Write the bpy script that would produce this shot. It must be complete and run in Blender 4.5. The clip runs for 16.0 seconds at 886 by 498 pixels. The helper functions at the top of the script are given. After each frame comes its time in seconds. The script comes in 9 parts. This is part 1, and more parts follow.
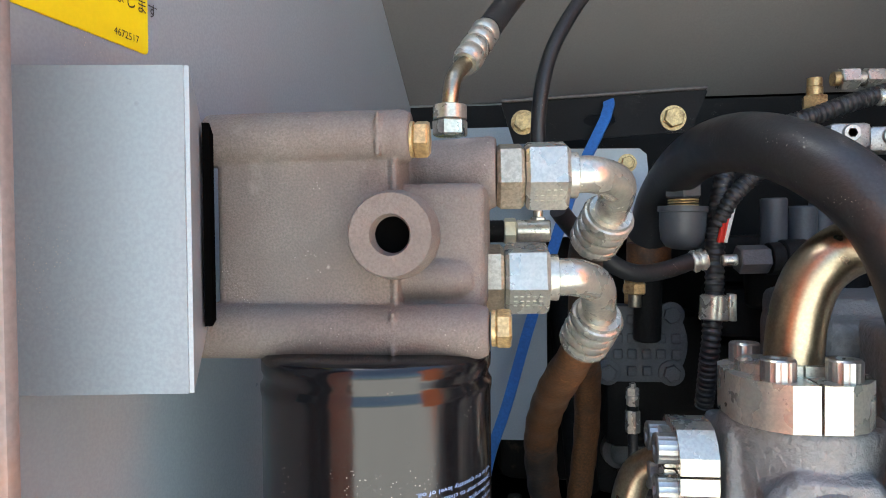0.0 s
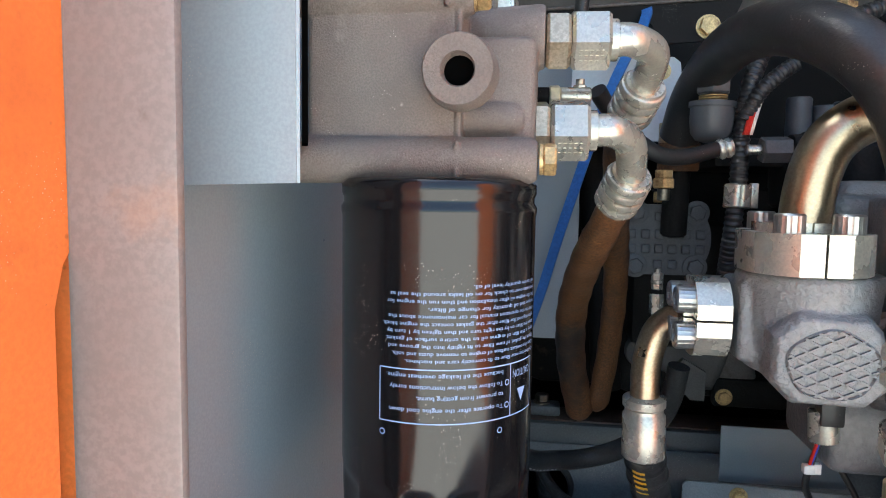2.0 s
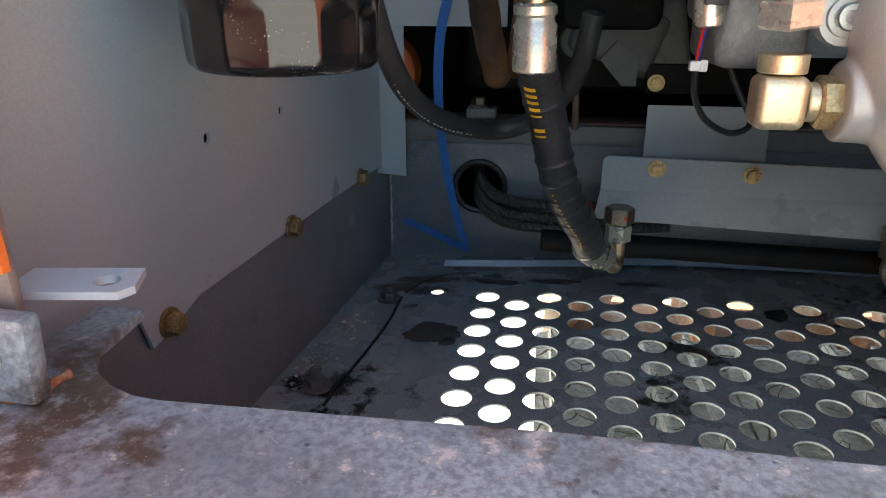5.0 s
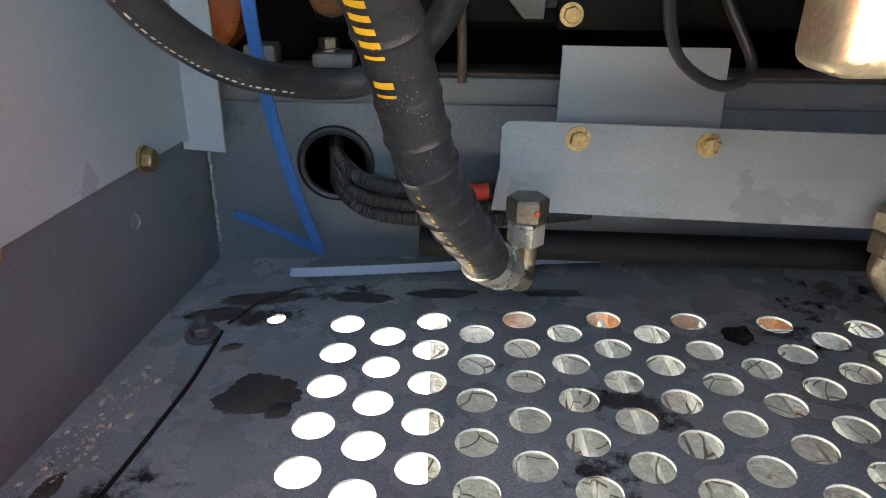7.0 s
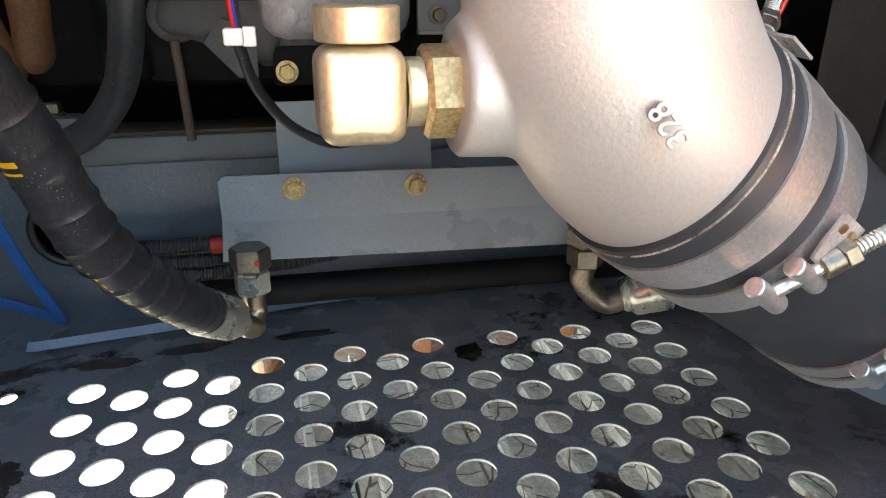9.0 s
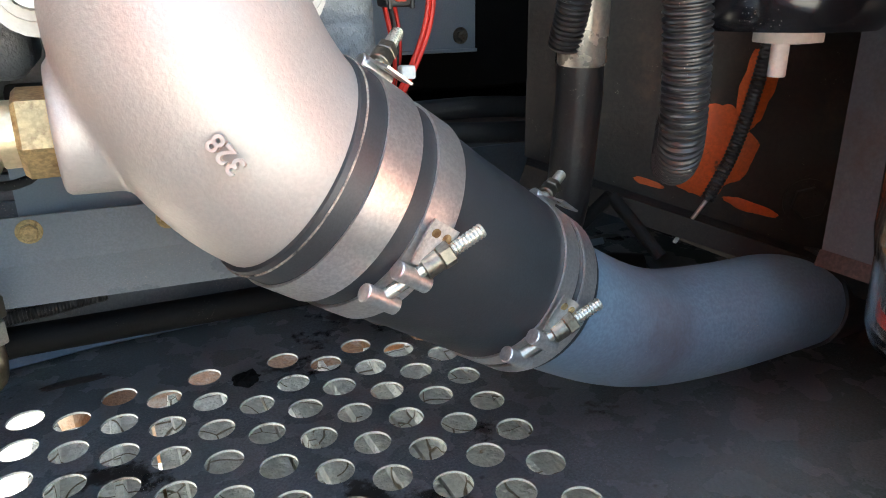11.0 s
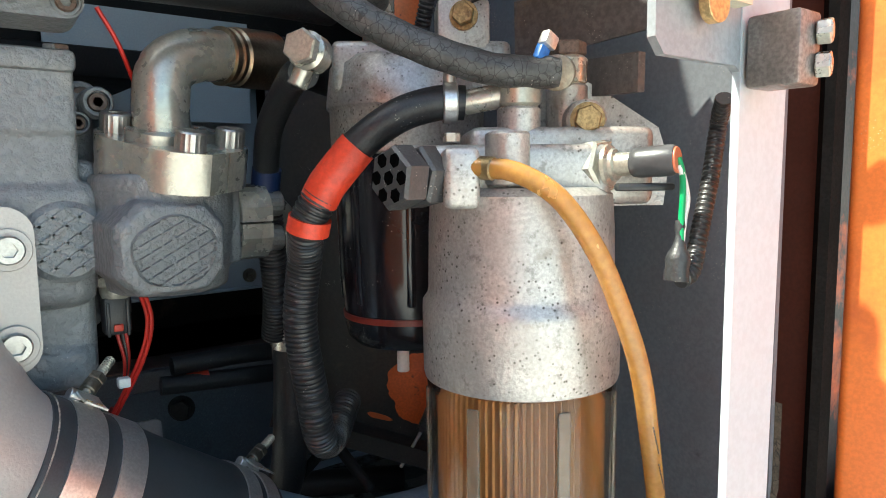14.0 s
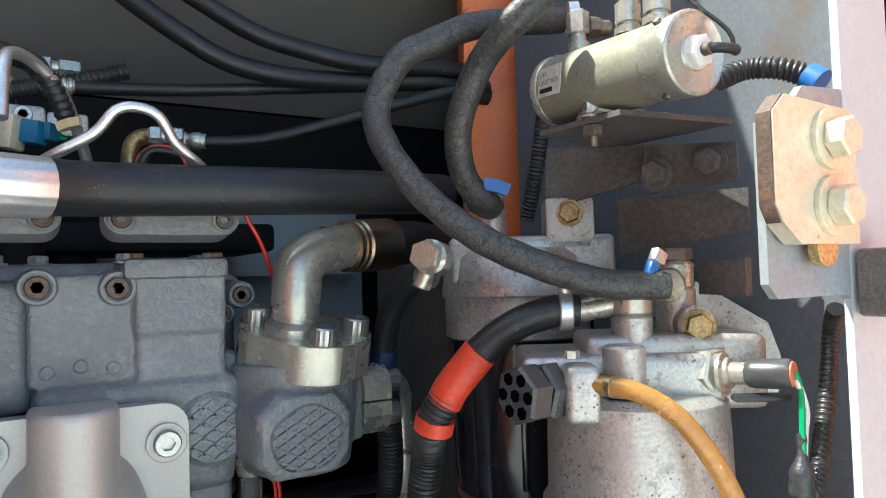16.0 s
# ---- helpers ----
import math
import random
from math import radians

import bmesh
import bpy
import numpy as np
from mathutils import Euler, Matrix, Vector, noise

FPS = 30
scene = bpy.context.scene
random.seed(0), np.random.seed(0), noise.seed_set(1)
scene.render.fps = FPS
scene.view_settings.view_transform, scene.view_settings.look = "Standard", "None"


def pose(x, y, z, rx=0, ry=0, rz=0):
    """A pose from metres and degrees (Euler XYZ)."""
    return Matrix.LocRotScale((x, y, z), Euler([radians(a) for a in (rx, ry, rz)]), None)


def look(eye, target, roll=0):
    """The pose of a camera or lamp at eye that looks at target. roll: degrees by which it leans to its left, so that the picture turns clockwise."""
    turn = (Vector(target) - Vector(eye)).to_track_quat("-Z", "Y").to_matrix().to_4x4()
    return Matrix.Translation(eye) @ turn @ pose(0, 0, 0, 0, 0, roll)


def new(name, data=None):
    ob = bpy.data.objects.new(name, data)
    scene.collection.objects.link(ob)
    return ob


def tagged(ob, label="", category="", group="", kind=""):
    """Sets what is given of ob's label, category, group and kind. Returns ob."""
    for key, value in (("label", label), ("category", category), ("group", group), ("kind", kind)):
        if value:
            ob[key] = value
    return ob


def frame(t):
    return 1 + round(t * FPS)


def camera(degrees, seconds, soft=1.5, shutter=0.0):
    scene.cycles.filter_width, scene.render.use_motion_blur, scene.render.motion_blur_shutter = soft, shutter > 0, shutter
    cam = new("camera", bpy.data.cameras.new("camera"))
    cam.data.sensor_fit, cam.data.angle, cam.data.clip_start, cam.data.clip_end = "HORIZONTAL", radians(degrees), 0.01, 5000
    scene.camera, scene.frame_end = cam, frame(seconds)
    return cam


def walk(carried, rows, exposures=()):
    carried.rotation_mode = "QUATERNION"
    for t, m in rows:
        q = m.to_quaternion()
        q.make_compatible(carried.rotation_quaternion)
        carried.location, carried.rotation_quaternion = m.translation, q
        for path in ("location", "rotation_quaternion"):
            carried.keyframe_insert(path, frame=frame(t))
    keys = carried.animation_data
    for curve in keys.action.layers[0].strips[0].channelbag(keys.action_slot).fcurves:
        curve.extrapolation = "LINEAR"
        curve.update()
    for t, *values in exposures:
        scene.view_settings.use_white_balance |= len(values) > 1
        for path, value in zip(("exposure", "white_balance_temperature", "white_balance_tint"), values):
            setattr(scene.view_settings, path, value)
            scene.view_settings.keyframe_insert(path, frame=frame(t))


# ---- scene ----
cam = camera(66.0, 16.0, soft=1.0)
PATH = [
    (0, (0.083, -0.029, 1.603), (-0.14, 1.958, 1.563), -0.6),
    (0.5, (0.074, -0.035, 1.587), (-0.15, 1.951, 1.536), -0.8),
    (1, (0.074, -0.044, 1.573), (-0.169, 1.939, 1.479), -1.1),
    (1.5, (0.07, -0.053, 1.552), (-0.162, 1.927, 1.397), 0.1),
    (2, (0.075, -0.09, 1.542), (-0.225, 1.88, 1.374), 0.8),
    (2.5, (0.104, -0.126, 1.526), (-0.242, 1.832, 1.304), 1.2),
    (3, (0.118, -0.155, 1.51), (-0.283, 1.784, 1.226), 0.8),
    (3.5, (0.137, -0.187, 1.497), (-0.271, 1.739, 1.145), 0.4),
    (4, (0.152, -0.209, 1.481), (-0.242, 1.706, 1.062), 0.7),
    (4.5, (0.162, -0.17, 1.434), (-0.146, 1.717, 0.847), 0.7),
    (4.7, (0.16, -0.141, 1.416), (-0.122, 1.729, 0.766), 0.4),
    (6.8, (0.178, 0.162, 1.342), (0.12, 1.988, 0.529), 0.7),
    (7, (0.185, 0.169, 1.345), (0.207, 1.99, 0.52), 1.1),
    (7.5, (0.216, 0.168, 1.35), (0.375, 1.991, 0.543), 1.1),
    (8, (0.237, 0.159, 1.36), (0.488, 1.98, 0.572), 1.3),
    (8.5, (0.251, 0.141, 1.362), (0.598, 1.971, 0.633), 0.7),
    (9, (0.277, 0.129, 1.364), (0.753, 1.932, 0.642), 0.4),
    (9.2, (0.288, 0.126, 1.364), (0.801, 1.919, 0.641), 0.4),
    (11.3, (0.372, 0.067, 1.374), (1.274, 1.725, 0.713), -0.6),
    (11.5, (0.38, 0.058, 1.377), (1.321, 1.696, 0.72), -0.3),
    (12, (0.399, 0.03, 1.38), (1.426, 1.619, 0.733), -0.1),
    (12.5, (0.417, -0.007, 1.389), (1.515, 1.551, 0.783), -0.2),
    (13, (0.419, -0.035, 1.412), (1.586, 1.512, 0.915), -0.4),
    (13.5, (0.413, -0.061, 1.447), (1.656, 1.468, 1.103), -0.4),
    (14, (0.403, -0.078, 1.477), (1.623, 1.491, 1.256), -0.7),
    (14.5, (0.403, -0.094, 1.499), (1.625, 1.484, 1.38), -1.1),
    (15, (0.4, -0.1, 1.516), (1.582, 1.513, 1.48), -1.3),
    (15.5, (0.385, -0.096, 1.53), (1.491, 1.57, 1.568), -2.0),
    (16, (0.37, -0.089, 1.538), (1.407, 1.619, 1.616), -1.7),
]
EXPOSURES = [(0.0, 2.3, 6500, 2), (2.5, 2.25, 6450, 2), (4.5, 2.2, 6850, 2), (7.0, 3.5, 7800, 6), (8.0, 3.3, 7750, 5), (9.0, 3.05, 7350, 4), (11.5, 2.8, 6950, 3), (12.5, 2.5, 6650, 1), (13.5, 1.95, 6500, -3), (14.5, 1.6, 6450, -4), (15.5, 1.5, 6150, -4), (16.0, 1.5, 6050, -4)]
walk(cam, [(t, look(eye, target, roll)) for t, eye, target, roll in PATH], EXPOSURES)

# ---- light ----
world = bpy.data.worlds.new("sky")
scene.world = world
world.use_nodes = True
_n = world.node_tree.nodes
_sky = _n.new("ShaderNodeTexSky")
_sky.sky_type = "NISHITA"
_sky.sun_disc = False
_sky.sun_elevation, _sky.sun_rotation = radians(57.9), radians(-61.4)
_sky.dust_density, _sky.air_density = 2.0, 1.0
world.node_tree.links.new(_sky.outputs[0], _n["Background"].inputs[0])
_n["Background"].inputs[1].default_value = 0.15
sun = new("sun", bpy.data.lights.new("sun", "SUN"))
sun.data.energy, sun.data.angle, sun.data.color = 4.8, radians(0.6), (1.0, 0.93, 0.84)
sun.matrix_world = look((-2.2, 1.2, 4.0), (0, 0, 0))


# ---- mesh helpers ----
def V(*a):
    return Vector(a[0] if len(a) == 1 else a)


def bm_new():
    return bmesh.new()


def add_rings(bm, rings, cap=(True, True), closed=False):
    """Skins a list of rings of points, all with the same count."""
    made = [[bm.verts.new(p) for p in r] for r in rings]
    n = len(made[0])
    pairs = list(zip(made, made[1:]))
    if closed:
        pairs.append((made[-1], made[0]))
    for a, b in pairs:
        for i in range(n):
            bm.faces.new((a[i], a[(i + 1) % n], b[(i + 1) % n], b[i]))
    if not closed:
        if cap[0]:
            bm.faces.new(list(reversed(made[0])))
        if cap[1]:
            bm.faces.new(made[-1])
    return bm


def axes_of(d):
    d = V(d).normalized()
    u = d.cross(V(0, 0, 1))
    if u.length < 1e-3:
        u = V(1, 0, 0)
    u.normalize()
    return d, u, d.cross(u).normalized()


def lathe(bm, origin, direction, profile, seg=32, turn=0.0, squash=1.0):
    """profile: pairs of distance along the axis and radius."""
    d, u, v = axes_of(direction)
    rings = []
    for s, r in profile:
        r = max(r, 1e-5)
        rings.append([V(origin) + d * s + u * (r * math.cos(turn + 2 * math.pi * k / seg)) + v * (squash * r * math.sin(turn + 2 * math.pi * k / seg)) for k in range(seg)])
    return add_rings(bm, rings)


def rod(bm, a, b, r, seg=20, r2=None, bev=None):
    a, b = V(a), V(b)
    h = (b - a).length
    r2 = r if r2 is None else r2
    c = min(r, h / 2) * 0.12 if bev is None else bev
    return lathe(bm, a, b - a, [(0, r - c), (c, r), (h - c, r2), (h, r2 - c)], seg)


def hexa(bm, a, b, af, turn=0.3):
    """A hexagonal nut or bolt head between two points; af: its width across the flats."""
    a, b = V(a), V(b)
    h, r = (b - a).length, af / 2 / math.cos(math.pi / 6)
    c = 0.12 * af
    return lathe(bm, a, b - a, [(0, r * 0.9), (c * 0.5, r), (h - c * 0.5, r), (h, r * 0.9)], 6, turn)


def spline(points, step):
    """Points along a smooth curve through the given ones."""
    pts = [V(p) for p in points]
    ext = [pts[0] * 2 - pts[1]] + pts + [pts[-1] * 2 - pts[-2]]
    out = []
    for i in range(1, len(ext) - 2):
        p0, p1, p2, p3 = ext[i - 1 : i + 3]
        m = max(2, int((p2 - p1).length / step))
        for k in range(m):
            t = k / m
            out.append(0.5 * (2 * p1 + (p2 - p0) * t + (2 * p0 - 5 * p1 + 4 * p2 - p3) * t * t + (3 * p1 - p0 - 3 * p2 + p3) * t**3))
    out.append(pts[-1])
    return out


def frames_along(path):
    tang = [(path[min(i + 1, len(path) - 1)] - path[max(i - 1, 0)]).normalized() for i in range(len(path))]
    _, u, _ = axes_of(tang[0])
    out = []
    for d in tang:
        u = (u - d * u.dot(d)).normalized()
        out.append((d, u, d.cross(u)))
    return out


def tube(bm, points, r, seg=20, step=0.006, rad=None, flat=1.0):
    """A round tube along a smooth curve; rad(s, total): radius by the length along it."""
    path = spline(points, step)
    rings, s, prev = [], 0.0, path[0]
    total = sum((b - a).length for a, b in zip(path, path[1:]))
    for p, (d, u, v) in zip(path, frames_along(path)):
        s += (p - prev).length
        prev = p
        q = rad(s, total) if rad else r
        rings.append([p + u * (q * math.cos(2 * math.pi * k / seg)) + v * (flat * q * math.sin(2 * math.pi * k / seg)) for k in range(seg)])
    return add_rings(bm, rings)


def conduit(bm, points, r, pitch=0.0031, seg=18):
    """Corrugated conduit."""
    return tube(bm, points, r, seg, pitch / 6, lambda s, n: r * (1.0 + 0.07 * math.tanh(2.5 * math.sin(2 * math.pi * s / pitch))))


def strip(bm, points, w, th, across, step=0.01):
    """A flat band along a curve."""
    path = spline(points, step)
    rings = []
    for p, (d, u, v) in zip(path, frames_along(path)):
        a = (V(across) - d * V(across).dot(d)).normalized()
        n = d.cross(a)
        rings.append([p + a * (w / 2) + n * (th / 2), p - a * (w / 2) + n * (th / 2), p - a * (w / 2) - n * (th / 2), p + a * (w / 2) - n * (th / 2)])
    return add_rings(bm, rings)


def box(bm, c, size, bev=0.002, rot=(0, 0, 0), seg=2):
    m = pose(*c, *rot)
    got = bmesh.ops.create_cube(bm, size=1.0, matrix=m @ Matrix.Diagonal((*size, 1)))
    if bev > 0:
        edges = list({e for v in got["verts"] for e in v.link_edges})
        bmesh.ops.bevel(bm, geom=edges, offset=min(bev, min(size) * 0.45), segments=seg, affect="EDGES", profile=0.5)
    return bm


def plate(bm, outline, m, th, holes=(), bev=0.0, seg=24):
    """A flat plate from a 2D outline in the plane of m (thickness towards its -z), with round or oval holes (x, y, r[, stretch])."""
    from mathutils import geometry as geo
    verts = [Vector(p) for p in outline]
    edges = [(i, (i + 1) % len(outline)) for i in range(len(outline))]
    for h in holes:
        x, y, r = h[:3]
        st = h[3] if len(h) > 3 else 1.0
        b = len(verts)
        verts += [Vector((x + r * math.cos(2 * math.pi * k / seg), y + st * r * math.sin(2 * math.pi * k / seg))) for k in range(seg)]
        edges += [(b + k, b + (k + 1) % seg) for k in range(seg)]
    vs, _, fs, *_ = geo.delaunay_2d_cdt(verts, edges, [], 1, 1e-7)

    def keep(f):
        c = sum((vs[i] for i in f), Vector((0, 0))) / len(f)
        if any(((c.x - h[0]) / h[2]) ** 2 + ((c.y - h[1]) / (h[2] * (h[3] if len(h) > 3 else 1))) ** 2 < 0.97 for h in holes):
            return False
        hit, n = False, len(outline)
        for i in range(n):
            (x1, y1), (x2, y2) = outline[i], outline[(i + 1) % n]
            if (y1 > c.y) != (y2 > c.y) and c.x < (x2 - x1) * (c.y - y1) / (y2 - y1) + x1:
                hit = not hit
        return hit

    fs = [f for f in fs if keep(f)]
    top = [bm.verts.new(m @ Vector((p.x, p.y, 0))) for p in vs]
    low = [bm.verts.new(m @ Vector((p.x, p.y, -th))) for p in vs]
    count = {}
    for f in fs:
        bm.faces.new([top[i] for i in f])
        bm.faces.new([low[i] for i in reversed(f)])
        for a, b in zip(f, list(f[1:]) + [f[0]]):
            count[(a, b)] = 1
    for a, b in count:
        if (b, a) not in count:
            bm.faces.new((top[b], top[a], low[a], low[b]))
    bmesh.ops.delete(bm, geom=[v for v in bm.verts if not v.link_faces], context="VERTS")
    return bm


def rounded(w, h, r, n=5):
    """Outline of a rectangle with round corners, about its middle."""
    out = []
    for cx, cy, a in ((w / 2 - r, h / 2 - r, 0), (-w / 2 + r, h / 2 - r, 90), (-w / 2 + r, -h / 2 + r, 180), (w / 2 - r, -h / 2 + r, 270)):
        for k in range(n + 1):
            t = radians(a + 90 * k / n)
            out.append((cx + r * math.cos(t), cy + r * math.sin(t)))
    return out


def facing(origin, normal, up=(0, 0, 1)):
    """A frame at origin whose z is the normal and whose y leans up."""
    z = V(normal).normalized()
    x = V(up).cross(z)
    x = x.normalized() if x.length > 1e-4 else V(1, 0, 0)
    y = z.cross(x)
    return Matrix(((x.x, y.x, z.x, origin[0]), (x.y, y.y, z.y, origin[1]), (x.z, y.z, z.z, origin[2]), (0, 0, 0, 1)))


def finish(bm, name, material, angle=38, smooth=True):
    bmesh.ops.remove_doubles(bm, verts=bm.verts, dist=1e-6)
    bmesh.ops.recalc_face_normals(bm, faces=bm.faces)
    me = bpy.data.meshes.new(name)
    bm.to_mesh(me)
    bm.free()
    if smooth:
        me.polygons.foreach_set("use_smooth", [True] * len(me.polygons))
        me.set_sharp_from_angle(angle=radians(angle))
    me.materials.append(material)
    return me


def part(name, bm, material, parent=None, label="", angle=38):
    ob = new(name, finish(bm, name, material, angle))
    if parent is not None:
        ob.parent = parent
        ob.matrix_parent_inverse = parent.matrix_world.inverted()
    return tagged(ob, label)


def cast(name, bm, material, parent=None, label="", voxel=0.0016, rounds=6):
    """Forms that grow into each other, fused into one rounded casting."""
    ob = part(name, bm, material, parent, label)
    r = ob.modifiers.new("fuse", "REMESH")
    r.mode, r.voxel_size, r.use_smooth_shade = "VOXEL", voxel, True
    s = ob.modifiers.new("soften", "SMOOTH")
    s.factor, s.iterations = 0.5, rounds
    return ob


def thing(name, at, label, category, group="", kind=""):
    ob = new(name)
    ob.empty_display_size = 0.02
    ob.location = at
    ob.matrix_world = Matrix.Translation(V(at))
    return tagged(ob, label, category, group, kind)


def single(name, bm, material, label, category, group="", kind="", angle=38):
    return tagged(part(name, bm, material, None, "", angle), label, category, group, kind)


# ---- materials ----
def mat(name, base, rough=0.5, metal=0.0, var=0.12, scale=40.0, fine=400.0, bump=0.1, tint=None, tint_at=0.6, tint_scale=12.0, speck=0.0, coat=0.0, ior=1.5, rvar=0.15, bumpdist=0.001, stretch=None, tint_w=0.12, tint2=None, pits=None, cracks=None, hammer=False):
    """A painted, cast or plated surface: colour drifting at two scales, optional stains of a second colour, bright dust specks, relief."""
    m = bpy.data.materials.new(name)
    m.use_nodes = True
    nt = m.node_tree
    n, ln = nt.nodes, nt.links
    b = n["Principled BSDF"]
    tc = n.new("ShaderNodeTexCoord")
    src = tc.outputs["Object"]
    if stretch:
        mp = n.new("ShaderNodeMapping")
        mp.inputs["Scale"].default_value = stretch
        ln.new(src, mp.inputs[0])
        src = mp.outputs[0]

    def nz(sc, detail=5.0, ro=0.55):
        t = n.new("ShaderNodeTexNoise")
        t.inputs["Scale"].default_value, t.inputs["Detail"].default_value, t.inputs["Roughness"].default_value = sc, detail, ro
        ln.new(src, t.inputs["Vector"])
        return t.outputs["Fac"]

    def ramp(fac, lo, hi):
        r = n.new("ShaderNodeMapRange")
        r.inputs[1].default_value, r.inputs[2].default_value = lo, hi
        ln.new(fac, r.inputs[0])
        return r.outputs[0]

    def mix(fac, a, c, blend="MIX"):
        x = n.new("ShaderNodeMix")
        x.data_type, x.blend_type = "RGBA", blend
        if isinstance(fac, float):
            x.inputs[0].default_value = fac
        else:
            ln.new(fac, x.inputs[0])
        for v, i in ((a, 6), (c, 7)):
            if isinstance(v, tuple):
                x.inputs[i].default_value = (*v[:3], 1)
            else:
                ln.new(v, x.inputs[i])
        return x.outputs[2]

    big, small = nz(scale), nz(fine, 3.0)
    dark = tuple(c * (1 - var) for c in base)
    light = tuple(min(1, c * (1 + var)) for c in base)
    col = mix(ramp(big, 0.3, 0.7), dark, light)
    col = mix(ramp(small, 0.38, 0.62), col, mix(0.75, col, tuple(c * (1 - min(0.6, var * 1.8)) for c in base)))
    if tint:
        col = mix(ramp(nz(tint_scale, 8.0, 0.65), tint_at, tint_at + tint_w), col, tint)
    if tint2:
        col = mix(ramp(nz(tint2[2], 9.0, 0.7), tint2[1], tint2[1] + tint2[3]), col, tint2[0])
    if speck > 0:
        vo = n.new("ShaderNodeTexVoronoi")
        vo.inputs["Scale"].default_value = 520.0
        ln.new(src, vo.inputs["Vector"])
        mk = n.new("ShaderNodeMath")
        mk.operation = "MULTIPLY"
        ln.new(ramp(vo.outputs["Distance"], 0.18, 0.08), mk.inputs[0])
        ln.new(ramp(nz(scale * 1.7, 3.0), 0.62 - speck, 0.72 - speck), mk.inputs[1])
        col = mix(mk.outputs[0], col, (0.5, 0.46, 0.4))
    if pits:
        vp = n.new("ShaderNodeTexVoronoi")
        vp.inputs["Scale"].default_value = pits[1]
        ln.new(src, vp.inputs["Vector"])
        mp2 = n.new("ShaderNodeMath")
        mp2.operation = "MULTIPLY"
        ln.new(ramp(vp.outputs["Distance"], 0.26, 0.12), mp2.inputs[0])
        ln.new(ramp(nz(scale * 1.1, 6.0, 0.7), pits[2], pits[2] + 0.12), mp2.inputs[1])
        col = mix(mp2.outputs[0], col, pits[0])
    if cracks:
        vc = n.new("ShaderNodeTexVoronoi")
        vc.feature = "DISTANCE_TO_EDGE"
        vc.inputs["Scale"].default_value = cracks[1]
        wob = n.new("ShaderNodeTexNoise")
        wob.inputs["Scale"].default_value = cracks[1] * 0.8
        ln.new(src, wob.inputs["Vector"])
        add = n.new("ShaderNodeVectorMath")
        add.operation = "MULTIPLY_ADD"
        ln.new(wob.outputs["Color"], add.inputs[0])
        add.inputs[1].default_value = (0.9 / cracks[1],) * 3
        ln.new(src, add.inputs[2])
        ln.new(add.outputs[0], vc.inputs["Vector"])
        col = mix(ramp(vc.outputs["Distance"], cracks[2], cracks[2] * 0.4), col, cracks[0])
    ln.new(col, b.inputs["Base Color"])
    rr = n.new("ShaderNodeMapRange")
    rr.inputs[3].default_value, rr.inputs[4].default_value = max(0.02, rough - rvar), min(1, rough + rvar)
    ln.new(nz(scale * 1.3), rr.inputs[0])
    ln.new(rr.outputs[0], b.inputs["Roughness"])
    b.inputs["Metallic"].default_value = metal
    b.inputs["IOR"].default_value = ior
    b.inputs["Coat Weight"].default_value = coat
    if bump > 0:
        bp = n.new("ShaderNodeBump")
        bp.inputs["Strength"].default_value, bp.inputs["Distance"].default_value = bump, bumpdist
        ln.new(ramp(small, 0.38, 0.62) if hammer else small, bp.inputs["Height"])
        ln.new(bp.outputs[0], b.inputs["Normal"])
    return m


def glow_free_glass(name, color, rough=0.08, ior=1.45):
    m = bpy.data.materials.new(name)
    m.use_nodes = True
    b = m.node_tree.nodes["Principled BSDF"]
    b.inputs["Base Color"].default_value = (*color, 1)
    b.inputs["Transmission Weight"].default_value = 1.0
    b.inputs["Roughness"].default_value, b.inputs["IOR"].default_value = rough, ior
    return m


M_BLUEGREY = mat("blue grey paint", (0.295, 0.342, 0.372), 0.30, var=0.07, scale=5, fine=600, bump=0.06, rvar=0.06, speck=0.05, pits=((0.06, 0.05, 0.045), 170, 0.62))
M_FLOOR = mat("floor paint", (0.192, 0.222, 0.232), 0.27, var=0.20, scale=14, fine=500, bump=0.08, tint=(0.022, 0.020, 0.018), tint_at=0.605, tint_w=0.035, tint_scale=8, speck=0.14, tint2=((0.19, 0.19, 0.185), 0.58, 26, 0.16), pits=((0.02, 0.018, 0.016), 90, 0.58))
# dark grey taken near black: the colour holds the deep shade behind the bay
M_DARKGREY = mat("dark grey plus deep shade", (0.009, 0.0093, 0.0096), 0.6, ior=1.22, var=0.15, scale=8, fine=500, bump=0.05, speck=0.06)
M_HOOD = mat("hood paint", (0.16, 0.156, 0.148), 0.5, var=0.06, scale=6, fine=500, bump=0.03, speck=0.05)
M_ORANGE = mat("orange paint", (0.75, 0.185, 0.040), 0.40, var=0.10, scale=12, fine=400, bump=0.06, tint=(0.16, 0.07, 0.030), tint_at=0.66, tint_w=0.05, tint_scale=30, speck=0.05, pits=((0.07, 0.035, 0.02), 190, 0.56), tint2=((0.46, 0.095, 0.03), 0.52, 9, 0.22))
# orange darkened to carry the door channel's shade; also the rail's red edge
M_RED = mat("red brown of shaded orange", (0.095, 0.020, 0.010), 0.8, var=0.12, scale=10, fine=400, bump=0.06)
M_CAST = mat("brown grey cast aluminium", (0.172, 0.147, 0.130), 0.6, 0.0, var=0.16, scale=30, fine=900, bump=0.6, tint=(0.27, 0.24, 0.215), tint_at=0.60, tint_scale=16, speck=0.05, tint2=((0.095, 0.075, 0.062), 0.58, 11, 0.12), pits=((0.42, 0.39, 0.35), 150, 0.64))
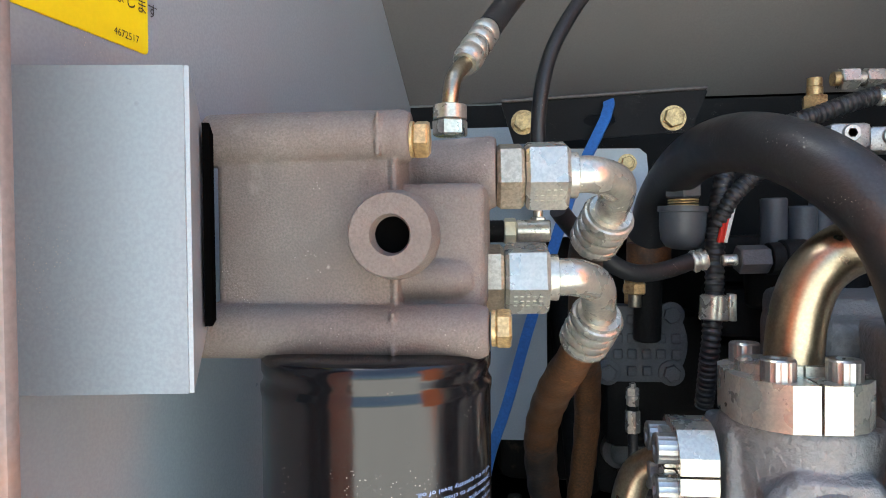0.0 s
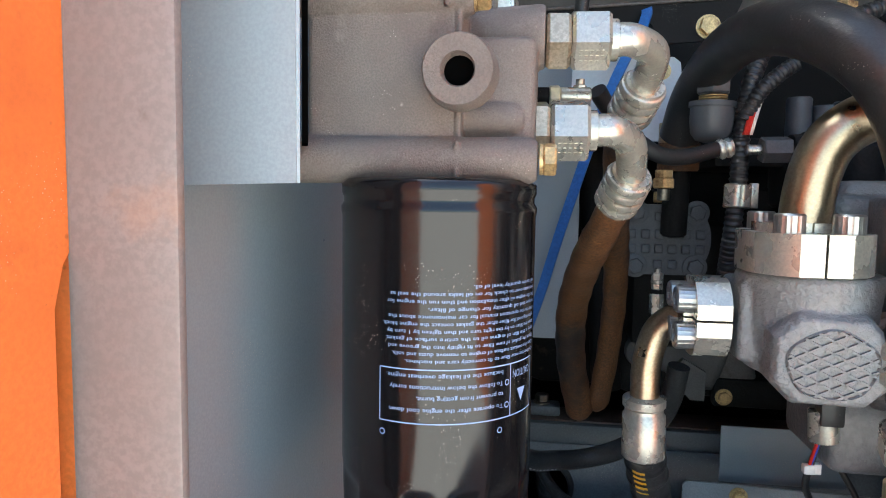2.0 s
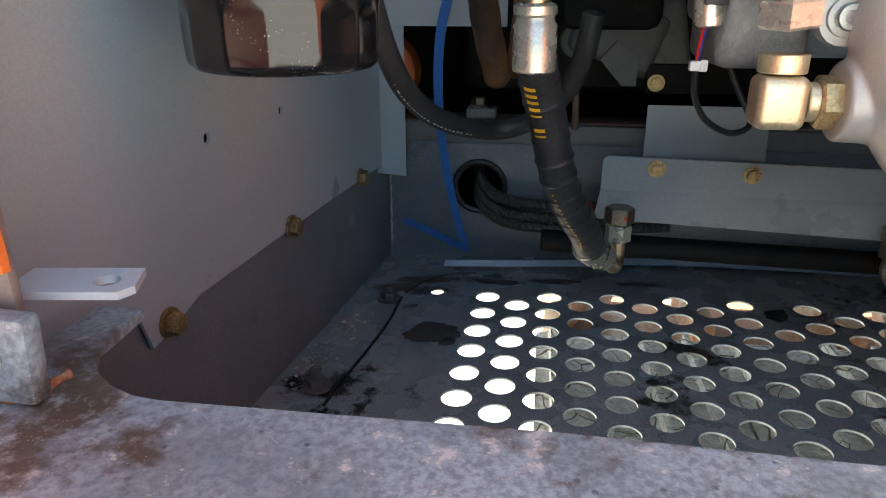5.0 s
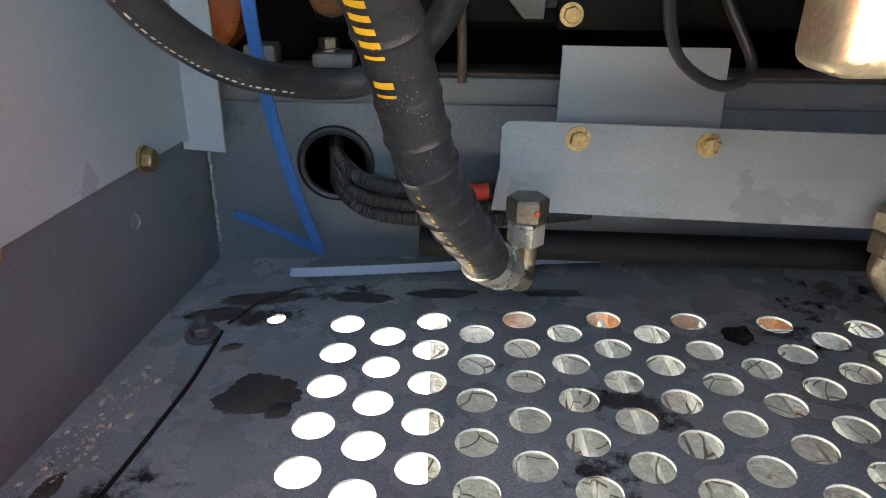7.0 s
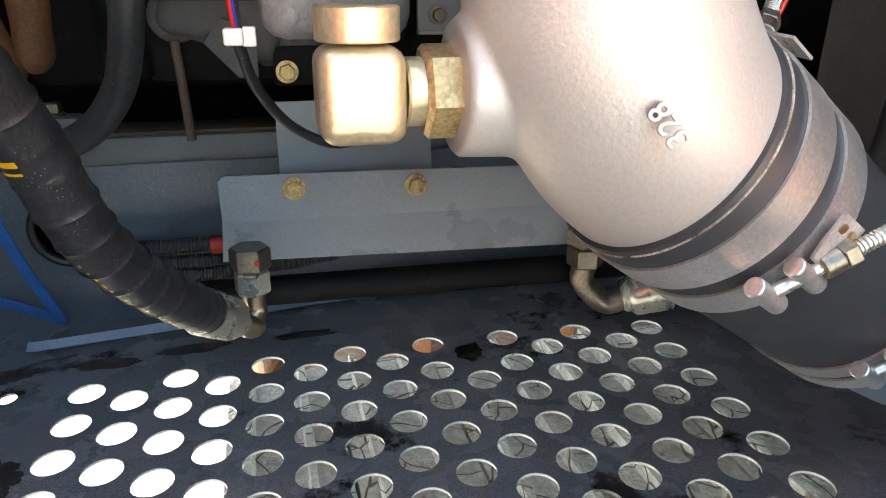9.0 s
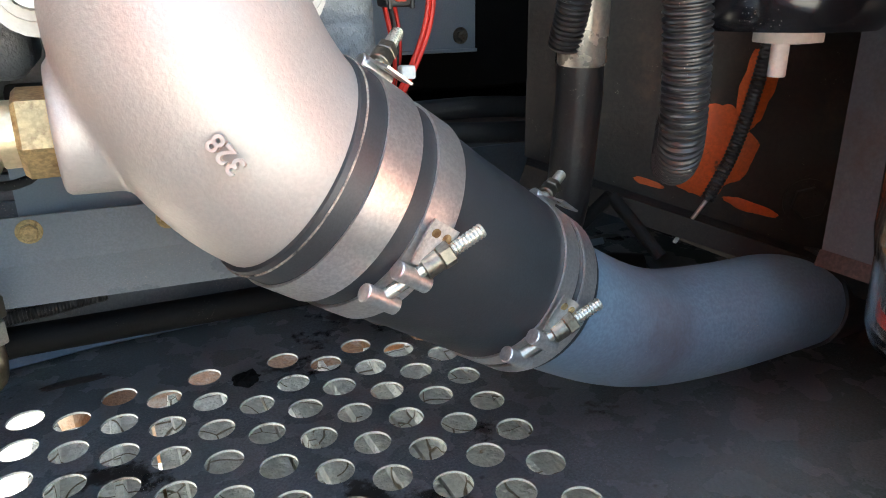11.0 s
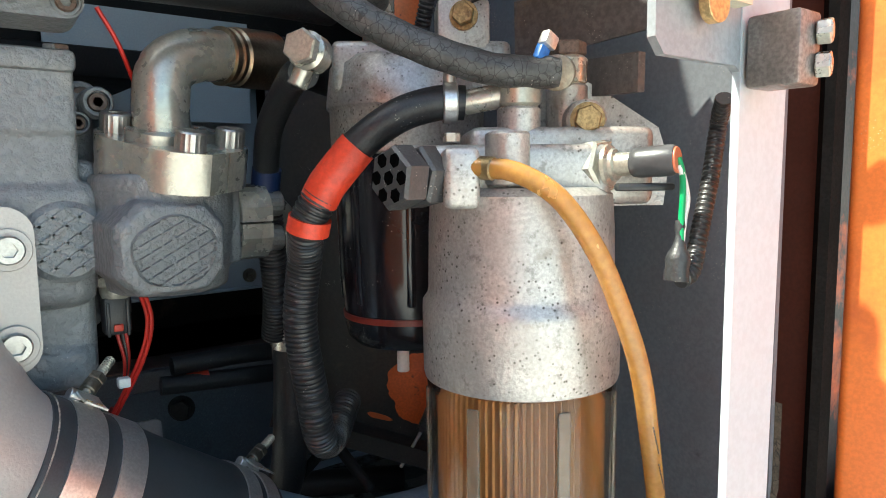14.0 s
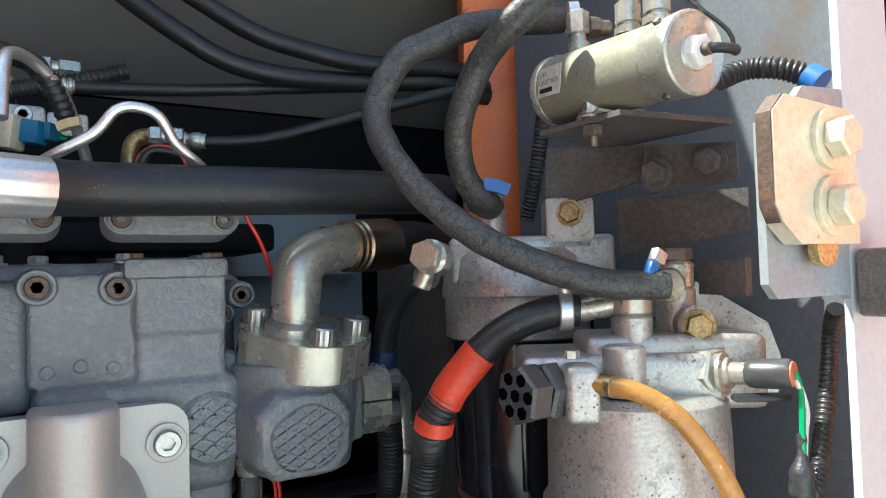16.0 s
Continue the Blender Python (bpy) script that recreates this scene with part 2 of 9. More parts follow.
M_PUMP = mat("grey painted casting", (0.205, 0.213, 0.217), 0.42, 0.1, var=0.10, scale=26, fine=215, bump=0.55, bumpdist=0.0010, hammer=True, tint=(0.26, 0.26, 0.245), tint_at=0.6, tint_scale=24, speck=0.05, tint2=((0.12, 0.115, 0.11), 0.62, 14, 0.1), pits=((0.10, 0.09, 0.08), 260, 0.60))
M_ALU = mat("bright cast aluminium", (0.49, 0.475, 0.45), 0.42, 0.65, var=0.16, scale=35, fine=520, bump=0.28, tint=(0.30, 0.275, 0.24), tint_at=0.57, tint_scale=40, tint2=((0.27, 0.26, 0.24), 0.55, 150, 0.10), pits=((0.10, 0.09, 0.08), 300, 0.44))
M_DUCT = mat("silver painted casting", (0.46, 0.442, 0.41), 0.43, 0.30, var=0.05, scale=20, fine=560, bump=0.28, tint=(0.43, 0.395, 0.34), tint_at=0.62, tint_w=0.25, tint_scale=12, pits=((0.30, 0.27, 0.23), 260, 0.64))
M_ZINC = mat("zinc plated steel", (0.52, 0.505, 0.435), 0.28, 0.65, var=0.16, scale=40, fine=500, bump=0.08, tint=(0.55, 0.50, 0.38), tint_at=0.60, tint_scale=30)
M_STEEL = mat("bright steel", (0.74, 0.73, 0.70), 0.36, 0.85, var=0.12, scale=40, fine=600, bump=0.08)
M_SCREW = mat("plain steel screw", (0.44, 0.44, 0.42), 0.34, 0.9, var=0.12, scale=60, fine=600, bump=0.08, tint=(0.20, 0.17, 0.13), tint_at=0.62, tint_scale=80)
M_TAN = mat("tan plated tube", (0.43, 0.36, 0.255), 0.32, 1.0, var=0.14, scale=30, fine=500, bump=0.05)
M_GOLD = mat("yellow zinc plating", (0.58, 0.42, 0.20), 0.36, 0.55, var=0.25, scale=60, fine=500, bump=0.15, tint=(0.20, 0.11, 0.05), tint_at=0.54, tint_scale=70)
M_BRONZE = mat("tarnished yellow zinc", (0.34, 0.25, 0.12), 0.4, 0.7, var=0.3, scale=70, fine=500, bump=0.15, tint=(0.12, 0.075, 0.04), tint_at=0.56, tint_scale=80)
M_LATCH = mat("worn grey steel", (0.27, 0.26, 0.245), 0.42, 0.5, var=0.25, scale=50, fine=500, bump=0.2, tint=(0.12, 0.085, 0.06), tint_at=0.62, tint_scale=60, speck=0.06)
M_PALEGOLD = mat("pale yellow zinc", (0.68, 0.64, 0.48), 0.36, 0.25, var=0.10, scale=50, fine=300, bump=0.08, tint=(0.42, 0.30, 0.14), tint_at=0.68, tint_scale=30, pits=((0.22, 0.17, 0.12), 160, 0.58))
M_BRASS = mat("crinkled brass", (0.72, 0.62, 0.40), 0.38, 0.75, var=0.12, scale=60, fine=420, bump=0.3, bumpdist=0.0010, tint=(0.45, 0.33, 0.15), tint_at=0.64, tint_scale=60)
M_RUBBER = mat("black rubber hose", (0.016, 0.0165, 0.018), 0.45, var=0.25, scale=30, fine=500, bump=0.25, speck=0.04, tint=(0.075, 0.070, 0.062), tint_at=0.64, tint_scale=30)
M_HOSEGREY = mat("worn grey rubber hose", (0.030, 0.031, 0.033), 0.45, var=0.25, scale=40, fine=420, bump=0.4, speck=0.05, tint=(0.075, 0.07, 0.062), tint_at=0.64, tint_scale=30)
M_CRACKED = mat("cracked weathered rubber hose", (0.055, 0.055, 0.054), 0.5, var=0.25, scale=40, fine=260, bump=0.5, bumpdist=0.0012, tint=(0.11, 0.092, 0.070), tint_at=0.60, tint_scale=22, speck=0.05, cracks=((0.012, 0.012, 0.012), 200, 0.05))
M_BROWN = mat("brown rusty hose sleeve", (0.125, 0.052, 0.017), 0.62, var=0.35, scale=20, fine=500, bump=0.4, tint=(0.016, 0.012, 0.010), tint_at=0.47, tint_w=0.16, tint_scale=16, tint2=((0.30, 0.15, 0.05), 0.63, 40, 0.08))
M_CONDUIT = mat("black conduit plastic", (0.026, 0.026, 0.027), 0.36, var=0.15, scale=40, fine=500, bump=0.05, speck=0.05)
M_CAN = mat("black lacquered can", (0.007, 0.007, 0.008), 0.14, 0.0, var=0.1, scale=20, fine=650, bump=0.02, speck=0.09, ior=1.48, rvar=0.05)
M_INK = mat("pale blue print", (0.28, 0.42, 0.70), 0.5, var=0.02, bump=0)
M_BLACK = mat("black plastic", (0.02, 0.02, 0.021), 0.45, var=0.15, scale=60, fine=600, bump=0.1, speck=0.04)
M_BLUE = mat("blue strap plastic", (0.030, 0.15, 0.46), 0.45, var=0.15, scale=40, fine=400, bump=0.1)
M_REDTAPE = mat("red vinyl tape", (0.62, 0.05, 0.02), 0.45, var=0.15, scale=60, fine=300, bump=0.3)
M_WHITE = mat("white plastic", (0.75, 0.74, 0.70), 0.45, var=0.06, bump=0.03)
M_YELLOW = mat("yellow label", (0.90, 0.72, 0.01), 0.4, var=0.02, bump=0)
M_POST = mat("pale grey paint", (0.45, 0.51, 0.55), 0.36, var=0.05, scale=10, fine=300, bump=0.02, pits=((0.30, 0.27, 0.24), 60, 0.66))
M_DUST = mat("pale dry clay", (0.70, 0.66, 0.60), 0.9, var=0.14, scale=30, fine=70, bump=1.0, bumpdist=0.010, tint=(0.40, 0.28, 0.18), tint_at=0.64, tint_w=0.06, tint_scale=14, tint2=((0.78, 0.75, 0.70), 0.55, 40, 0.1), cracks=((0.16, 0.12, 0.08), 9, 0.016))
M_GROUND = mat("pale gravel ground", (0.66, 0.64, 0.60), 0.95, var=0.15, scale=2, fine=30, bump=0.5, bumpdist=0.01)
M_SILL = mat("worn blue grey sill paint", (0.28, 0.35, 0.40), 0.40, var=0.30, scale=14, fine=300, bump=0.3, tint=(0.52, 0.54, 0.53), tint_at=0.60, tint_w=0.06, tint_scale=75, speck=0.16, tint2=((0.085, 0.065, 0.048), 0.53, 15, 0.10), pits=((0.05, 0.045, 0.04), 140, 0.55))
def scuffed(m, x0, x1, colour):
    """Paint rubbed through to pale metal in broken scuffs; their increase from x0 to x1 also paints in brighter light.
    """
    nt = m.node_tree
    n, ln = nt.nodes, nt.links
    b = n["Principled BSDF"]
    old = b.inputs["Base Color"].links[0].from_socket
    tc = n.new("ShaderNodeTexCoord")
    sep = n.new("ShaderNodeSeparateXYZ")
    ln.new(tc.outputs["Object"], sep.inputs[0])
    run = n.new("ShaderNodeMapRange")
    run.inputs[1].default_value, run.inputs[2].default_value, run.inputs[3].default_value, run.inputs[4].default_value = x0, x1, 0.66, 0.43
    ln.new(sep.outputs[0], run.inputs[0])
    noise = n.new("ShaderNodeTexNoise")
    noise.inputs["Scale"].default_value, noise.inputs["Detail"].default_value, noise.inputs["Roughness"].default_value = 110.0, 8.0, 0.7
    ln.new(tc.outputs["Object"], noise.inputs["Vector"])
    d = n.new("ShaderNodeMath")
    d.operation = "SUBTRACT"
    ln.new(noise.outputs["Fac"], d.inputs[0])
    ln.new(run.outputs[0], d.inputs[1])
    r = n.new("ShaderNodeMapRange")
    r.inputs[1].default_value, r.inputs[2].default_value = -0.12, 0.30
    ln.new(d.outputs[0], r.inputs[0])
    x = n.new("ShaderNodeMix")
    x.data_type = "RGBA"
    ln.new(r.outputs[0], x.inputs[0])
    ln.new(old, x.inputs[6])
    x.inputs[7].default_value = (*colour, 1)
    ln.new(x.outputs[2], b.inputs["Base Color"])


# besides real scuffs, the paler colour holds the extra light at the right end
scuffed(M_SILL, 0.25, 0.75, (0.45, 0.58, 0.61))
M_RUST = mat("rusty steel", (0.16, 0.11, 0.085), 0.65, 0.3, var=0.25, scale=40, fine=500, bump=0.3, tint=(0.26, 0.13, 0.05), tint_at=0.6, tint_scale=40)
M_PIPEBLUE = mat("blue grey pipe paint", (0.235, 0.325, 0.40), 0.40, var=0.12, scale=16, fine=400, bump=0.05, speck=0.05, tint=(0.13, 0.12, 0.12), tint_at=0.60, tint_w=0.22, tint_scale=7)
M_SLEEVE = mat("smooth black rubber sleeve", (0.038, 0.042, 0.046), 0.42, var=0.12, scale=30, fine=900, bump=0.12)
M_PLEAT = mat("pleated amber filter paper", (0.46, 0.235, 0.098), 0.8, var=0.10, scale=30, fine=300, bump=0.1)
M_AMBER = mat("amber plastic tube", (0.60, 0.31, 0.085), 0.22, var=0.12, scale=30, fine=300, bump=0.03, tint=(0.42, 0.19, 0.05), tint_at=0.60, tint_scale=24)
M_AMBER.node_tree.nodes["Principled BSDF"].inputs["Subsurface Weight"].default_value = 0.2
M_AMBER.node_tree.nodes["Principled BSDF"].inputs["Transmission Weight"].default_value = 0.45
M_AMBER.node_tree.nodes["Principled BSDF"].inputs["Subsurface Radius"].default_value = (0.004, 0.002, 0.0006)
M_CUP = glow_free_glass("clear cup plastic", (0.95, 0.89, 0.77), 0.05, 1.30)
M_RIBS = mat("moulded clear rib", (0.66, 0.59, 0.47), 0.2, var=0.12, scale=40, fine=300, bump=0.05)
M_RIBS.node_tree.nodes["Principled BSDF"].inputs["Transmission Weight"].default_value = 0.85
M_FUEL = mat("amber fuel sediment", (0.42, 0.33, 0.20), 0.25, var=0.25, scale=60, fine=200, bump=0, tint=(0.20, 0.19, 0.18), tint_at=0.5, tint_scale=30, speck=0.12)
M_BOWLBLACK = mat("dark smoked bowl", (0.012, 0.012, 0.015), 0.16, var=0.2, scale=30, fine=500, bump=0.02, speck=0.08)
M_FUEL.node_tree.nodes["Principled BSDF"].inputs["Transmission Weight"].default_value = 0.6
# flat black for the shade in the port, knob holes and filter gap
M_SHADEBLACK = mat("flat black shade", (0.002, 0.002, 0.002), 0.9, bump=0, ior=1.02)
M_OLDZINC = mat("dull brown zinc", (0.24, 0.21, 0.165), 0.4, 0.85, var=0.2, scale=40, fine=400, bump=0.15, tint=(0.12, 0.08, 0.05), tint_at=0.58, tint_scale=50)
M_WRAP = mat("black wrapped hose", (0.024, 0.025, 0.027), 0.48, var=0.25, scale=40, fine=420, bump=0.35, speck=0.10)
M_GREENW = mat("green wire", (0.01, 0.30, 0.10), 0.4, var=0.05, bump=0)
M_REDW = mat("red wire", (0.55, 0.02, 0.012), 0.4, var=0.05, bump=0)
M_COVER = mat("dark cast cover", (0.080, 0.084, 0.090), 0.55, 0.1, var=0.15, scale=40, fine=600, bump=0.3)
M_GREYCAST = mat("dull grey casting", (0.115, 0.115, 0.112), 0.6, 0.1, var=0.15, scale=40, fine=500, bump=0.3, tint=(0.05, 0.04, 0.03), tint_at=0.6, tint_scale=25)
M_BEAM = mat("grey beam paint", (0.16, 0.165, 0.165), 0.5, var=0.15, scale=14, fine=400, bump=0.1, tint=(0.05, 0.042, 0.034), tint_at=0.6, tint_scale=14, speck=0.06)
# casting colour cut to near black so that it includes the bay's deep shade
M_ENGINE = mat("dark engine casting with deep shade", (0.011, 0.0107, 0.0103), 0.65, 0.0, ior=1.25, var=0.2, scale=30, fine=400, bump=0.4, tint=(0.07, 0.055, 0.04), tint_at=0.62, tint_scale=20)


# ---- fittings used in many places ----
def socket_bolt(base, direction, r=0.0105, h=0.012, name="socket_bolt", parent=None, material=None):
    """Hexagon socket head cap screw."""
    d = V(direction).normalized()
    bm = bm_new()
    k = 40
    _, u, v = axes_of(d)
    rings = []
    for s, q, hexed in ((0, r, 0), (h - 0.0012, r, 0), (h, r * 0.9, 0), (h, r * 0.56, 1), (h - 0.0035, r * 0.53, 1)):
        ring = []
        for i in range(k):
            a = 2 * math.pi * i / k
            g = q
            if hexed:
                g = q * math.cos(math.pi / 6) / math.cos((a % (math.pi / 3)) - math.pi / 6)
            elif s < h:
                g = q * (1 + (0.02 if i % 2 else -0.02))
            ring.append(V(base) + d * s + u * g * math.cos(a) + v * g * math.sin(a))
        rings.append(ring)
    add_rings(bm, rings)
    return part(name, bm, material or M_SCREW, parent, "hexagon socket cap screw", 30)


def hex_bolt(base, direction, af, h, material, parent=None, washer=0.0, name="bolt", label="", turn=0.3):
    d = V(direction).normalized()
    bm = bm_new()
    b0 = V(base)
    if washer > 0:
        rod(bm, b0, b0 + d * h * 0.28, washer, 28)
        b0 = b0 + d * h * 0.28
    hexa(bm, b0, b0 + d * h, af, turn)
    rod(bm, b0 + d * (h - 0.0004), b0 + d * (h + 0.0003), af * 0.36, 16, bev=0.0001)
    return part(name, bm, material, parent, label, 30)


def crimp(bm, a, b, r, ribs=4):
    """Swaged hose ferrule with bulging ribs."""
    a, b = V(a), V(b)
    h = (b - a).length
    prof = [(0, r * 0.86)]
    for k in range(ribs):
        s0 = h * (0.06 + 0.90 * k / ribs)
        w = h * 0.90 / ribs
        prof += [(s0, r * 0.91), (s0 + w * 0.07, r * 0.99), (s0 + w * 0.30, r * 1.045), (s0 + w * 0.66, r * 1.035), (s0 + w * 0.74, r * 0.985), (s0 + w * 0.80, r * 0.91)]
    prof.append((h, r * 0.86))
    return lathe(bm, a, b - a, prof, 28)


# ---- setting ----
def wall_x(y):
    """The left partition leans a little from the axis."""
    return -0.142 + 0.116 * y


def sheet(name, pts, th, material, label, category="wall", holes=(), kind="structure", angle=38):
    """A flat panel through four or more points of one plane; th goes away from the viewer's side."""
    p0, p1, p2 = V(pts[0]), V(pts[1]), V(pts[-1])
    x = (p1 - p0).normalized()
    n = x.cross(p2 - p0).normalized()
    y = n.cross(x)
    m = Matrix(((x.x, y.x, n.x, p0.x), (x.y, y.y, n.y, p0.y), (x.z, y.z, n.z, p0.z), (0, 0, 0, 1)))
    out = [((V(p) - p0).dot(x), (V(p) - p0).dot(y)) for p in pts]
    hs = [((V(h[0]) - p0).dot(x), (V(h[0]) - p0).dot(y), h[1]) for h in holes]
    bm = plate(bm_new(), out, m, th, hs)
    return single(name, bm, material, label, category, "", kind, angle)


M_FRAME = mat("dusty orange brown paint", (0.40, 0.22, 0.12), 0.8, var=0.25, scale=12, fine=120, bump=0.4, bumpdist=0.004, tint=(0.5, 0.42, 0.34), tint_at=0.5, tint_scale=9)
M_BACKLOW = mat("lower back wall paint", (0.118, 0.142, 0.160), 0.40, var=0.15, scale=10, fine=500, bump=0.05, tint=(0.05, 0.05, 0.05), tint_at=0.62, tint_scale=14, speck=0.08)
M_LIP = mat("pale blue paint", (0.26, 0.34, 0.43), 0.4, var=0.1, scale=20, fine=400, bump=0.05, tint=(0.12, 0.12, 0.12), tint_at=0.66, tint_scale=30, speck=0.1)
# ground and the machine's outer skin
single("ground", plate(bm_new(), [(-400, -400), (400, -400), (400, 400), (-400, 400)], pose(0, 0, 0), 0.5), M_GROUND, "pale dusty gravel ground under the machine", "ground", kind="structure")

# left partition: upper sheet over a lower one
wl = [(0.158, 1.205), (0.270, 1.200), (0.297, 1.190), (0.309, 1.152), (0.33, 1.156), (0.37, 1.168), (0.60, 1.171), (0.79, 1.171), (0.805, 1.165), (0.805, 2.0), (0.158, 2.0)]
sheet("wall_left", [(wall_x(y), y, z) for y, z in wl], 0.003, M_BLUEGREY, "blue-grey painted sheet steel partition with scuffs", holes=[((wall_x(0.404), 0.404, 1.286), 0.0045), ((wall_x(0.527), 0.527, 1.288), 0.0045)])
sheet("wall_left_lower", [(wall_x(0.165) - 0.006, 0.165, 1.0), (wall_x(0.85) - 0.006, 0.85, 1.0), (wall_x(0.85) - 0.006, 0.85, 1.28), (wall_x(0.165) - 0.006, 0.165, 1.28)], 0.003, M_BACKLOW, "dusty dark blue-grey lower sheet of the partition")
sheet("wall_left_flange", [(-0.060, 0.800, 1.160), (-0.016, 0.799, 1.157), (-0.016, 0.799, 1.352), (-0.060, 0.800, 1.352)], 0.003, M_BLUEGREY, "pale folded flange of the sheet steel partition", "trim")
sheet("wall_back", [(-0.13, 0.805, 1.352), (0.115, 0.805, 1.352), (0.115, 0.805, 1.70), (0.02, 0.805, 2.0), (-0.13, 0.805, 2.0)], 0.003, M_BLUEGREY, "blue-grey sheet steel back panel")
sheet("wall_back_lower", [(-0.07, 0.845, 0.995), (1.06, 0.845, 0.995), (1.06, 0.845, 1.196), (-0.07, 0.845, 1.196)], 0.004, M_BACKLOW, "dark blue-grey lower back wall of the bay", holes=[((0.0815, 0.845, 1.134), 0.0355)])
bm = bm_new()
box(bm, (0.42, 0.875, 1.2065), (0.98, 0.05, 0.031), 0.003)
beam = single("cross_beam", bm, M_BEAM, "grey steel cross beam along the back of the bay", "beam", kind="structure")
bm = bm_new()
box(bm, (0.42, 0.890, 1.2235), (0.96, 0.060, 0.003), 0.001)
part("dirty_top", bm, M_RUST, beam, "brown oily dirt on top of the beam")
for x0, x1, z1 in ((-0.010, 0.022, 1.247), (0.058, 0.100, 1.240)):
    bm = bm_new()
    box(bm, ((x0 + x1) / 2, 0.886, (1.225 + z1) / 2), (x1 - x0, 0.034, z1 - 1.225), 0.004)
    m_ = single("engine_mount_pad", bm, M_BEAM, "grey engine mount pad on the cross beam", "mount", "mount pads")
    if x0 > 0:
        hex_bolt((0.074, 0.886, z1), (0, 0, 1), 0.018, 0.010, M_OLDZINC, m_, 0.012)

# hood above and engine space behind, closed by unseen panels that keep light out
sheet("hood", [(-0.14, 0.80, 1.762), (1.1, 0.80, 1.762), (1.1, 0.36, 2.15), (-0.14, 0.36, 2.15)], 0.004, M_HOOD, "grey painted sloping hood panel above the bay", "hood")
sheet("hood_return", [(-0.14, 0.815, 1.60), (1.1, 0.815, 1.60), (1.1, 0.803, 1.760), (-0.14, 0.803, 1.760)], 0.004, M_DARKGREY, "panel under the hood with its shade put into a near-black colour", "hood")
sheet("shield_upper", [(0.530, 0.797, 1.545), (0.765, 0.797, 1.545), (0.765, 0.797, 1.672), (0.530, 0.797, 1.672)], 0.003, M_BLUEGREY, "blue-grey painted panel under the hood", "panel")
sheet("ceiling", [(-1.2, 0.36, 2.15), (1.6, 0.36, 2.15), (1.6, 1.8, 2.15), (-1.2, 1.8, 2.15)], 0.02, M_HOOD, "unseen grey roof added to keep sky light out of the house", "ceiling")
sheet("wall_far", [(-1.2, 1.35, 0.9), (1.6, 1.35, 0.9), (1.6, 1.35, 2.15), (-1.2, 1.35, 2.15)], 0.02, M_DARKGREY, "far side of the machine house, coloured near black for deep shade")
sheet("closing_wall_right", [(1.6, 0.16, 0.9), (1.6, 1.35, 0.9), (1.6, 1.35, 2.15), (1.6, 0.16, 2.15)], 0.02, M_DARKGREY, "unseen dark end wall added to keep light out of the house")
sheet("closing_roof_left", [(-1.2, 0.17, 2.15), (-0.14, 0.17, 2.15), (-0.14, 0.36, 2.15), (-1.2, 0.36, 2.15)], 0.02, M_HOOD, "unseen grey roof added to keep sky light out of the house", "ceiling")
sheet("closing_roof_right", [(0.80, 0.16, 2.15), (1.6, 0.16, 2.15), (1.6, 0.36, 2.15), (0.80, 0.36, 2.15)], 0.02, M_HOOD, "unseen grey roof added to keep sky light out of the house", "ceiling")
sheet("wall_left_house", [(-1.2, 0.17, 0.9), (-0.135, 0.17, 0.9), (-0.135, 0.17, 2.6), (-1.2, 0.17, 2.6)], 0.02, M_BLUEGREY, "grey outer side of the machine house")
sheet("closing_wall_left", [(-1.2, 1.35, 0.9), (-1.2, 0.17, 0.9), (-1.2, 0.17, 2.15), (-1.2, 1.35, 2.15)], 0.02, M_DARKGREY, "unseen dark end wall added to keep light out of the house")

# perforated floor pan
holes = []
for c in range(15):
    for k in range(8):
        if c == 9 and k == 0:
            continue
        holes.append((0.1066 +0.03916 * c -0.00233 * k -0.00113 * (c % 2) -0.000115 * c * c +0.000014 * c * k, 0.7022 +0.00202 * c -0.04704 * k -0.02357 * (c % 2) -0.000313 * c * c -0.000029 * c * k, 0.0150))
holes.append((0.040, 0.713, 0.0085))
bm = plate(bm_new(), [(-0.135, 0.13), (1.06, 0.13), (1.06, 0.40), (1.06, 0.8445), (0.40, 0.8445), (-0.062, 0.8445)], pose(0, 0, 1.025), 0.0022, holes, seg=28)
for v in bm.verts:
    v.co.z += 0.03 * v.co.x
single("floor", bm, M_FLOOR, "dark blue-grey perforated steel floor pan with oil stains", "floor", kind="structure")
bm = bm_new()
strip(bm, [(0.040, 0.786, 1.0375), (0.060, 0.785, 1.038), (0.18, 0.794, 1.041), (0.32, 0.813, 1.044), (0.49, 0.803, 1.050), (0.63, 0.791, 1.053), (0.96, 0.78, 1.060)], 0.009, 0.004, (0, 0.8, 1))
single("floor_lip", bm, M_LIP, "pale blue-grey folded lip along the floor pan", "trim", kind="structure")

# sill in front
out = [(-0.088, 0.045), (1.4, 0.035), (1.4, 0.125), (0.33, 0.145), (0.177, 0.150), (-0.002, 0.149), (-0.016, 0.151), (-0.030, 0.157), (-0.042, 0.166), (-0.052, 0.178), (-0.058, 0.190), (-0.060, 0.235), (-0.088, 0.235)]
bm = plate(bm_new(), out, pose(0, 0, 1.222), 0.006)
box(bm, (0.656, 0.042, 1.12), (1.486, 0.010, 0.19), 0.004)
single("sill", bm, M_SILL, "worn blue-grey painted steel sill with scratches", "sill", kind="structure")
bm = bm_new()
box(bm, (0.55, 0.136, 1.12), (1.70, 0.006, 0.19), 0.001, (0, 0, -0.9))
single("sill_back", bm, M_SILL, "inner face of the steel sill", "sill", kind="structure")

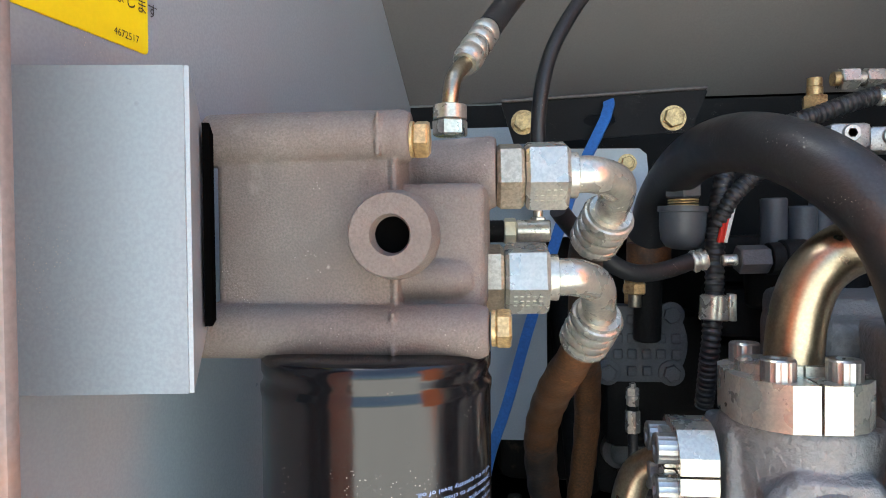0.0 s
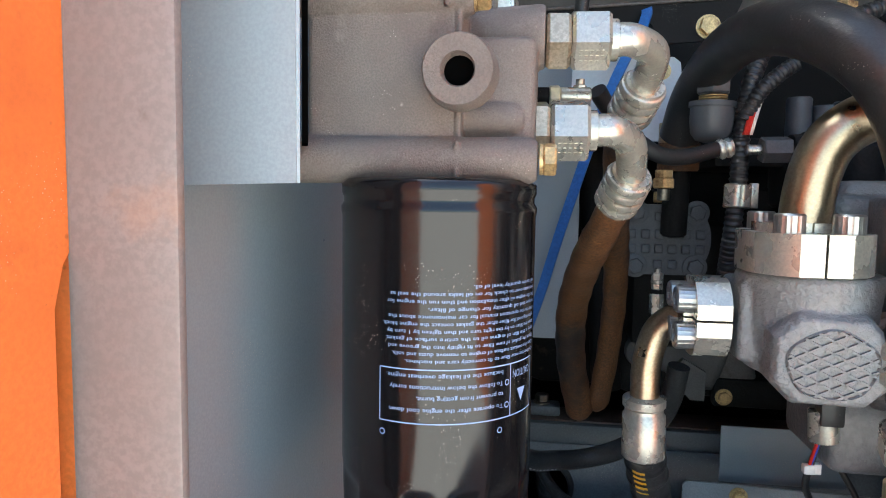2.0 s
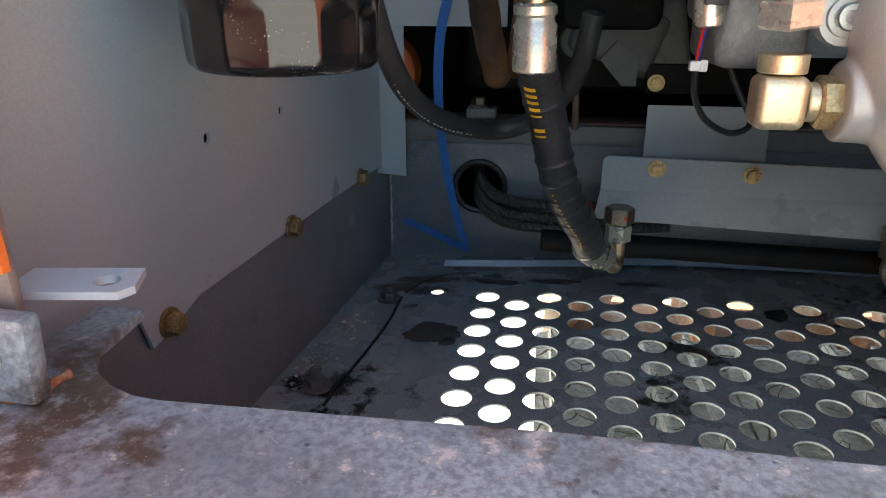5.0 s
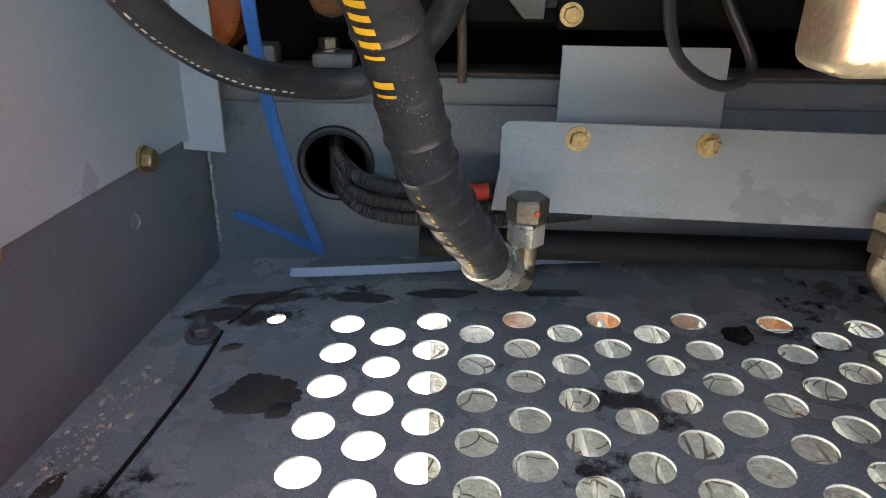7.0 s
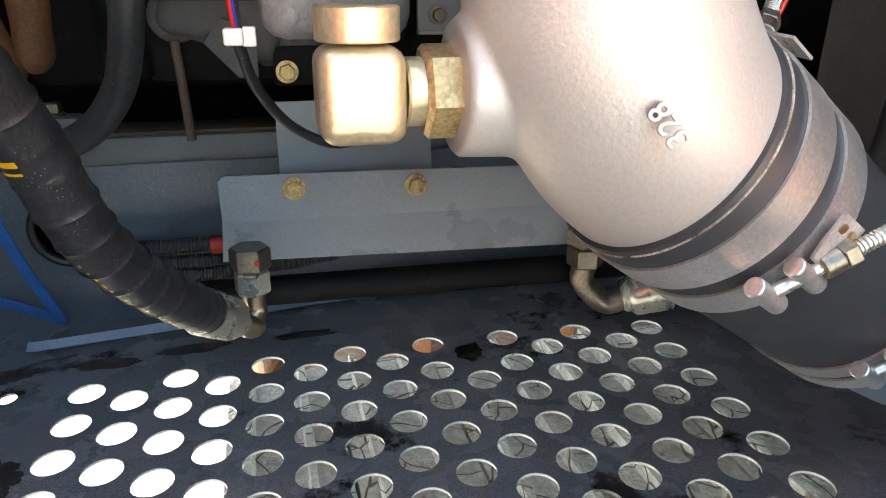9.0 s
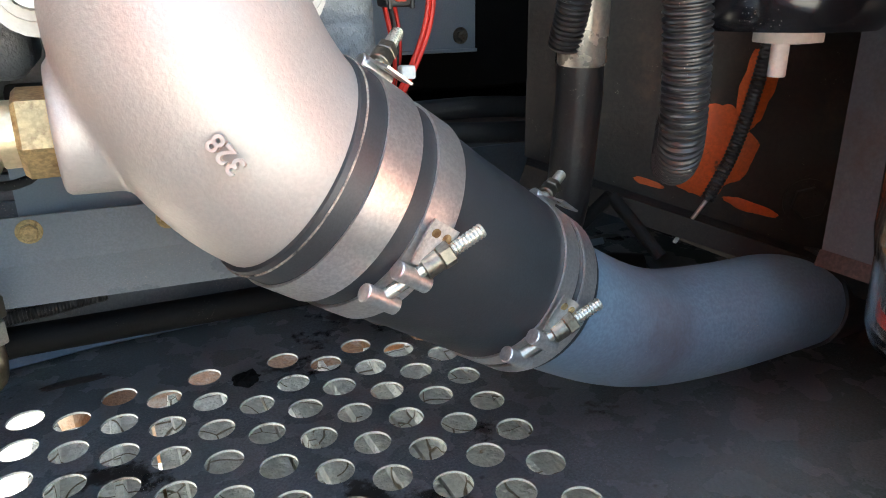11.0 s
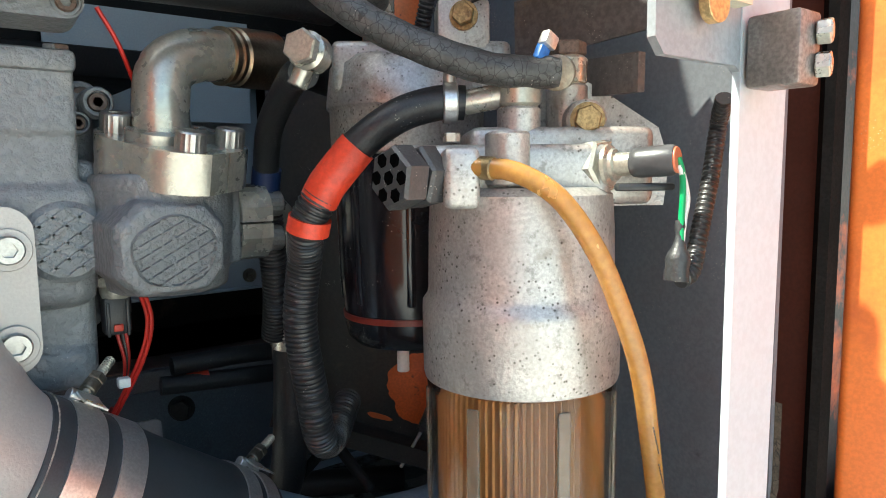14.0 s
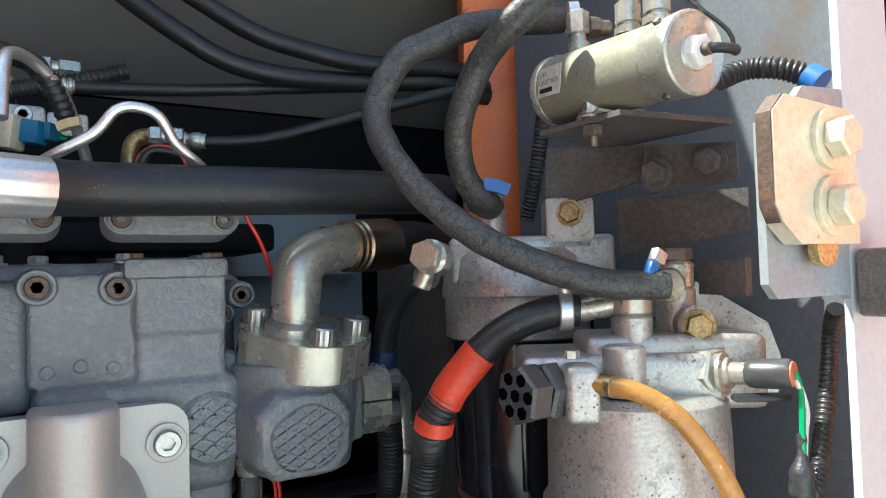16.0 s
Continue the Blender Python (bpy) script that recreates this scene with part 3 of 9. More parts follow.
# dusty lower frame under the floor
bm = bm_new()
box(bm, (0.98, 1.75, 0.60), (1.58, 0.9, 0.10), 0.01)
for k in range(6):
    box(bm, (0.30 + 0.24 * k, 1.55, 0.68), (0.05, 0.5, 0.08), 0.008, (0, 0, 20 * (k % 3) - 20))
single("lower_frame", bm, M_FRAME, "dusty orange-brown lower frame under the floor", "frame", kind="structure")
track = thing("crawler_track", (0.98, 0.5, 0.0), "crawler track shoes caked with pale dry clay", "track")
shoe = bm_new()
plate(shoe, [(-0.09, -0.015), (0.09, -0.015), (0.09, 0.012), (0.044, 0.015), (0.040, 0.030), (0.030, 0.030), (0.027, 0.015), (-0.045, 0.015), (-0.049, 0.034), (-0.061, 0.034), (-0.064, 0.015), (-0.09, 0.012)], Matrix(((1, 0, 0, 0), (0, 0, -1, -0.725), (0, 1, 0, 0), (0, 0, 0, 1))), 1.45)
shoe_mesh = finish(shoe, "shoe", M_DUST)
for k in range(8):
    s = new("track_shoe", shoe_mesh)
    s.parent = track
    s.matrix_parent_inverse = track.matrix_world.inverted()
    s.location = (0.268 + 0.185 * k, 0.52, 0.690)
    s.rotation_euler = (0, radians(0.8 * (k % 2)), 0)
bm = bm_new()
box(bm, (0.98, 0.52, 0.336), (1.5, 1.2, 0.672), 0.02)
part("track_frame", bm, M_FRAME, track, "dusty track frame")
# added pans and wall: they block ground light and put the track in shade
sheet("light_stop_engine", [(-1.2, 0.852, 1.01), (1.6, 0.852, 1.01), (1.6, 1.35, 1.01), (-1.2, 1.35, 1.01)], 0.004, M_DARKGREY, "unseen dark pan added to keep ground light from the engine space", "floor")
sheet("light_stop_left", [(-1.2, 0.17, 0.96), (-0.14, 0.17, 0.96), (-0.14, 0.85, 0.96), (-1.2, 0.85, 0.96)], 0.004, M_DARKGREY, "unseen dark pan added beside the bay to stop ground light", "floor")
sheet("light_stop_right", [(1.062, 0.14, 0.96), (1.6, 0.14, 0.96), (1.6, 0.85, 0.96), (1.062, 0.85, 0.96)], 0.004, M_DARKGREY, "unseen dark pan added at the right to stop ground light", "floor")
sheet("rear_shade_plate", [(0.14, 1.36, 0.92), (1.6, 1.36, 0.92), (1.6, 1.62, 0.92), (0.14, 1.62, 0.92)], 0.006, M_DARKGREY, "unseen dark plate added to shade the track", "floor")
sheet("closing_wall_right", [(1.22, 0.16, 0.93), (1.22, 1.35, 0.93), (1.22, 1.35, 2.15), (1.22, 0.16, 2.15)], 0.01, M_DARKGREY, "dark wall added to close off the engine space")


# ---- left post, hinge and door ----
def left_door():
    # post strip
    bm = bm_new()
    box(bm, (-0.0855, 0.152, 1.61), (0.046, 0.006, 0.80), 0.0015)
    box(bm, (-0.107, 0.165, 1.61), (0.006, 0.03, 0.80), 0.001)
    single("door_post", bm, M_POSTL, "grey-mauve painted steel door post with soft orange patches", "post", kind="structure")
    bm = bm_new()
    box(bm, (-0.1262, 0.1545, 1.61), (0.0345, 0.003, 0.86), 0.001)
    single("door_jamb", bm, M_ORANGE, "orange painted jamb strip behind the door hinge", "jamb", kind="structure")
    door = thing("door_1", (-0.14, -0.2, 1.2), "open orange painted steel door with punched holes", "door", kind="structure")
    # the door stands open towards the viewer; u runs along it from the hinge side outwards
    ud = V(-0.07, -0.9975, 0)
    nd = V(0.9975, -0.07, 0)

    def on_door(off):
        o = V(-0.113, 0.096, 1.40) + nd * off
        return Matrix(((ud.x, 0, -nd.x, o.x), (ud.y, 0, -nd.y, o.y), (0, 1, 0, o.z), (0, 0, 0, 1))) @ Matrix.Diagonal((1, 1, -1, 1))

    out = [(-0.068, 0.70), (0.62, 0.70), (0.62, -0.30), (-0.020, -0.30), (-0.020, -0.035), (-0.034, -0.012), (-0.046, -0.006), (-0.046, 0.095), (-0.051, 0.112), (-0.062, 0.126), (-0.068, 0.146)]
    bm = plate(bm_new(), out, on_door(0), 0.0025, [(0.0, 0.0725, 0.0042), (0.002, 0.037, 0.0062, 1.75), (0.004, 0.0055, 0.0042)], seg=28)
    part("panel", bm, M_ORANGE, door)
    bm = plate(bm_new(), [(-0.074, 0.70), (0.64, 0.70), (0.64, -0.32), (-0.060, -0.32), (-0.060, -0.02), (-0.074, 0.0)], on_door(-0.030), 0.002)
    part("outer_skin", bm, M_ORANGE, door)
    for u, z, h in ((0.040, 1.345, 0.10), (0.062, 1.50, 0.9)):
        bm = bm_new()
        o = V(-0.113, 0.096, z) + ud * u + nd * 0.0005
        box(bm, o, (0.004, 0.007, h), 0.0018, (0, 0, -4))
        part("bead", bm, M_ORANGE, door, "pressed bead in the door panel")
    bm = bm_new()
    tube(bm, [V(-0.113, 0.096, 1.3945) + ud * -0.010 + nd * 0.001, V(-0.113, 0.096, 1.396) + ud * 0.018 + nd * 0.0025, V(-0.113, 0.096, 1.394) + ud * 0.030 + nd * 0.003, V(-0.113, 0.096, 1.386) + ud * 0.035 + nd * 0.001], 0.0042, 14, 0.003)
    part("rib", bm, M_ORANGE, door, "pressed rib above the hinge")
    bm = bm_new()
    o = V(-0.107, 0.096, 1.2185) + ud * 0.26
    box(bm, o, (0.032, 0.64, 0.006), 0.002, (0, 0, -4))
    part("lower_rail", bm, M_ORANGE, door, "orange lower flange with a scuffed edge")
    bm = bm_new()
    rod(bm, V(-0.0905, 0.096, 1.2195) + ud * -0.055, V(-0.0905, 0.096, 1.2195) + ud * 0.58, 0.0028, 12)
    part("rail_edge", bm, M_RED, door, "worn red-brown edge")
    hinge = thing("hinge", (-0.095, 0.14, 1.28), "orange painted steel door hinge with chipped paint", "hinge")
    leaf = plate(bm_new(), [(0.037, 0.052), (-0.008, 0.056), (-0.022, 0.055), (-0.026, 0.048), (-0.026, 0.035), (-0.010, 0.033), (-0.008, 0.024), (-0.008, -0.018), (-0.026, -0.020), (-0.026, -0.047), (0.034, -0.054), (0.040, -0.054)], facing((-0.097, 0.141, 1.337), (0, -1, 0)), 0.0045)
    part("leaf", leaf, M_ORANGE, hinge)
    for z0, z1 in ((1.358, 1.390), (1.315, 1.3565), (1.276, 1.3135)):
        bm = bm_new()
        rod(bm, (-0.1155, 0.130, z0), (-0.1155, 0.130, z1), 0.0108, 28, bev=0.0015)
        part("knuckle", bm, M_ORANGE, hinge)
    bm = plate(bm_new(), [(-0.024, -0.050), (-0.024, -0.012), (-0.012, -0.010), (-0.012, 0.0), (-0.010, 0.046), (0.002, 0.052), (0.034, 0.052), (0.038, 0.046), (0.038, -0.13), (-0.010, -0.13), (-0.012, -0.060)], on_door(0.0045) @ pose(0, -0.060, 0), 0.004, [(0.000, 0.034, 0.0042)])
    part("door_leaf", bm, M_ORANGE, hinge, "hinge leaf on the door with a drilled hole")
    for z in (1.371, 1.303):
        hex_bolt((-0.084, 0.1375, z), (0, -1, 0), 0.014, 0.0075, M_ORANGE, hinge, 0.011, turn=z * 3)
        if z > 1.35:
            bm = bm_new()
            rod(bm, (-0.084, 0.1285, z), (-0.084, 0.1275, z), 0.0055, 16, bev=0.0003)
            part("bare_spot", bm, M_RUST, hinge, "bare steel where paint has chipped")
    blk = thing("stop_block", (-0.07, 0.12, 1.22), "grey steel block bolted to the door post foot", "block")
    bm = bm_new()
    box(bm, (-0.071, 0.140, 1.245), (0.044, 0.012, 0.042), 0.003, (0, 3, 0))
    part("body", bm, M_SILL, blk)
    hex_bolt((-0.074, 0.1335, 1.247), (0, -1, 0), 0.0155, 0.0080, M_PALEGOLD, blk, 0.0125)
    bm = plate(bm_new(), [(0, 0), (0.055, 0), (0.060, 0.008), (0.056, 0.03), (0, 0.03)], pose(-0.085, 0.166, 1.262, 0, 0, 8), 0.004, [(0.044, 0.014, 0.0065)])
    single("drilled_tab", bm, M_POST, "pale bare steel tab with a drilled hole", "bracket", kind="structure")
    for y, z in ((0.328, 1.164), (0.527, 1.173), (0.716, 1.175)):
        b = hex_bolt((wall_x(y) + 0.0005, y, z), (1, -0.1, 0), 0.0165, 0.008, M_BRONZE, None, 0.0118, "flange_bolt")
        tagged(b, "tarnished yellow zinc flange bolt on the sheet steel partition", "bolt", "partition bolts")


M_POSTL = mat("mauve grey paint", (0.225, 0.195, 0.185), 0.42, var=0.10, scale=12, fine=400, bump=0.04, tint=(0.38, 0.19, 0.10), tint_at=0.58, tint_w=0.25, tint_scale=6, pits=((0.10, 0.06, 0.05), 60, 0.55))
left_door()


# ---- filter bracket, filter head and oil filter ----
def filter_bracket():
    t = thing("filter_bracket", (-0.08, 0.21, 1.54), "blue-grey folded steel bracket carrying the filter head", "bracket")
    bm = plate(bm_new(), [(-0.035, -0.0625), (0.034, -0.0605), (0.034, 0.0615), (-0.035, 0.064)], facing((-0.074, 0.212, 1.6055), (0, -1, 0)), 0.004)
    part("front", bm, M_BLUEGREY, t)
    bm = plate(bm_new(), [(0, -0.0605), (0.058, -0.045), (0.058, 0.044), (0, 0.0615)], facing((-0.0385, 0.2135, 1.6055), (0.935, 0.355, 0)), 0.004)
    part("side", bm, M_BLUEGREY, t)
    # black strip painted where the gap beside the filter mount lies in shade
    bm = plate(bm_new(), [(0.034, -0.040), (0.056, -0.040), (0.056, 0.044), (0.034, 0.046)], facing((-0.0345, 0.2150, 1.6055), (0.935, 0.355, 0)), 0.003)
    part("shaded_gap", bm, M_SHADEBLACK, t, "black strip painted for the shaded gap beside the filter mount")


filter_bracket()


def filter_head():
    t = thing("filter_mount", (0.013, 0.30, 1.55), "brown-grey cast aluminium oil filter mount with dust specks", "filter mount")
    bm = bm_new()
    box(bm, (-0.0165, 0.3065, 1.606), (0.085, 0.055, 0.092), 0.003, seg=3)
    box(bm, (0.046, 0.320, 1.597), (0.042, 0.056, 0.062), 0.005, seg=3)
    # upper and lower bolt bosses run along the front, with a flat behind each
    lathe(bm, (-0.0650, 0.285, 1.6490), (1, 0, 0), [(0, 0.0110), (0.002, 0.0128), (0.095, 0.0126), (0.0985, 0.0110)], 32)
    box(bm, (-0.0160, 0.302, 1.6535), (0.094, 0.036, 0.016), 0.003)
    lathe(bm, (-0.0690, 0.281, 1.5590), (1, 0, 0), [(0, 0.0115), (0.002, 0.0134), (0.134, 0.0124), (0.138, 0.0105)], 32)
    box(bm, (0.000, 0.305, 1.5580), (0.132, 0.050, 0.022), 0.003)
    # inlet and outlet bosses
    lathe(bm, (0.020, 0.340, 1.6365), (1, 0, 0), [(0, 0.017), (0.048, 0.0195), (0.051, 0.0185)], 36)
    lathe(bm, (0.030, 0.335, 1.580), (1, 0, 0), [(0, 0.016), (0.028, 0.017), (0.030, 0.016)], 32)
    # short blind boss below the port, rounded at its end
    lathe(bm, (0.026, 0.297, 1.5825), (1, 0, 0), [(0, 0.0105), (0.022, 0.0108), (0.030, 0.0100), (0.0345, 0.0075), (0.036, 0.003)], 28)
    # fillets where the bosses grow into the plate, and the raised parting line
    box(bm, (0.0262, 0.2925, 1.6045), (0.0030, 0.0300, 0.100), 0.001)
    box(bm, (0.0265, 0.2715, 1.5590), (0.0022, 0.006, 0.020), 0.0006)
    box(bm, (0.0200, 0.2765, 1.6490), (0.0022, 0.010, 0.020), 0.0006)
    cast("body", bm, M_CAST, t, "", 0.0009, 2)
    # open port
    bm = bm_new()
    k = 36
    rings = []
    for y, r in ((0.270, 0.0200), (0.257, 0.0188), (0.255, 0.0178), (0.255, 0.0090), (0.258, 0.0080), (0.285, 0.0078)):
        rings.append([V(0.0285 + r * math.cos(2 * math.pi * i / k), y, 1.6035 + r * math.sin(2 * math.pi * i / k)) for i in range(k)])
    add_rings(bm, rings)
    part("port_boss", bm, M_CAST, t)
    # black disc puts the port's inner shade into colour
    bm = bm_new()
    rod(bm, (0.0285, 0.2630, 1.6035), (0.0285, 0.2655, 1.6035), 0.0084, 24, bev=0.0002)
    part("port_shade", bm, M_SHADEBLACK, t, "black disc painted for the shade in the open port")
    hex_bolt((0.033, 0.285, 1.6475), (1, 0, 0), 0.0155, 0.007, M_GOLD, t, 0.0085, "plug")
    hex_bolt((0.070, 0.285, 1.5600), (1, 0, 0), 0.0155, 0.007, M_GOLD, t, 0.0085, "plug")
    return t


filter_head()


M_ADAPT = mat("tan zinc", (0.56, 0.47, 0.34), 0.36, 0.8, var=0.2, scale=50, fine=500, bump=0.12, tint=(0.35, 0.22, 0.12), tint_at=0.6, tint_scale=50)


def elbow_hose(name, boss, bend, down, end, label):
    """Hexagon fitting, bent tube, swaged ferrule and hose tail."""
    t = thing(name, boss, label, "hose fitting")
    b, e = V(boss), V(bend)
    d = V(1, 0.06, 0)
    bm = bm_new()
    hexa(bm, b, b + d * 0.0145, 0.032, 0.26)
    part("adapter", bm, M_ADAPT, t, "tan zinc hexagon adapter", 25)
    bm = bm_new()
    hexa(bm, b + d * 0.015, b + d * 0.038, 0.0335, 0.26)
    nut = part("nut", bm, M_ZINC, t, "bright zinc union nut", 25)
    for face in nut.data.polygons:
        if face.area > 0.0002 and face.normal.z < -0.2 and face.normal.y < -0.2:
            m = facing(face.center, face.normal, (0, 0, 1))
            dots = bm_new()
            for i in range(5):
                for j in range(3):
                    at = m @ pose(-0.0064 + 0.0032 * i, -0.0036 + 0.0036 * j, 0.0002)
                    bmesh.ops.create_cube(dots, size=1.0, matrix=at @ Matrix.Diagonal((0.0017, 0.0020, 0.0010, 1)))
            tagged(part("knurled_dots", dots, M_ZINC, nut, "grid of raised dots"), kind="stuff")
    bm = bm_new()
    rod(bm, b + d * 0.038, b + d * 0.043, 0.0125, 24)
    tube(bm, [b + d * 0.040, b + d * 0.052, e, V(down)], 0.0100, 24, 0.003)
    part("bent_tube", bm, M_ZINC, t, "bright plated bent tube")
    bm = bm_new()
    dn, en = V(down), V(end)
    crimp(bm, dn, dn + (en - dn).normalized() * 0.034, 0.0155)
    part("ferrule", bm, M_ZINC, t, "ribbed zinc hose ferrule")
    return t, dn + (en - dn).normalized() * 0.034, (en - dn).normalized()


_, eu, du = elbow_hose("upper_hose_fitting", (0.0710, 0.340, 1.6345), (0.138, 0.362, 1.6300), (0.1375, 0.388, 1.6160), (0.121, 0.440, 1.578), "bright zinc elbow fitting on the upper port of the filter head")
_, el, dl = elbow_hose("lower_hose_fitting", (0.0600, 0.335, 1.5800), (0.125, 0.356, 1.5740), (0.1300, 0.384, 1.5560), (0.1165, 0.424, 1.518), "bright zinc elbow fitting on the lower port of the filter head")

for tail, d, pts, r in ((el, dl, [(0.106, 0.500, 1.476), (0.100, 0.560, 1.429), (0.103, 0.610, 1.371), (0.112, 0.640, 1.322), (0.118, 0.650, 1.300)], 0.0150), (eu, du, [(0.133, 0.510, 1.518), (0.140, 0.565, 1.480), (0.143, 0.605, 1.426), (0.140, 0.635, 1.363), (0.133, 0.652, 1.308)], 0.0125)):
    bm = bm_new()
    tube(bm, [tail - d * 0.004, tail + d * 0.012] + pts, r, 24, 0.005, lambda s, n: (0.0125 + (r - 0.0125) * min(1, s / 0.06)) * (1 + 0.03 * math.sin(s * 170)) - (0.007 * max(0, (s - n + 0.012) / 0.012) ** 2), flat=0.8)
    sl = single("sleeved_hose", bm, M_BROWN, "rust-brown sleeved hose hanging below the filter head", "hose", "sleeved hoses")
    bm = bm_new()
    tube(bm, [V(q) + V(-0.002, -r * 0.80, 0.003) for q in pts[:-1]], 0.0012, 8, 0.006)
    part("seam", bm, M_ENGINE, sl, "dark stitched seam of the sleeve")


def oil_filter():
    t = thing("oil_filter", (0.0131, 0.300, 1.341), "glossy black spin-on oil filter can with blue printed instructions", "oil filter")
    cx, cy, r = 0.0131, 0.300, 0.0554
    bm = bm_new()
    k = 140

    def flute(a, z):
        """Fourteen wrench flats near the closed end, fading upwards."""
        f = max(0.0, min(1.0, (1.388 - z) / 0.008))
        w = 2 * math.pi / 14
        return f * 0.0545 * 1.5 * (math.cos(w / 2) / math.cos((a % w) - w / 2) - 1.0)

    prof = [(1.3505, 0.030), (1.3510, 0.044), (1.3525, 0.0500), (1.3550, 0.0535), (1.3575, 0.0544), (1.364, 0.0549), (1.371, 0.0551), (1.377, 0.0552), (1.380, 0.0552), (1.3825, 0.0553), (1.385, 0.0553), (1.389, 0.0554), (1.45, r), (1.528, r), (1.531, 0.0560), (1.5335, 0.0560), (1.536, 0.0545), (1.5385, 0.0545), (1.541, 0.0556), (1.546, 0.0556), (1.5485, 0.0535), (1.5495, 0.045)]
    rings = []
    for z, q in prof:
        rings.append([V(cx + (q + (flute(2 * math.pi * i / k, z) if q > 0.05 else 0)) * math.cos(2 * math.pi * i / k), cy + (q + (flute(2 * math.pi * i / k, z) if q > 0.05 else 0)) * math.sin(2 * math.pi * i / k), z) for i in range(k)])
    add_rings(bm, rings)
    part("can", bm, M_CAN, t, angle=45)
    return t


oil_filter()


M_SHIELD = mat("worn blue grey rail paint", (0.25, 0.28, 0.305), 0.30, var=0.10, scale=9, fine=600, bump=0.06, tint=(0.20, 0.22, 0.24), tint_at=0.60, tint_scale=14, speck=0.06, pits=((0.06, 0.05, 0.045), 120, 0.62))


# ---- shield rail over the floor, hose to the floor elbow ----
def shield_rail():
    t = thing("shield_rail", (0.40, 0.70, 1.13), "blue-grey folded steel shield rail with two bolts", "rail")
    bm = bm_new()
    out = [(0.236, 1.212), (0.241, 1.2165), (0.60, 1.2085), (0.605, 1.205), (0.607, 1.170), (0.236, 1.176)]
    plate(bm, [(x, z) for x, z in out], Matrix(((1, 0, 0, 0), (0, 0, -1, 0.699), (0, 1, 0, 0), (0, 0, 0, 1))), 0.003)
    part("upper_face", bm, M_SHIELD, t)
    bm = bm_new()
    lo = [V(0.236, 0.699, 1.1762), V(0.607, 0.699, 1.1702), V(0.603, 0.713, 1.122), V(0.232, 0.713, 1.136)]
    th = V(0, 0.003, 0.0005)
    add_rings(bm, [lo, [p + th for p in lo]])
    part("lower_face", bm, M_SHIELD, t)
    for p in ((0.297, 0.699, 1.203), (0.402, 0.699, 1.1995)):
        hex_bolt(p, (0, -1, 0), 0.0125, 0.006, M_GOLD, t, 0.0100)
    # added rod in place of a dull strip of sheen below the rail
    bm = bm_new()
    rod(bm, (0.17, 0.735, 1.097), (0.66, 0.735, 1.086), 0.014, 24)
    single("sheen_rod", bm, M_DARKGREY, "dark rod added for a strip of sheen under the shield rail", "pipe")
    bm = plate(bm_new(), [(0.287, 1.268), (0.425, 1.268), (0.428, 1.20), (0.287, 1.20)], Matrix(((1, 0, 0, 0), (0, 0, -1, 0.745), (0, 1, 0, 0), (0, 0, 0, 1))), 0.003)
    single("shield_plate", bm, M_BLUEGREY, "flat blue-grey steel plate behind the shield rail", "plate")


shield_rail()


def floor_elbow(name, top, low, out, hose_pts, r_hose, label, g=1.0):
    t = thing(name, low, label, "hose fitting")
    top, low, out = V(top), V(low), V(out)
    bm = bm_new()
    hexa(bm, top + V(0, 0, 0.000), top - V(0, 0, 0.019), 0.029 * g, 0.1)
    part("upper_nut", bm, M_OLDZINC, t, "dull yellow-brown hexagon nut", 25)
    bm = bm_new()
    hexa(bm, top - V(0, 0, 0.020), top - V(0, 0, 0.040), 0.026 * g, 0.3)
    part("union_nut", bm, M_ZINC if g == 1.0 else M_OLDZINC, t, "bright zinc union nut", 25)
    bm = bm_new()
    d = (out - low).normalized()
    tube(bm, [top - V(0, 0, 0.04), top - V(0, 0, 0.058), low + (d - V(0, 0, 0.3)) * 0.006, low + d * 0.028], 0.0098 * g, 22, 0.003)
    part("elbow", bm, M_TAN if g == 1.0 else M_OLDZINC, t, "plated bent tube")
    bm = bm_new()
    a = low + d * 0.022
    lathe(bm, a, d, [(z, q * g) for z, q in ((0, 0.012), (0.003, 0.0140), (0.006, 0.0140), (0.009, 0.0165), (0.013, 0.0178), (0.026, 0.0178), (0.027, 0.0184), (0.046, 0.0186), (0.048, 0.0165))], 28)
    part("ferrule", bm, M_ZINC, t, "scuffed zinc ferrule")
    return a + d * 0.038, d


e1, d1 = floor_elbow("floor_hose_fitting", (0.2565, 0.668, 1.165), (0.2570, 0.662, 1.096), (0.2270, 0.630, 1.126), None, 0.0165, "zinc elbow fitting under the shield rail")


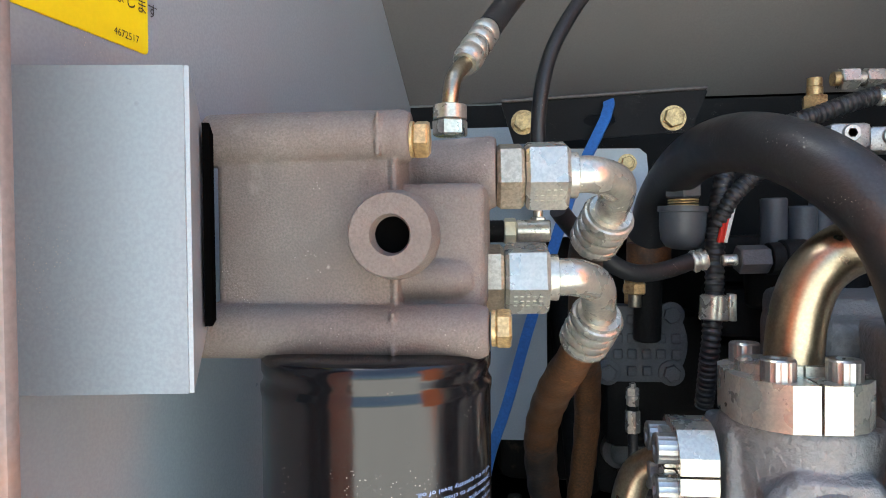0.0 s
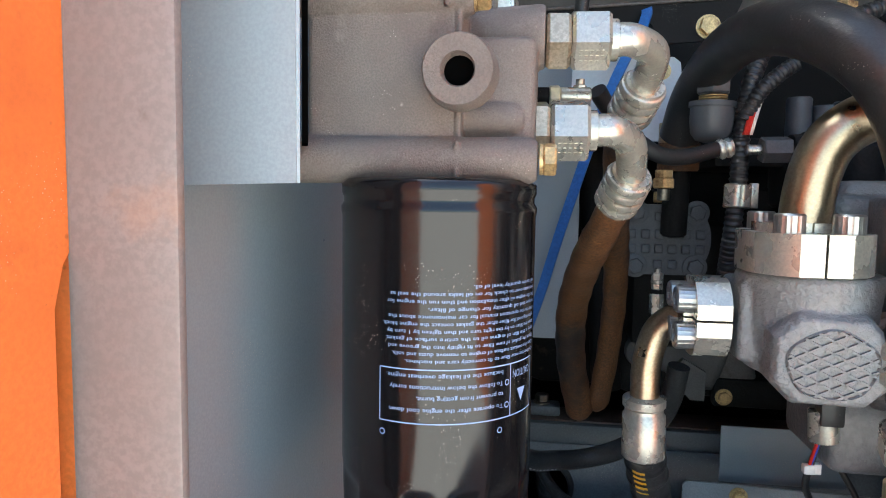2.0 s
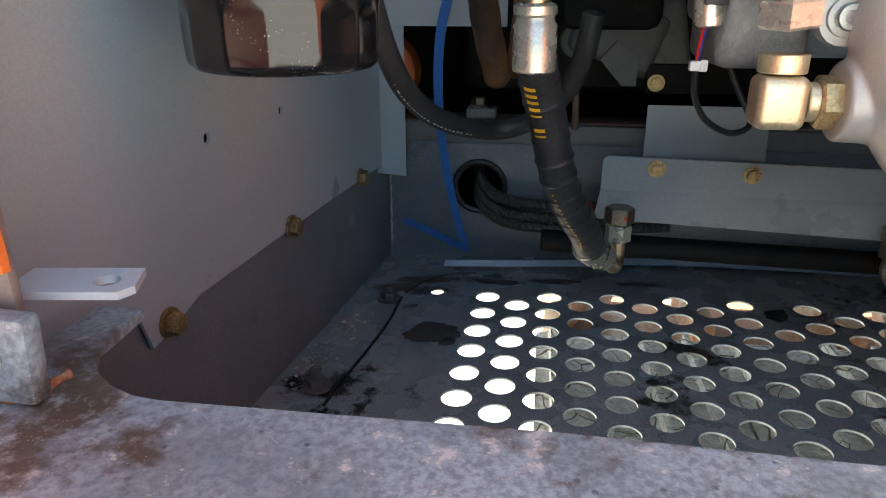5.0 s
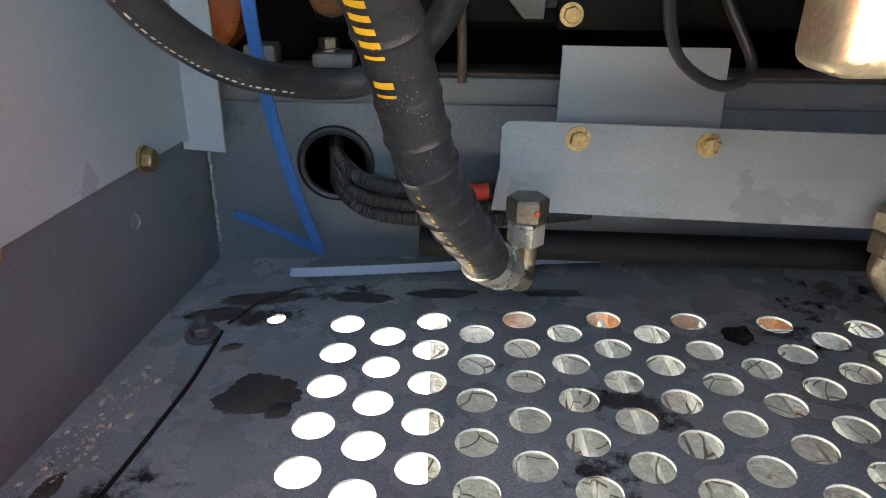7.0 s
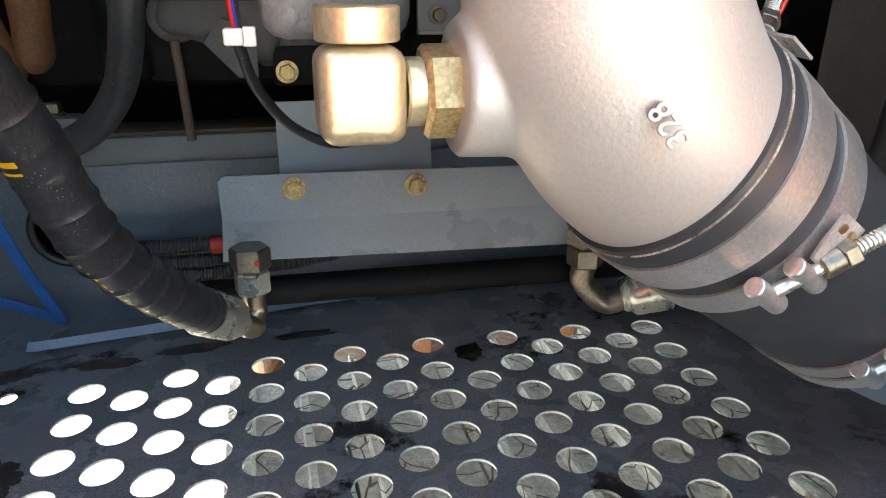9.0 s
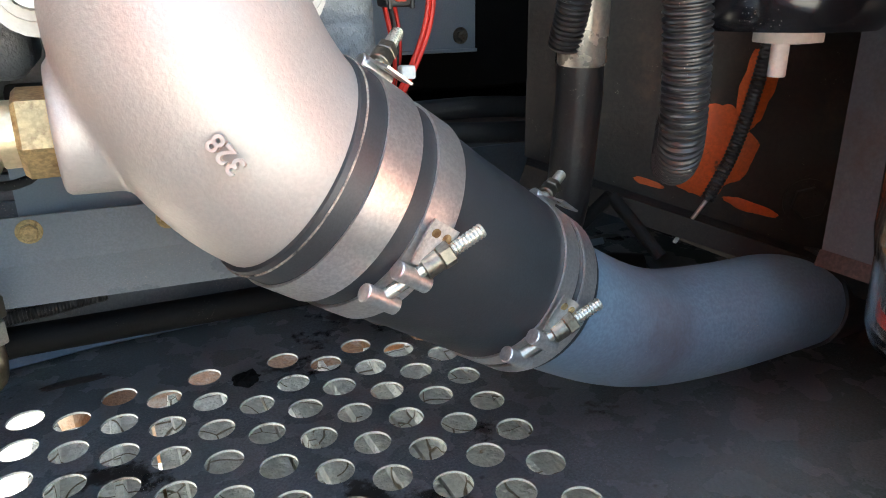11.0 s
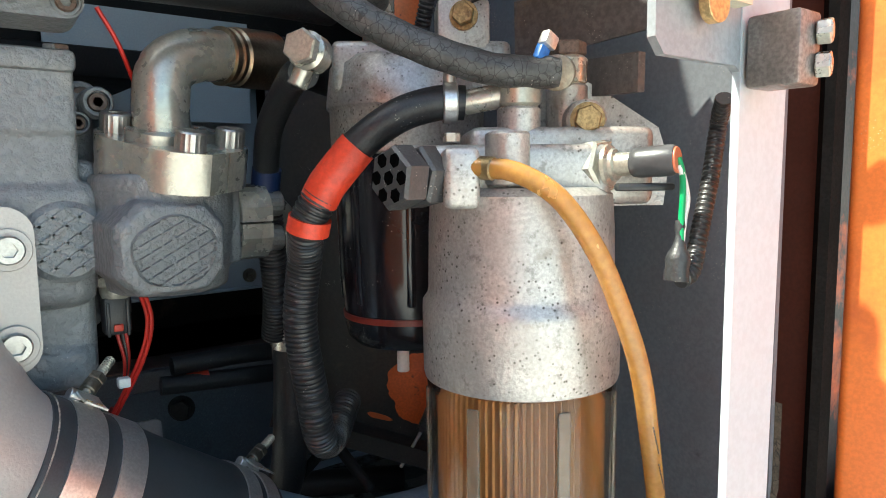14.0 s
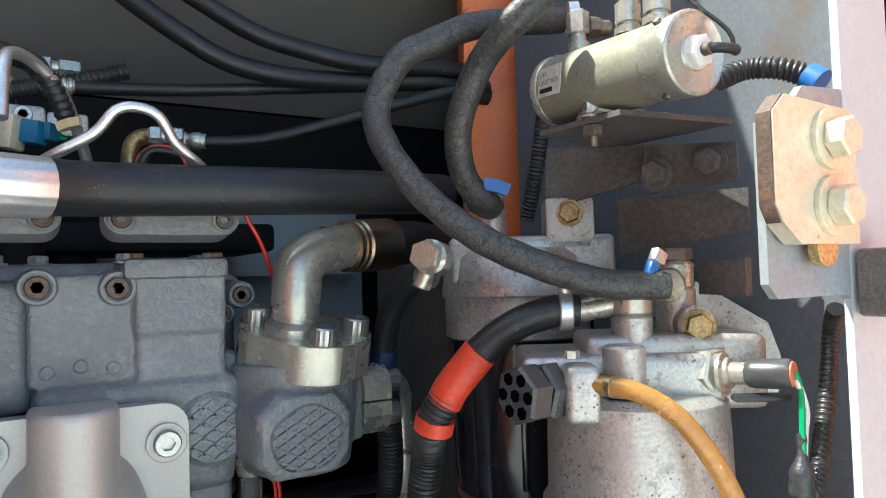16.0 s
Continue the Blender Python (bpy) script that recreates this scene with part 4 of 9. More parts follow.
def pressure_hose():
    t = thing("pressure_hose", (0.16, 0.46, 1.33), "black wrapped hydraulic hose with yellow printing", "hose")
    bm = bm_new()
    pts = [(0.1550, 0.452, 1.345), (0.161, 0.474, 1.318), (0.168, 0.490, 1.290), (0.174, 0.500, 1.262), (0.182, 0.514, 1.232), (0.195, 0.538, 1.200), (0.212, 0.575, 1.165), tuple(e1)]
    # the wrap leaves a ridge every few centimetres
    tube(bm, pts, 0.0165, 28, 0.0022, lambda s, n: 0.0162 + 0.0013 * (1 - min(1, abs((s % 0.020) - 0.003) / 0.0020)))
    part("hose", bm, M_WRAP, t)
    bm = bm_new()
    a, b = V(0.1535, 0.449, 1.386), V(0.1545, 0.452, 1.337)
    lathe(bm, a, b - a, [(0, 0.0125), (0.002, 0.0165), (0.008, 0.0165), (0.010, 0.0145), (0.014, 0.0150), (0.016, 0.0165), (0.049, 0.0168), (0.050, 0.016)], 28)
    part("ferrule", bm, M_ZINC, t, "plated steel ferrule")
    bm = bm_new()
    tube(bm, [(0.196, 0.432, 1.4545), (0.182, 0.437, 1.4535), (0.1625, 0.445, 1.440), (0.1545, 0.448, 1.414), (0.1535, 0.449, 1.384)], 0.0112, 24, 0.003)
    part("bent_tube", bm, M_TAN, t, "tan plated bent tube")
    return pts


HOSE_PTS = pressure_hose()
e2, d2 = floor_elbow("floor_hose_fitting", (0.568, 0.690, 1.150), (0.584, 0.684, 1.071), (0.650, 0.666, 1.088), None, 0.0165, "dull zinc elbow fitting at the end of the shield rail", 1.2)
bm = bm_new()
tube(bm, [tuple(e2), tuple(e2 + d2 * 0.04), (0.74, 0.64, 1.11), (0.86, 0.6, 1.10)], 0.0155, 24)
single("return_hose", bm, M_RUBBER, "black hose behind the air duct", "hose")

# hose drooping behind the filter
bm = bm_new()
tube(bm, [(0.018, 0.475, 1.40), (0.026, 0.498, 1.352), (0.036, 0.524, 1.315), (0.048, 0.566, 1.287), (0.067, 0.592, 1.270), (0.092, 0.632, 1.256), (0.125, 0.655, 1.252), (0.160, 0.648, 1.268), (0.186, 0.626, 1.298), (0.200, 0.602, 1.335), (0.206, 0.592, 1.375)], 0.0105, 22)
single("drooping_hose", bm, M_HOSEGREY, "grey-black hose with white printing drooping across the bay", "hose")

# blue strap
bm = bm_new()
strip(bm, [(0.172, 0.665, 1.735), (0.168, 0.655, 1.717), (0.135, 0.652, 1.645), (0.095, 0.665, 1.519), (0.070, 0.68, 1.43), (0.046, 0.70, 1.348), (0.040, 0.735, 1.25), (0.050, 0.775, 1.14), (0.066, 0.812, 1.050)], 0.011, 0.0022, (0.9, -0.3, 0.3))
bs = thing("blue_strap", (0.066, 0.812, 1.045), "blue plastic strap hanging down to the floor", "strap")
part("strap", bm, M_BLUE, bs)
bm = bm_new()
strip(bm, [(0.068, 0.814, 1.048), (0.02, 0.826, 1.066), (-0.024, 0.83, 1.083)], 0.010, 0.0022, (0.2, -0.3, 1.0))
part("tail", bm, M_BLUE, bs, "folded blue strap tail")

# grommet and conduits through the back wall
bm = bm_new()
k = 32
ring = []
for a in range(k):
    c, s = math.cos(2 * math.pi * a / k), math.sin(2 * math.pi * a / k)
    ring.append([V(0.0815 + (0.0355 + 0.0045 * math.cos(2 * math.pi * b / 8)) * c, 0.843 + 0.005 * math.sin(2 * math.pi * b / 8), 1.134 + (0.0355 + 0.0045 * math.cos(2 * math.pi * b / 8)) * s) for b in range(8)])
add_rings(bm, ring, closed=True)
single("grommet", bm, M_RUBBER, "black rubber grommet in the back wall", "grommet")
for j, z in enumerate((1.135, 1.118, 1.104)):
    bm = bm_new()
    conduit(bm, [(0.075, 0.90, z + 0.012), (0.085, 0.845, z + 0.006), (0.115, 0.812, z - 0.008), (0.17, 0.800, z - 0.012), (0.26, 0.80, z - 0.010), (0.34, 0.81, z - 0.006)], 0.0075)
    single("conduit", bm, M_CONDUIT, "black corrugated conduit through the grommet", "conduit", "grommet conduits")
bm = bm_new()
tube(bm, [(0.216, 0.795, 1.122), (0.236, 0.795, 1.123)], 0.0085, 18)
single("red_tape_end", bm, M_REDTAPE, "red tape round the end of a conduit", "tape")


# ---- hydraulic pump ----
def split_flange(parent, c, along, normal, long=0.066, wide=0.052, h=0.021):
    """Two flange halves clamped round a tube, four socket screws. along: direction of the joint between the halves."""
    n, a = V(normal).normalized(), V(along)
    a = (a - n * a.dot(n)).normalized()
    b = n.cross(a)
    for s in (1, -1):
        m = Matrix(((a.x, b.x, n.x, c[0]), (a.y, b.y, n.y, c[1]), (a.z, b.z, n.z, c[2]), (0, 0, 0, 1)))
        w = wide / 2
        L = long / 2
        out = [(-L, s * 0.0008), (L, s * 0.0008), (L, s * w * 0.40), (L * 0.86, s * w * 0.68), (L * 0.60, s * w * 0.92), (L * 0.32, s * w), (-L * 0.32, s * w), (-L * 0.60, s * w * 0.92), (-L * 0.86, s * w * 0.68), (-L, s * w * 0.40)]
        if s < 0:
            out.reverse()
        bm = plate(bm_new(), out, m @ pose(0, 0, h), h)
        flange = part("flange_half", bm, M_ZINC, parent, "bright machined flange half", 25)
        bm = plate(bm_new(), [(x * 0.45, y * 0.8) for x, y in out], m @ pose(0, 0, h + 0.006), 0.0065)
        part("collar", bm, M_ZINC, flange)
        for e in (1, -1):
            q = V(c) + a * (e * (L - 0.0155)) + b * (s * w * 0.46) + n * h
            socket_bolt(q, n, 0.0095, 0.0125, parent=flange)


def nose(bm, c, normal, r, depth):
    """Eight-sided cast nose growing out of a valve head."""
    n = V(normal).normalized()
    d, u, v = axes_of(n)
    out = [(-1.0, -0.42), (-0.62, -0.86), (0.55, -0.90), (1.0, -0.48), (1.0, 0.42), (0.62, 0.80), (-0.62, 0.80), (-1.0, 0.42)]
    rings = []
    for s, k in ((-depth, 1.06), (-0.006, 1.02), (0.0, 0.92)):
        rings.append([V(c) + n * s + u * (x * r * k) + v * (y * r * k) for x, y in out])
    add_rings(bm, rings)


def nose_pattern(parent, c, normal, r):
    """Criss-cross lines inside a wavy border on the nose."""
    n = V(normal).normalized()
    m = facing(V(c) + n * 0.0002, n) @ Matrix.Diagonal((1.0, 0.85, 1, 1))
    bm = bm_new()
    rr = r * 0.76
    for ang in (32, -32):
        for k in range(-5, 6):
            d = k * 0.0078
            if abs(d) < rr * 0.92:
                half = math.sqrt(rr * rr - d * d)
                mm = m @ pose(0, 0, 0, 0, 0, ang) @ pose(0, d, 0)
                bmesh.ops.create_cube(bm, size=1.0, matrix=mm @ Matrix.Diagonal((2 * half, 0.0018, 0.0034, 1)))
    ring = []
    for a in range(40):
        ca, sa = math.cos(2 * math.pi * a / 40), math.sin(2 * math.pi * a / 40)
        wob = rr * (1 + 0.03 * math.sin(5 * 2 * math.pi * a / 40))
        ring.append([m @ V((wob + 0.001 * math.cos(q)) * ca, (wob + 0.001 * math.cos(q)) * sa, 0.0020 * math.sin(q)) for q in (0, math.pi / 2, math.pi, 1.5 * math.pi)])
    add_rings(bm, ring, closed=True)
    tagged(part("criss_cross", bm, M_PUMP, parent, "raised criss-cross casting pattern"), kind="stuff")


def pump():
    t = thing("hydraulic_pump", (0.3975, 0.50, 1.36), "grey painted cast hydraulic pump with two valve heads", "pump")
    # main castings
    bm = bm_new()
    box(bm, (0.3975, 0.520, 1.455), (0.225, 0.13, 0.175), 0.012, seg=3)
    box(bm, (0.3975, 0.545, 1.53), (0.20, 0.14, 0.05), 0.010, seg=3)
    cast("main_body", bm, M_PUMP, t, "", 0.003, 2)
    bm = bm_new()
    box(bm, (0.4595, 0.434, 1.527), (0.060, 0.06, 0.048), 0.004, seg=3)
    box(bm, (0.4595, 0.437, 1.490), (0.060, 0.06, 0.040), 0.005, seg=3)
    box(bm, (0.398, 0.440, 1.510), (0.060, 0.06, 0.072), 0.004, seg=3)
    box(bm, (0.435, 0.435, 1.460), (0.130, 0.066, 0.030), 0.010, seg=3)
    box(bm, (0.435, 0.446, 1.478), (0.136, 0.055, 0.022), 0.008, seg=3)
    cast("control_block", bm, M_PUMP, t, "", 0.0018, 3)
    bm = bm_new()
    box(bm, (0.4565, 0.434, 1.5485), (0.068, 0.068, 0.014), 0.004)
    part("block_cap", bm, M_PUMP, t)
    for dx in (-0.026, 0.026):
        bm = bm_new()
        hexa(bm, (0.4565 + dx, 0.412, 1.5550), (0.4565 + dx, 0.412, 1.5590), 0.012)
        part("cap_bolt", bm, M_RUST, t, "rusty flat bolt head")
    bm = bm_new()
    box(bm, (0.340, 0.447, 1.500), (0.062, 0.055, 0.085), 0.008, seg=3)
    part("control_block", bm, M_PUMP, t)
    for p in ((0.379, 0.4095, 1.484), (0.398, 0.4095, 1.4865), (0.417, 0.4095, 1.484)):
        bm = bm_new()
        rod(bm, V(p) + V(0, 0.004, 0), V(p) - V(0, 0.0012, 0), 0.0045, 20, bev=0.0008)
        part("casting_dimple", bm, M_PUMP, t)
    # saddle between the heads
    bm = bm_new()
    box(bm, (0.3975, 0.430, 1.425), (0.20, 0.05, 0.065), 0.014, seg=3)
    part("saddle", bm, M_PUMP, t)
    for x in (0.482, 0.313):
        m = facing((x - 0.004, 0.3985, 1.437), (0, -1, 0))
        bm = bm_new()
        lathe(bm, (x - 0.004, 0.420, 1.437), (0, -1, 0), [(0, 0.026), (0.018, 0.026), (0.0215, 0.022)], 24)
        lines = bm_new()
        for ang in (35, -35):
            for k in range(-2, 3):
                d, rr = k * 0.0085, 0.0205
                half = math.sqrt(rr * rr - d * d) if abs(d) < rr else 0
                if half:
                    bmesh.ops.create_cube(lines, size=1.0, matrix=m @ pose(0, 0, 0, 0, 0, ang) @ pose(0, d, 0) @ Matrix.Diagonal((2 * half, 0.0016, 0.0036, 1)))
        pad = part("cast_pad", bm, M_PUMP, t)
        tagged(part("criss_cross", lines, M_PUMP, pad, "raised criss-cross casting pattern"), kind="stuff")
    for p in ((0.503, 0.462, 1.5315), (0.423, 0.468, 1.538), (0.372, 0.468, 1.538)):
        bm = bm_new()
        lathe(bm, V(p) + V(0, 0.02, 0), (0, -1, 0), [(0, 0.013), (0.018, 0.013), (0.020, 0.0115)], 24)
        part("bolt_boss", bm, M_PUMP, t)
        socket_bolt(V(p) - V(0, -0.001, 0), (0, -1, 0), 0.0085, 0.006, parent=t, material=M_RUST)
    # recessed cap screws and small bolts on the control blocks
    for p, r in (((0.374, 0.408, 1.538), 0.0085), ((0.420, 0.408, 1.536), 0.0085), ((0.509, 0.440, 1.528), 0.0075), ((0.497, 0.445, 1.514), 0.0055)):
        bm = bm_new()
        lathe(bm, V(p) + V(0, 0.012, 0), (0, -1, 0), [(0, r * 1.45), (0.012, r * 1.40), (0.014, r * 1.25), (0.014, r * 1.02), (0.010, r)], 28)
        seat = part("screw_seat", bm, M_PUMP, t)
        socket_bolt(V(p) + V(0, 0.002, 0), (0, -1, 0), r * 0.85, 0.003, parent=seat, material=M_RUST)
    for x, y in ((0.425, 0.412), (0.480, 0.412), (0.480, 0.455), (0.350, 0.420), (0.375, 0.440)):
        hex_bolt((x, y, 1.5525), (0, 0, 1), 0.011, 0.005, M_PUMP, t, 0.0085, "cap_bolt")
    # lower housing and small plugs
    bm = bm_new()
    box(bm, (0.472, 0.47, 1.385), (0.050, 0.10, 0.09), 0.010, seg=3)
    box(bm, (0.470, 0.455, 1.352), (0.05, 0.08, 0.03), 0.008, seg=3)
    cast("lower_housing", bm, M_PUMP, t, "", 0.0018, 3)
    bm = bm_new()
    box(bm, (0.31, 0.47, 1.385), (0.062, 0.10, 0.085), 0.010, seg=3)
    part("lower_housing", bm, M_PUMP, t)
    # valve heads
    for x, s in ((0.254, -1), (0.541, 1)):
        h = 0.070 if s < 0 else 0.080
        bm = lathe(bm_new(), (x, 0.412, 1.491 - h if s < 0 else 1.479 - h), (0, 0, 1), [(0, 0.034), (0.003, 0.0395), (0.03, 0.043), (h - 0.016, 0.0455), (h - 0.004, 0.047), (h, 0.0450)], 48)
        nc = (x + (0.000 if s < 0 else -0.009), 0.362, 1.4365 if s < 0 else 1.4300)
        nn, nr = (0.08 * s, -1, -0.06), 0.0345 if s < 0 else 0.0345
        nose(bm, nc, nn, nr, 0.045)
        box(bm, (x + s * 0.031, 0.422, 1.456 if s < 0 else 1.443), (0.034, 0.056, 0.056), 0.004)
        head = cast("valve_head", bm, M_PUMP, t, "", 0.0016, 4)
        nose_pattern(head, nc, nn, nr)
        if s < 0:
            split_flange(head, (x - 0.007, 0.407, 1.4915), (0, 1, 0), (0, 0, 1), 0.090, 0.078, 0.027)
        else:
            split_flange(head, (x + 0.004, 0.407, 1.476), (-0.50, 0.87, 0), (0.03, -0.24, 0.97), 0.094, 0.082, 0.027)
        split_flange(head, (x - 0.053, 0.420, 1.456) if s < 0 else (x + 0.047, 0.420, 1.443), (0, 1, 0), (s, 0, 0), 0.058, 0.056, 0.023)
    # tube rising from the near head
    bm = bm_new()
    tube(bm, [(0.2475, 0.407, 1.505), (0.249, 0.407, 1.535), (0.253, 0.406, 1.560), (0.262, 0.404, 1.580), (0.280, 0.399, 1.594), (0.303, 0.385, 1.599), (0.330, 0.365, 1.598), (0.350, 0.343, 1.596)], 0.0168, 32, 0.004)
    part("riser_tube", bm, M_TAN, t, "tan plated riser tube")
    bm = bm_new()
    tube(bm, [(0.541, 0.407, 1.505), (0.541, 0.407, 1.527), (0.546, 0.409, 1.548), (0.564, 0.416, 1.560), (0.590, 0.425, 1.564), (0.612, 0.433, 1.566)], 0.0185, 32, 0.004)
    el = part("bent_tube", bm, M_ZINC, t, "bright plated bent tube")
    bm = bm_new()
    a, d = V(0.588, 0.4245, 1.564), V(0.92, 0.33, 0.05).normalized()
    lathe(bm, a, d, [(0, 0.0185), (0.001, 0.0212), (0.004, 0.0212), (0.005, 0.0195), (0.007, 0.0195), (0.008, 0.0212), (0.011, 0.0212), (0.012, 0.0195), (0.014, 0.022), (0.05, 0.0225), (0.052, 0.02)], 32)
    part("ferrule", bm, M_TAN, t, "dull ribbed ferrule")
    bm = bm_new()
    tube(bm, [a + d * 0.048, a + d * 0.09, a + d * 0.16 + V(0, 0.02, -0.01), a + d * 0.26 + V(0, 0.06, -0.03)], 0.0195, 24)
    part("tail_hose", bm, M_RUBBER, t, "black hose tail")
    # pipe from the far head, going down
    bm = bm_new()
    tube(bm, [(0.612, 0.432, 1.456), (0.625, 0.434, 1.454), (0.640, 0.440, 1.442), (0.646, 0.445, 1.42), (0.647, 0.447, 1.385)], 0.0112, 22, 0.004)
    part("drain_tube", bm, M_ZINC, t, "bright bent tube")
    bm = bm_new()
    lathe(bm, (0.647, 0.447, 1.39), (0, 0.01, -1), [(0, 0.012), (0.003, 0.0165), (0.055, 0.0165), (0.058, 0.015)], 24)
    part("ferrule", bm, M_ZINC, t)
    bm = bm_new()
    tube(bm, [(0.647, 0.448, 1.335), (0.648, 0.450, 1.30), (0.646, 0.46, 1.22), (0.64, 0.50, 1.14)], 0.0155, 24)
    part("drain_hose", bm, M_RUBBER, t, "black hose tail")
    return t


pump()


# ---- suction duct ----
M_CREAMCORD = mat("pale fabric cord", (0.42, 0.38, 0.32), 0.8, var=0.35, scale=120, fine=700, bump=0.5, tint=(0.03, 0.03, 0.03), tint_at=0.5, tint_scale=90)
AXIS_A, AXIS_B = V(0.4375, 0.3701, 1.3027), V(0.5536, 0.3896, 1.2225)
AXIS_D = (AXIS_B - AXIS_A).normalized()


def suction_duct():
    t = thing("suction_elbow", (0.40, 0.37, 1.29), "silver painted cast suction elbow with raised casting marks", "duct")
    bm = bm_new()

    def rad(s, n):
        f = s / n
        return 0.036 + 0.0140 * min(1, f / 0.42) ** 0.8 - 0.003 * max(0, f - 0.7) / 0.3

    tube(bm, [(0.392, 0.402, 1.412), (0.392, 0.385, 1.398), (0.395, 0.370, 1.366), (0.407, 0.367, 1.336), tuple(AXIS_A - AXIS_D * 0.012), tuple(AXIS_A + AXIS_D * 0.03)], 0.05, 56, 0.004, rad)
    rod(bm, (0.392, 0.366, 1.36), (0.392, 0.366, 1.467), 0.0240, 40, bev=0.0025)
    box(bm, (0.392, 0.378, 1.42), (0.048, 0.026, 0.094), 0.002)
    lathe(bm, (0.3455, 0.376, 1.3285), (1, 0, 0), [(0, 0.0240), (0.0015, 0.0256), (0.020, 0.0262), (0.03, 0.029), (0.05, 0.038)], 40)
    cast("casting", bm, M_DUCT, t, "", 0.0018, 3)
    bm = plate(bm_new(), rounded(0.128, 0.100, 0.016), facing((0.395, 0.386, 1.411), (0, -1, 0)), 0.014)
    part("flange", bm, M_DUCT, t)
    for p in ((0.445, 0.386, 1.436), (0.445, 0.386, 1.379), (0.347, 0.386, 1.443), (0.347, 0.386, 1.379)):
        bm = bm_new()
        rod(bm, V(p) + V(0, 0.003, 0), V(p) - V(0, 0.003, 0), 0.0125, 24)
        part("lug", bm, M_DUCT, t)
        socket_bolt(V(p) - V(0, 0.003, 0), (0, -1, 0), 0.0084, 0.005, parent=t)
    # rubber sleeve and clamps
    s = thing("rubber_sleeve", tuple(AXIS_B), "smooth black rubber sleeve joining the suction elbow to the pipe", "sleeve")
    L = (AXIS_B - AXIS_A).length
    bm = bm_new()
    lathe(bm, AXIS_A - AXIS_D * 0.012, AXIS_D, [(0, 0.0470), (0.0005, 0.0515), (0.004, 0.0524), (0.056, 0.0516), (L * 0.6, 0.0500), (L + 0.034, 0.0488), (L + 0.037, 0.0484), (L + 0.0375, 0.043)], 64)
    part("sleeve", bm, M_SLEEVE, s)
    bm = bm_new()
    lathe(bm, AXIS_A - AXIS_D * 0.0092, AXIS_D, [(0, 0.0515), (0.0001, 0.05265), (0.0007, 0.05275), (0.0009, 0.0515)], 96)
    part("cord", bm, M_CREAMCORD, s, "thin pale fabric cord in the rubber edge")

    def clamp(at, r, w):
        c = thing("hose_clamp", tuple(at), "bright stainless T-bolt hose clamp round the rubber sleeve", "clamp", "sleeve clamps")
        bm = bm_new()
        n = 64
        _, u, v = axes_of(AXIS_D)
        rings = []
        for sft, q in ((-w / 2, r), (-w / 2, r + 0.0012), (w / 2, r + 0.0012), (w / 2, r)):
            rings.append([at + AXIS_D * sft + u * q * math.cos(2 * math.pi * k / n) + v * q * math.sin(2 * math.pi * k / n) for k in range(n)])
        add_rings(bm, rings, closed=True)
        part("band", bm, M_STEEL, c)
        return c, u, v

    def tbolt(c, at, r, side, lie=None):
        """The clamp's bolt with its trunnions, at the outward direction side."""
        o = (side - AXIS_D * side.dot(AXIS_D)).normalized()
        tang = AXIS_D.cross(o).normalized()
        if tang.z < 0:
            tang = -tang
        p = at + o * (r + 0.006)
        hoop, tang = tang, V(lie).normalized() if lie else (tang * 0.9 + AXIS_D * 0.42).normalized()
        for k in (-0.020, -0.004):
            bm = bm_new()
            rod(bm, p + tang * k - AXIS_D * 0.009, p + tang * k + AXIS_D * 0.009, 0.0042, 18)
            part("trunnion", bm, M_STEEL, c)
        bm = bm_new()
        rod(bm, p - tang * 0.022, p + tang * 0.032, 0.0030, 16)
        for k in range(9):
            rod(bm, p + tang * (0.016 + 0.0018 * k), p + tang * (0.0168 + 0.0018 * k), 0.0034, 14, bev=0.0003)
        part("threaded_bolt", bm, M_ZINC, c, "zinc threaded bolt")
        bm = bm_new()
        rod(bm, p + tang * 0.002, p + tang * 0.010, 0.0052, 20)
        hexa(bm, p + tang * 0.010, p + tang * 0.016, 0.0100)
        part("nut", bm, M_OLDZINC, c, "dull zinc lock nut", 25)
        bm = bm_new()
        q = at + o * (r + 0.0014)
        tang = hoop
        strip(bm, [q + tang * 0.002 + o * 0.005, q + tang * 0.012 + o * 0.0022, q + tang * 0.022 + o * 0.0005], 0.015, 0.0012, AXIS_D)
        part("lug", bm, M_STEEL, c)
        for k in (-0.0032, 0.0032):
            bm = bm_new()
            rod(bm, q + tang * 0.017 + AXIS_D * k + o * 0.0008, q + tang * 0.017 + AXIS_D * k + o * 0.0022, 0.0022, 14)
            part("rivet", bm, M_GOLD, c)

    c1, u, v = clamp(AXIS_A + AXIS_D * 0.0115, 0.0524, 0.019)
    tbolt(c1, AXIS_A + AXIS_D * 0.0115, 0.0524, V(0.35, 0.12, 1.0), (0.60, 0.62, 0.42))
    c2, _, _ = clamp(AXIS_A + AXIS_D * 0.040, 0.0519, 0.017)
    tbolt(c2, AXIS_A + AXIS_D * 0.040, 0.0519, V(0, -1, -0.25))
    c3, _, _ = clamp(AXIS_B - AXIS_D * 0.004, 0.0493, 0.012)
    tbolt(c3, AXIS_B - AXIS_D * 0.004, 0.0493, V(0, -1, -0.30))
    c4, _, _ = clamp(AXIS_B + AXIS_D * 0.014, 0.0491, 0.012)
    tbolt(c4, AXIS_B + AXIS_D * 0.010, 0.0491, V(0.3, 0.2, 1.0), (0.78, 0.55, 0.22))
    bm = bm_new()
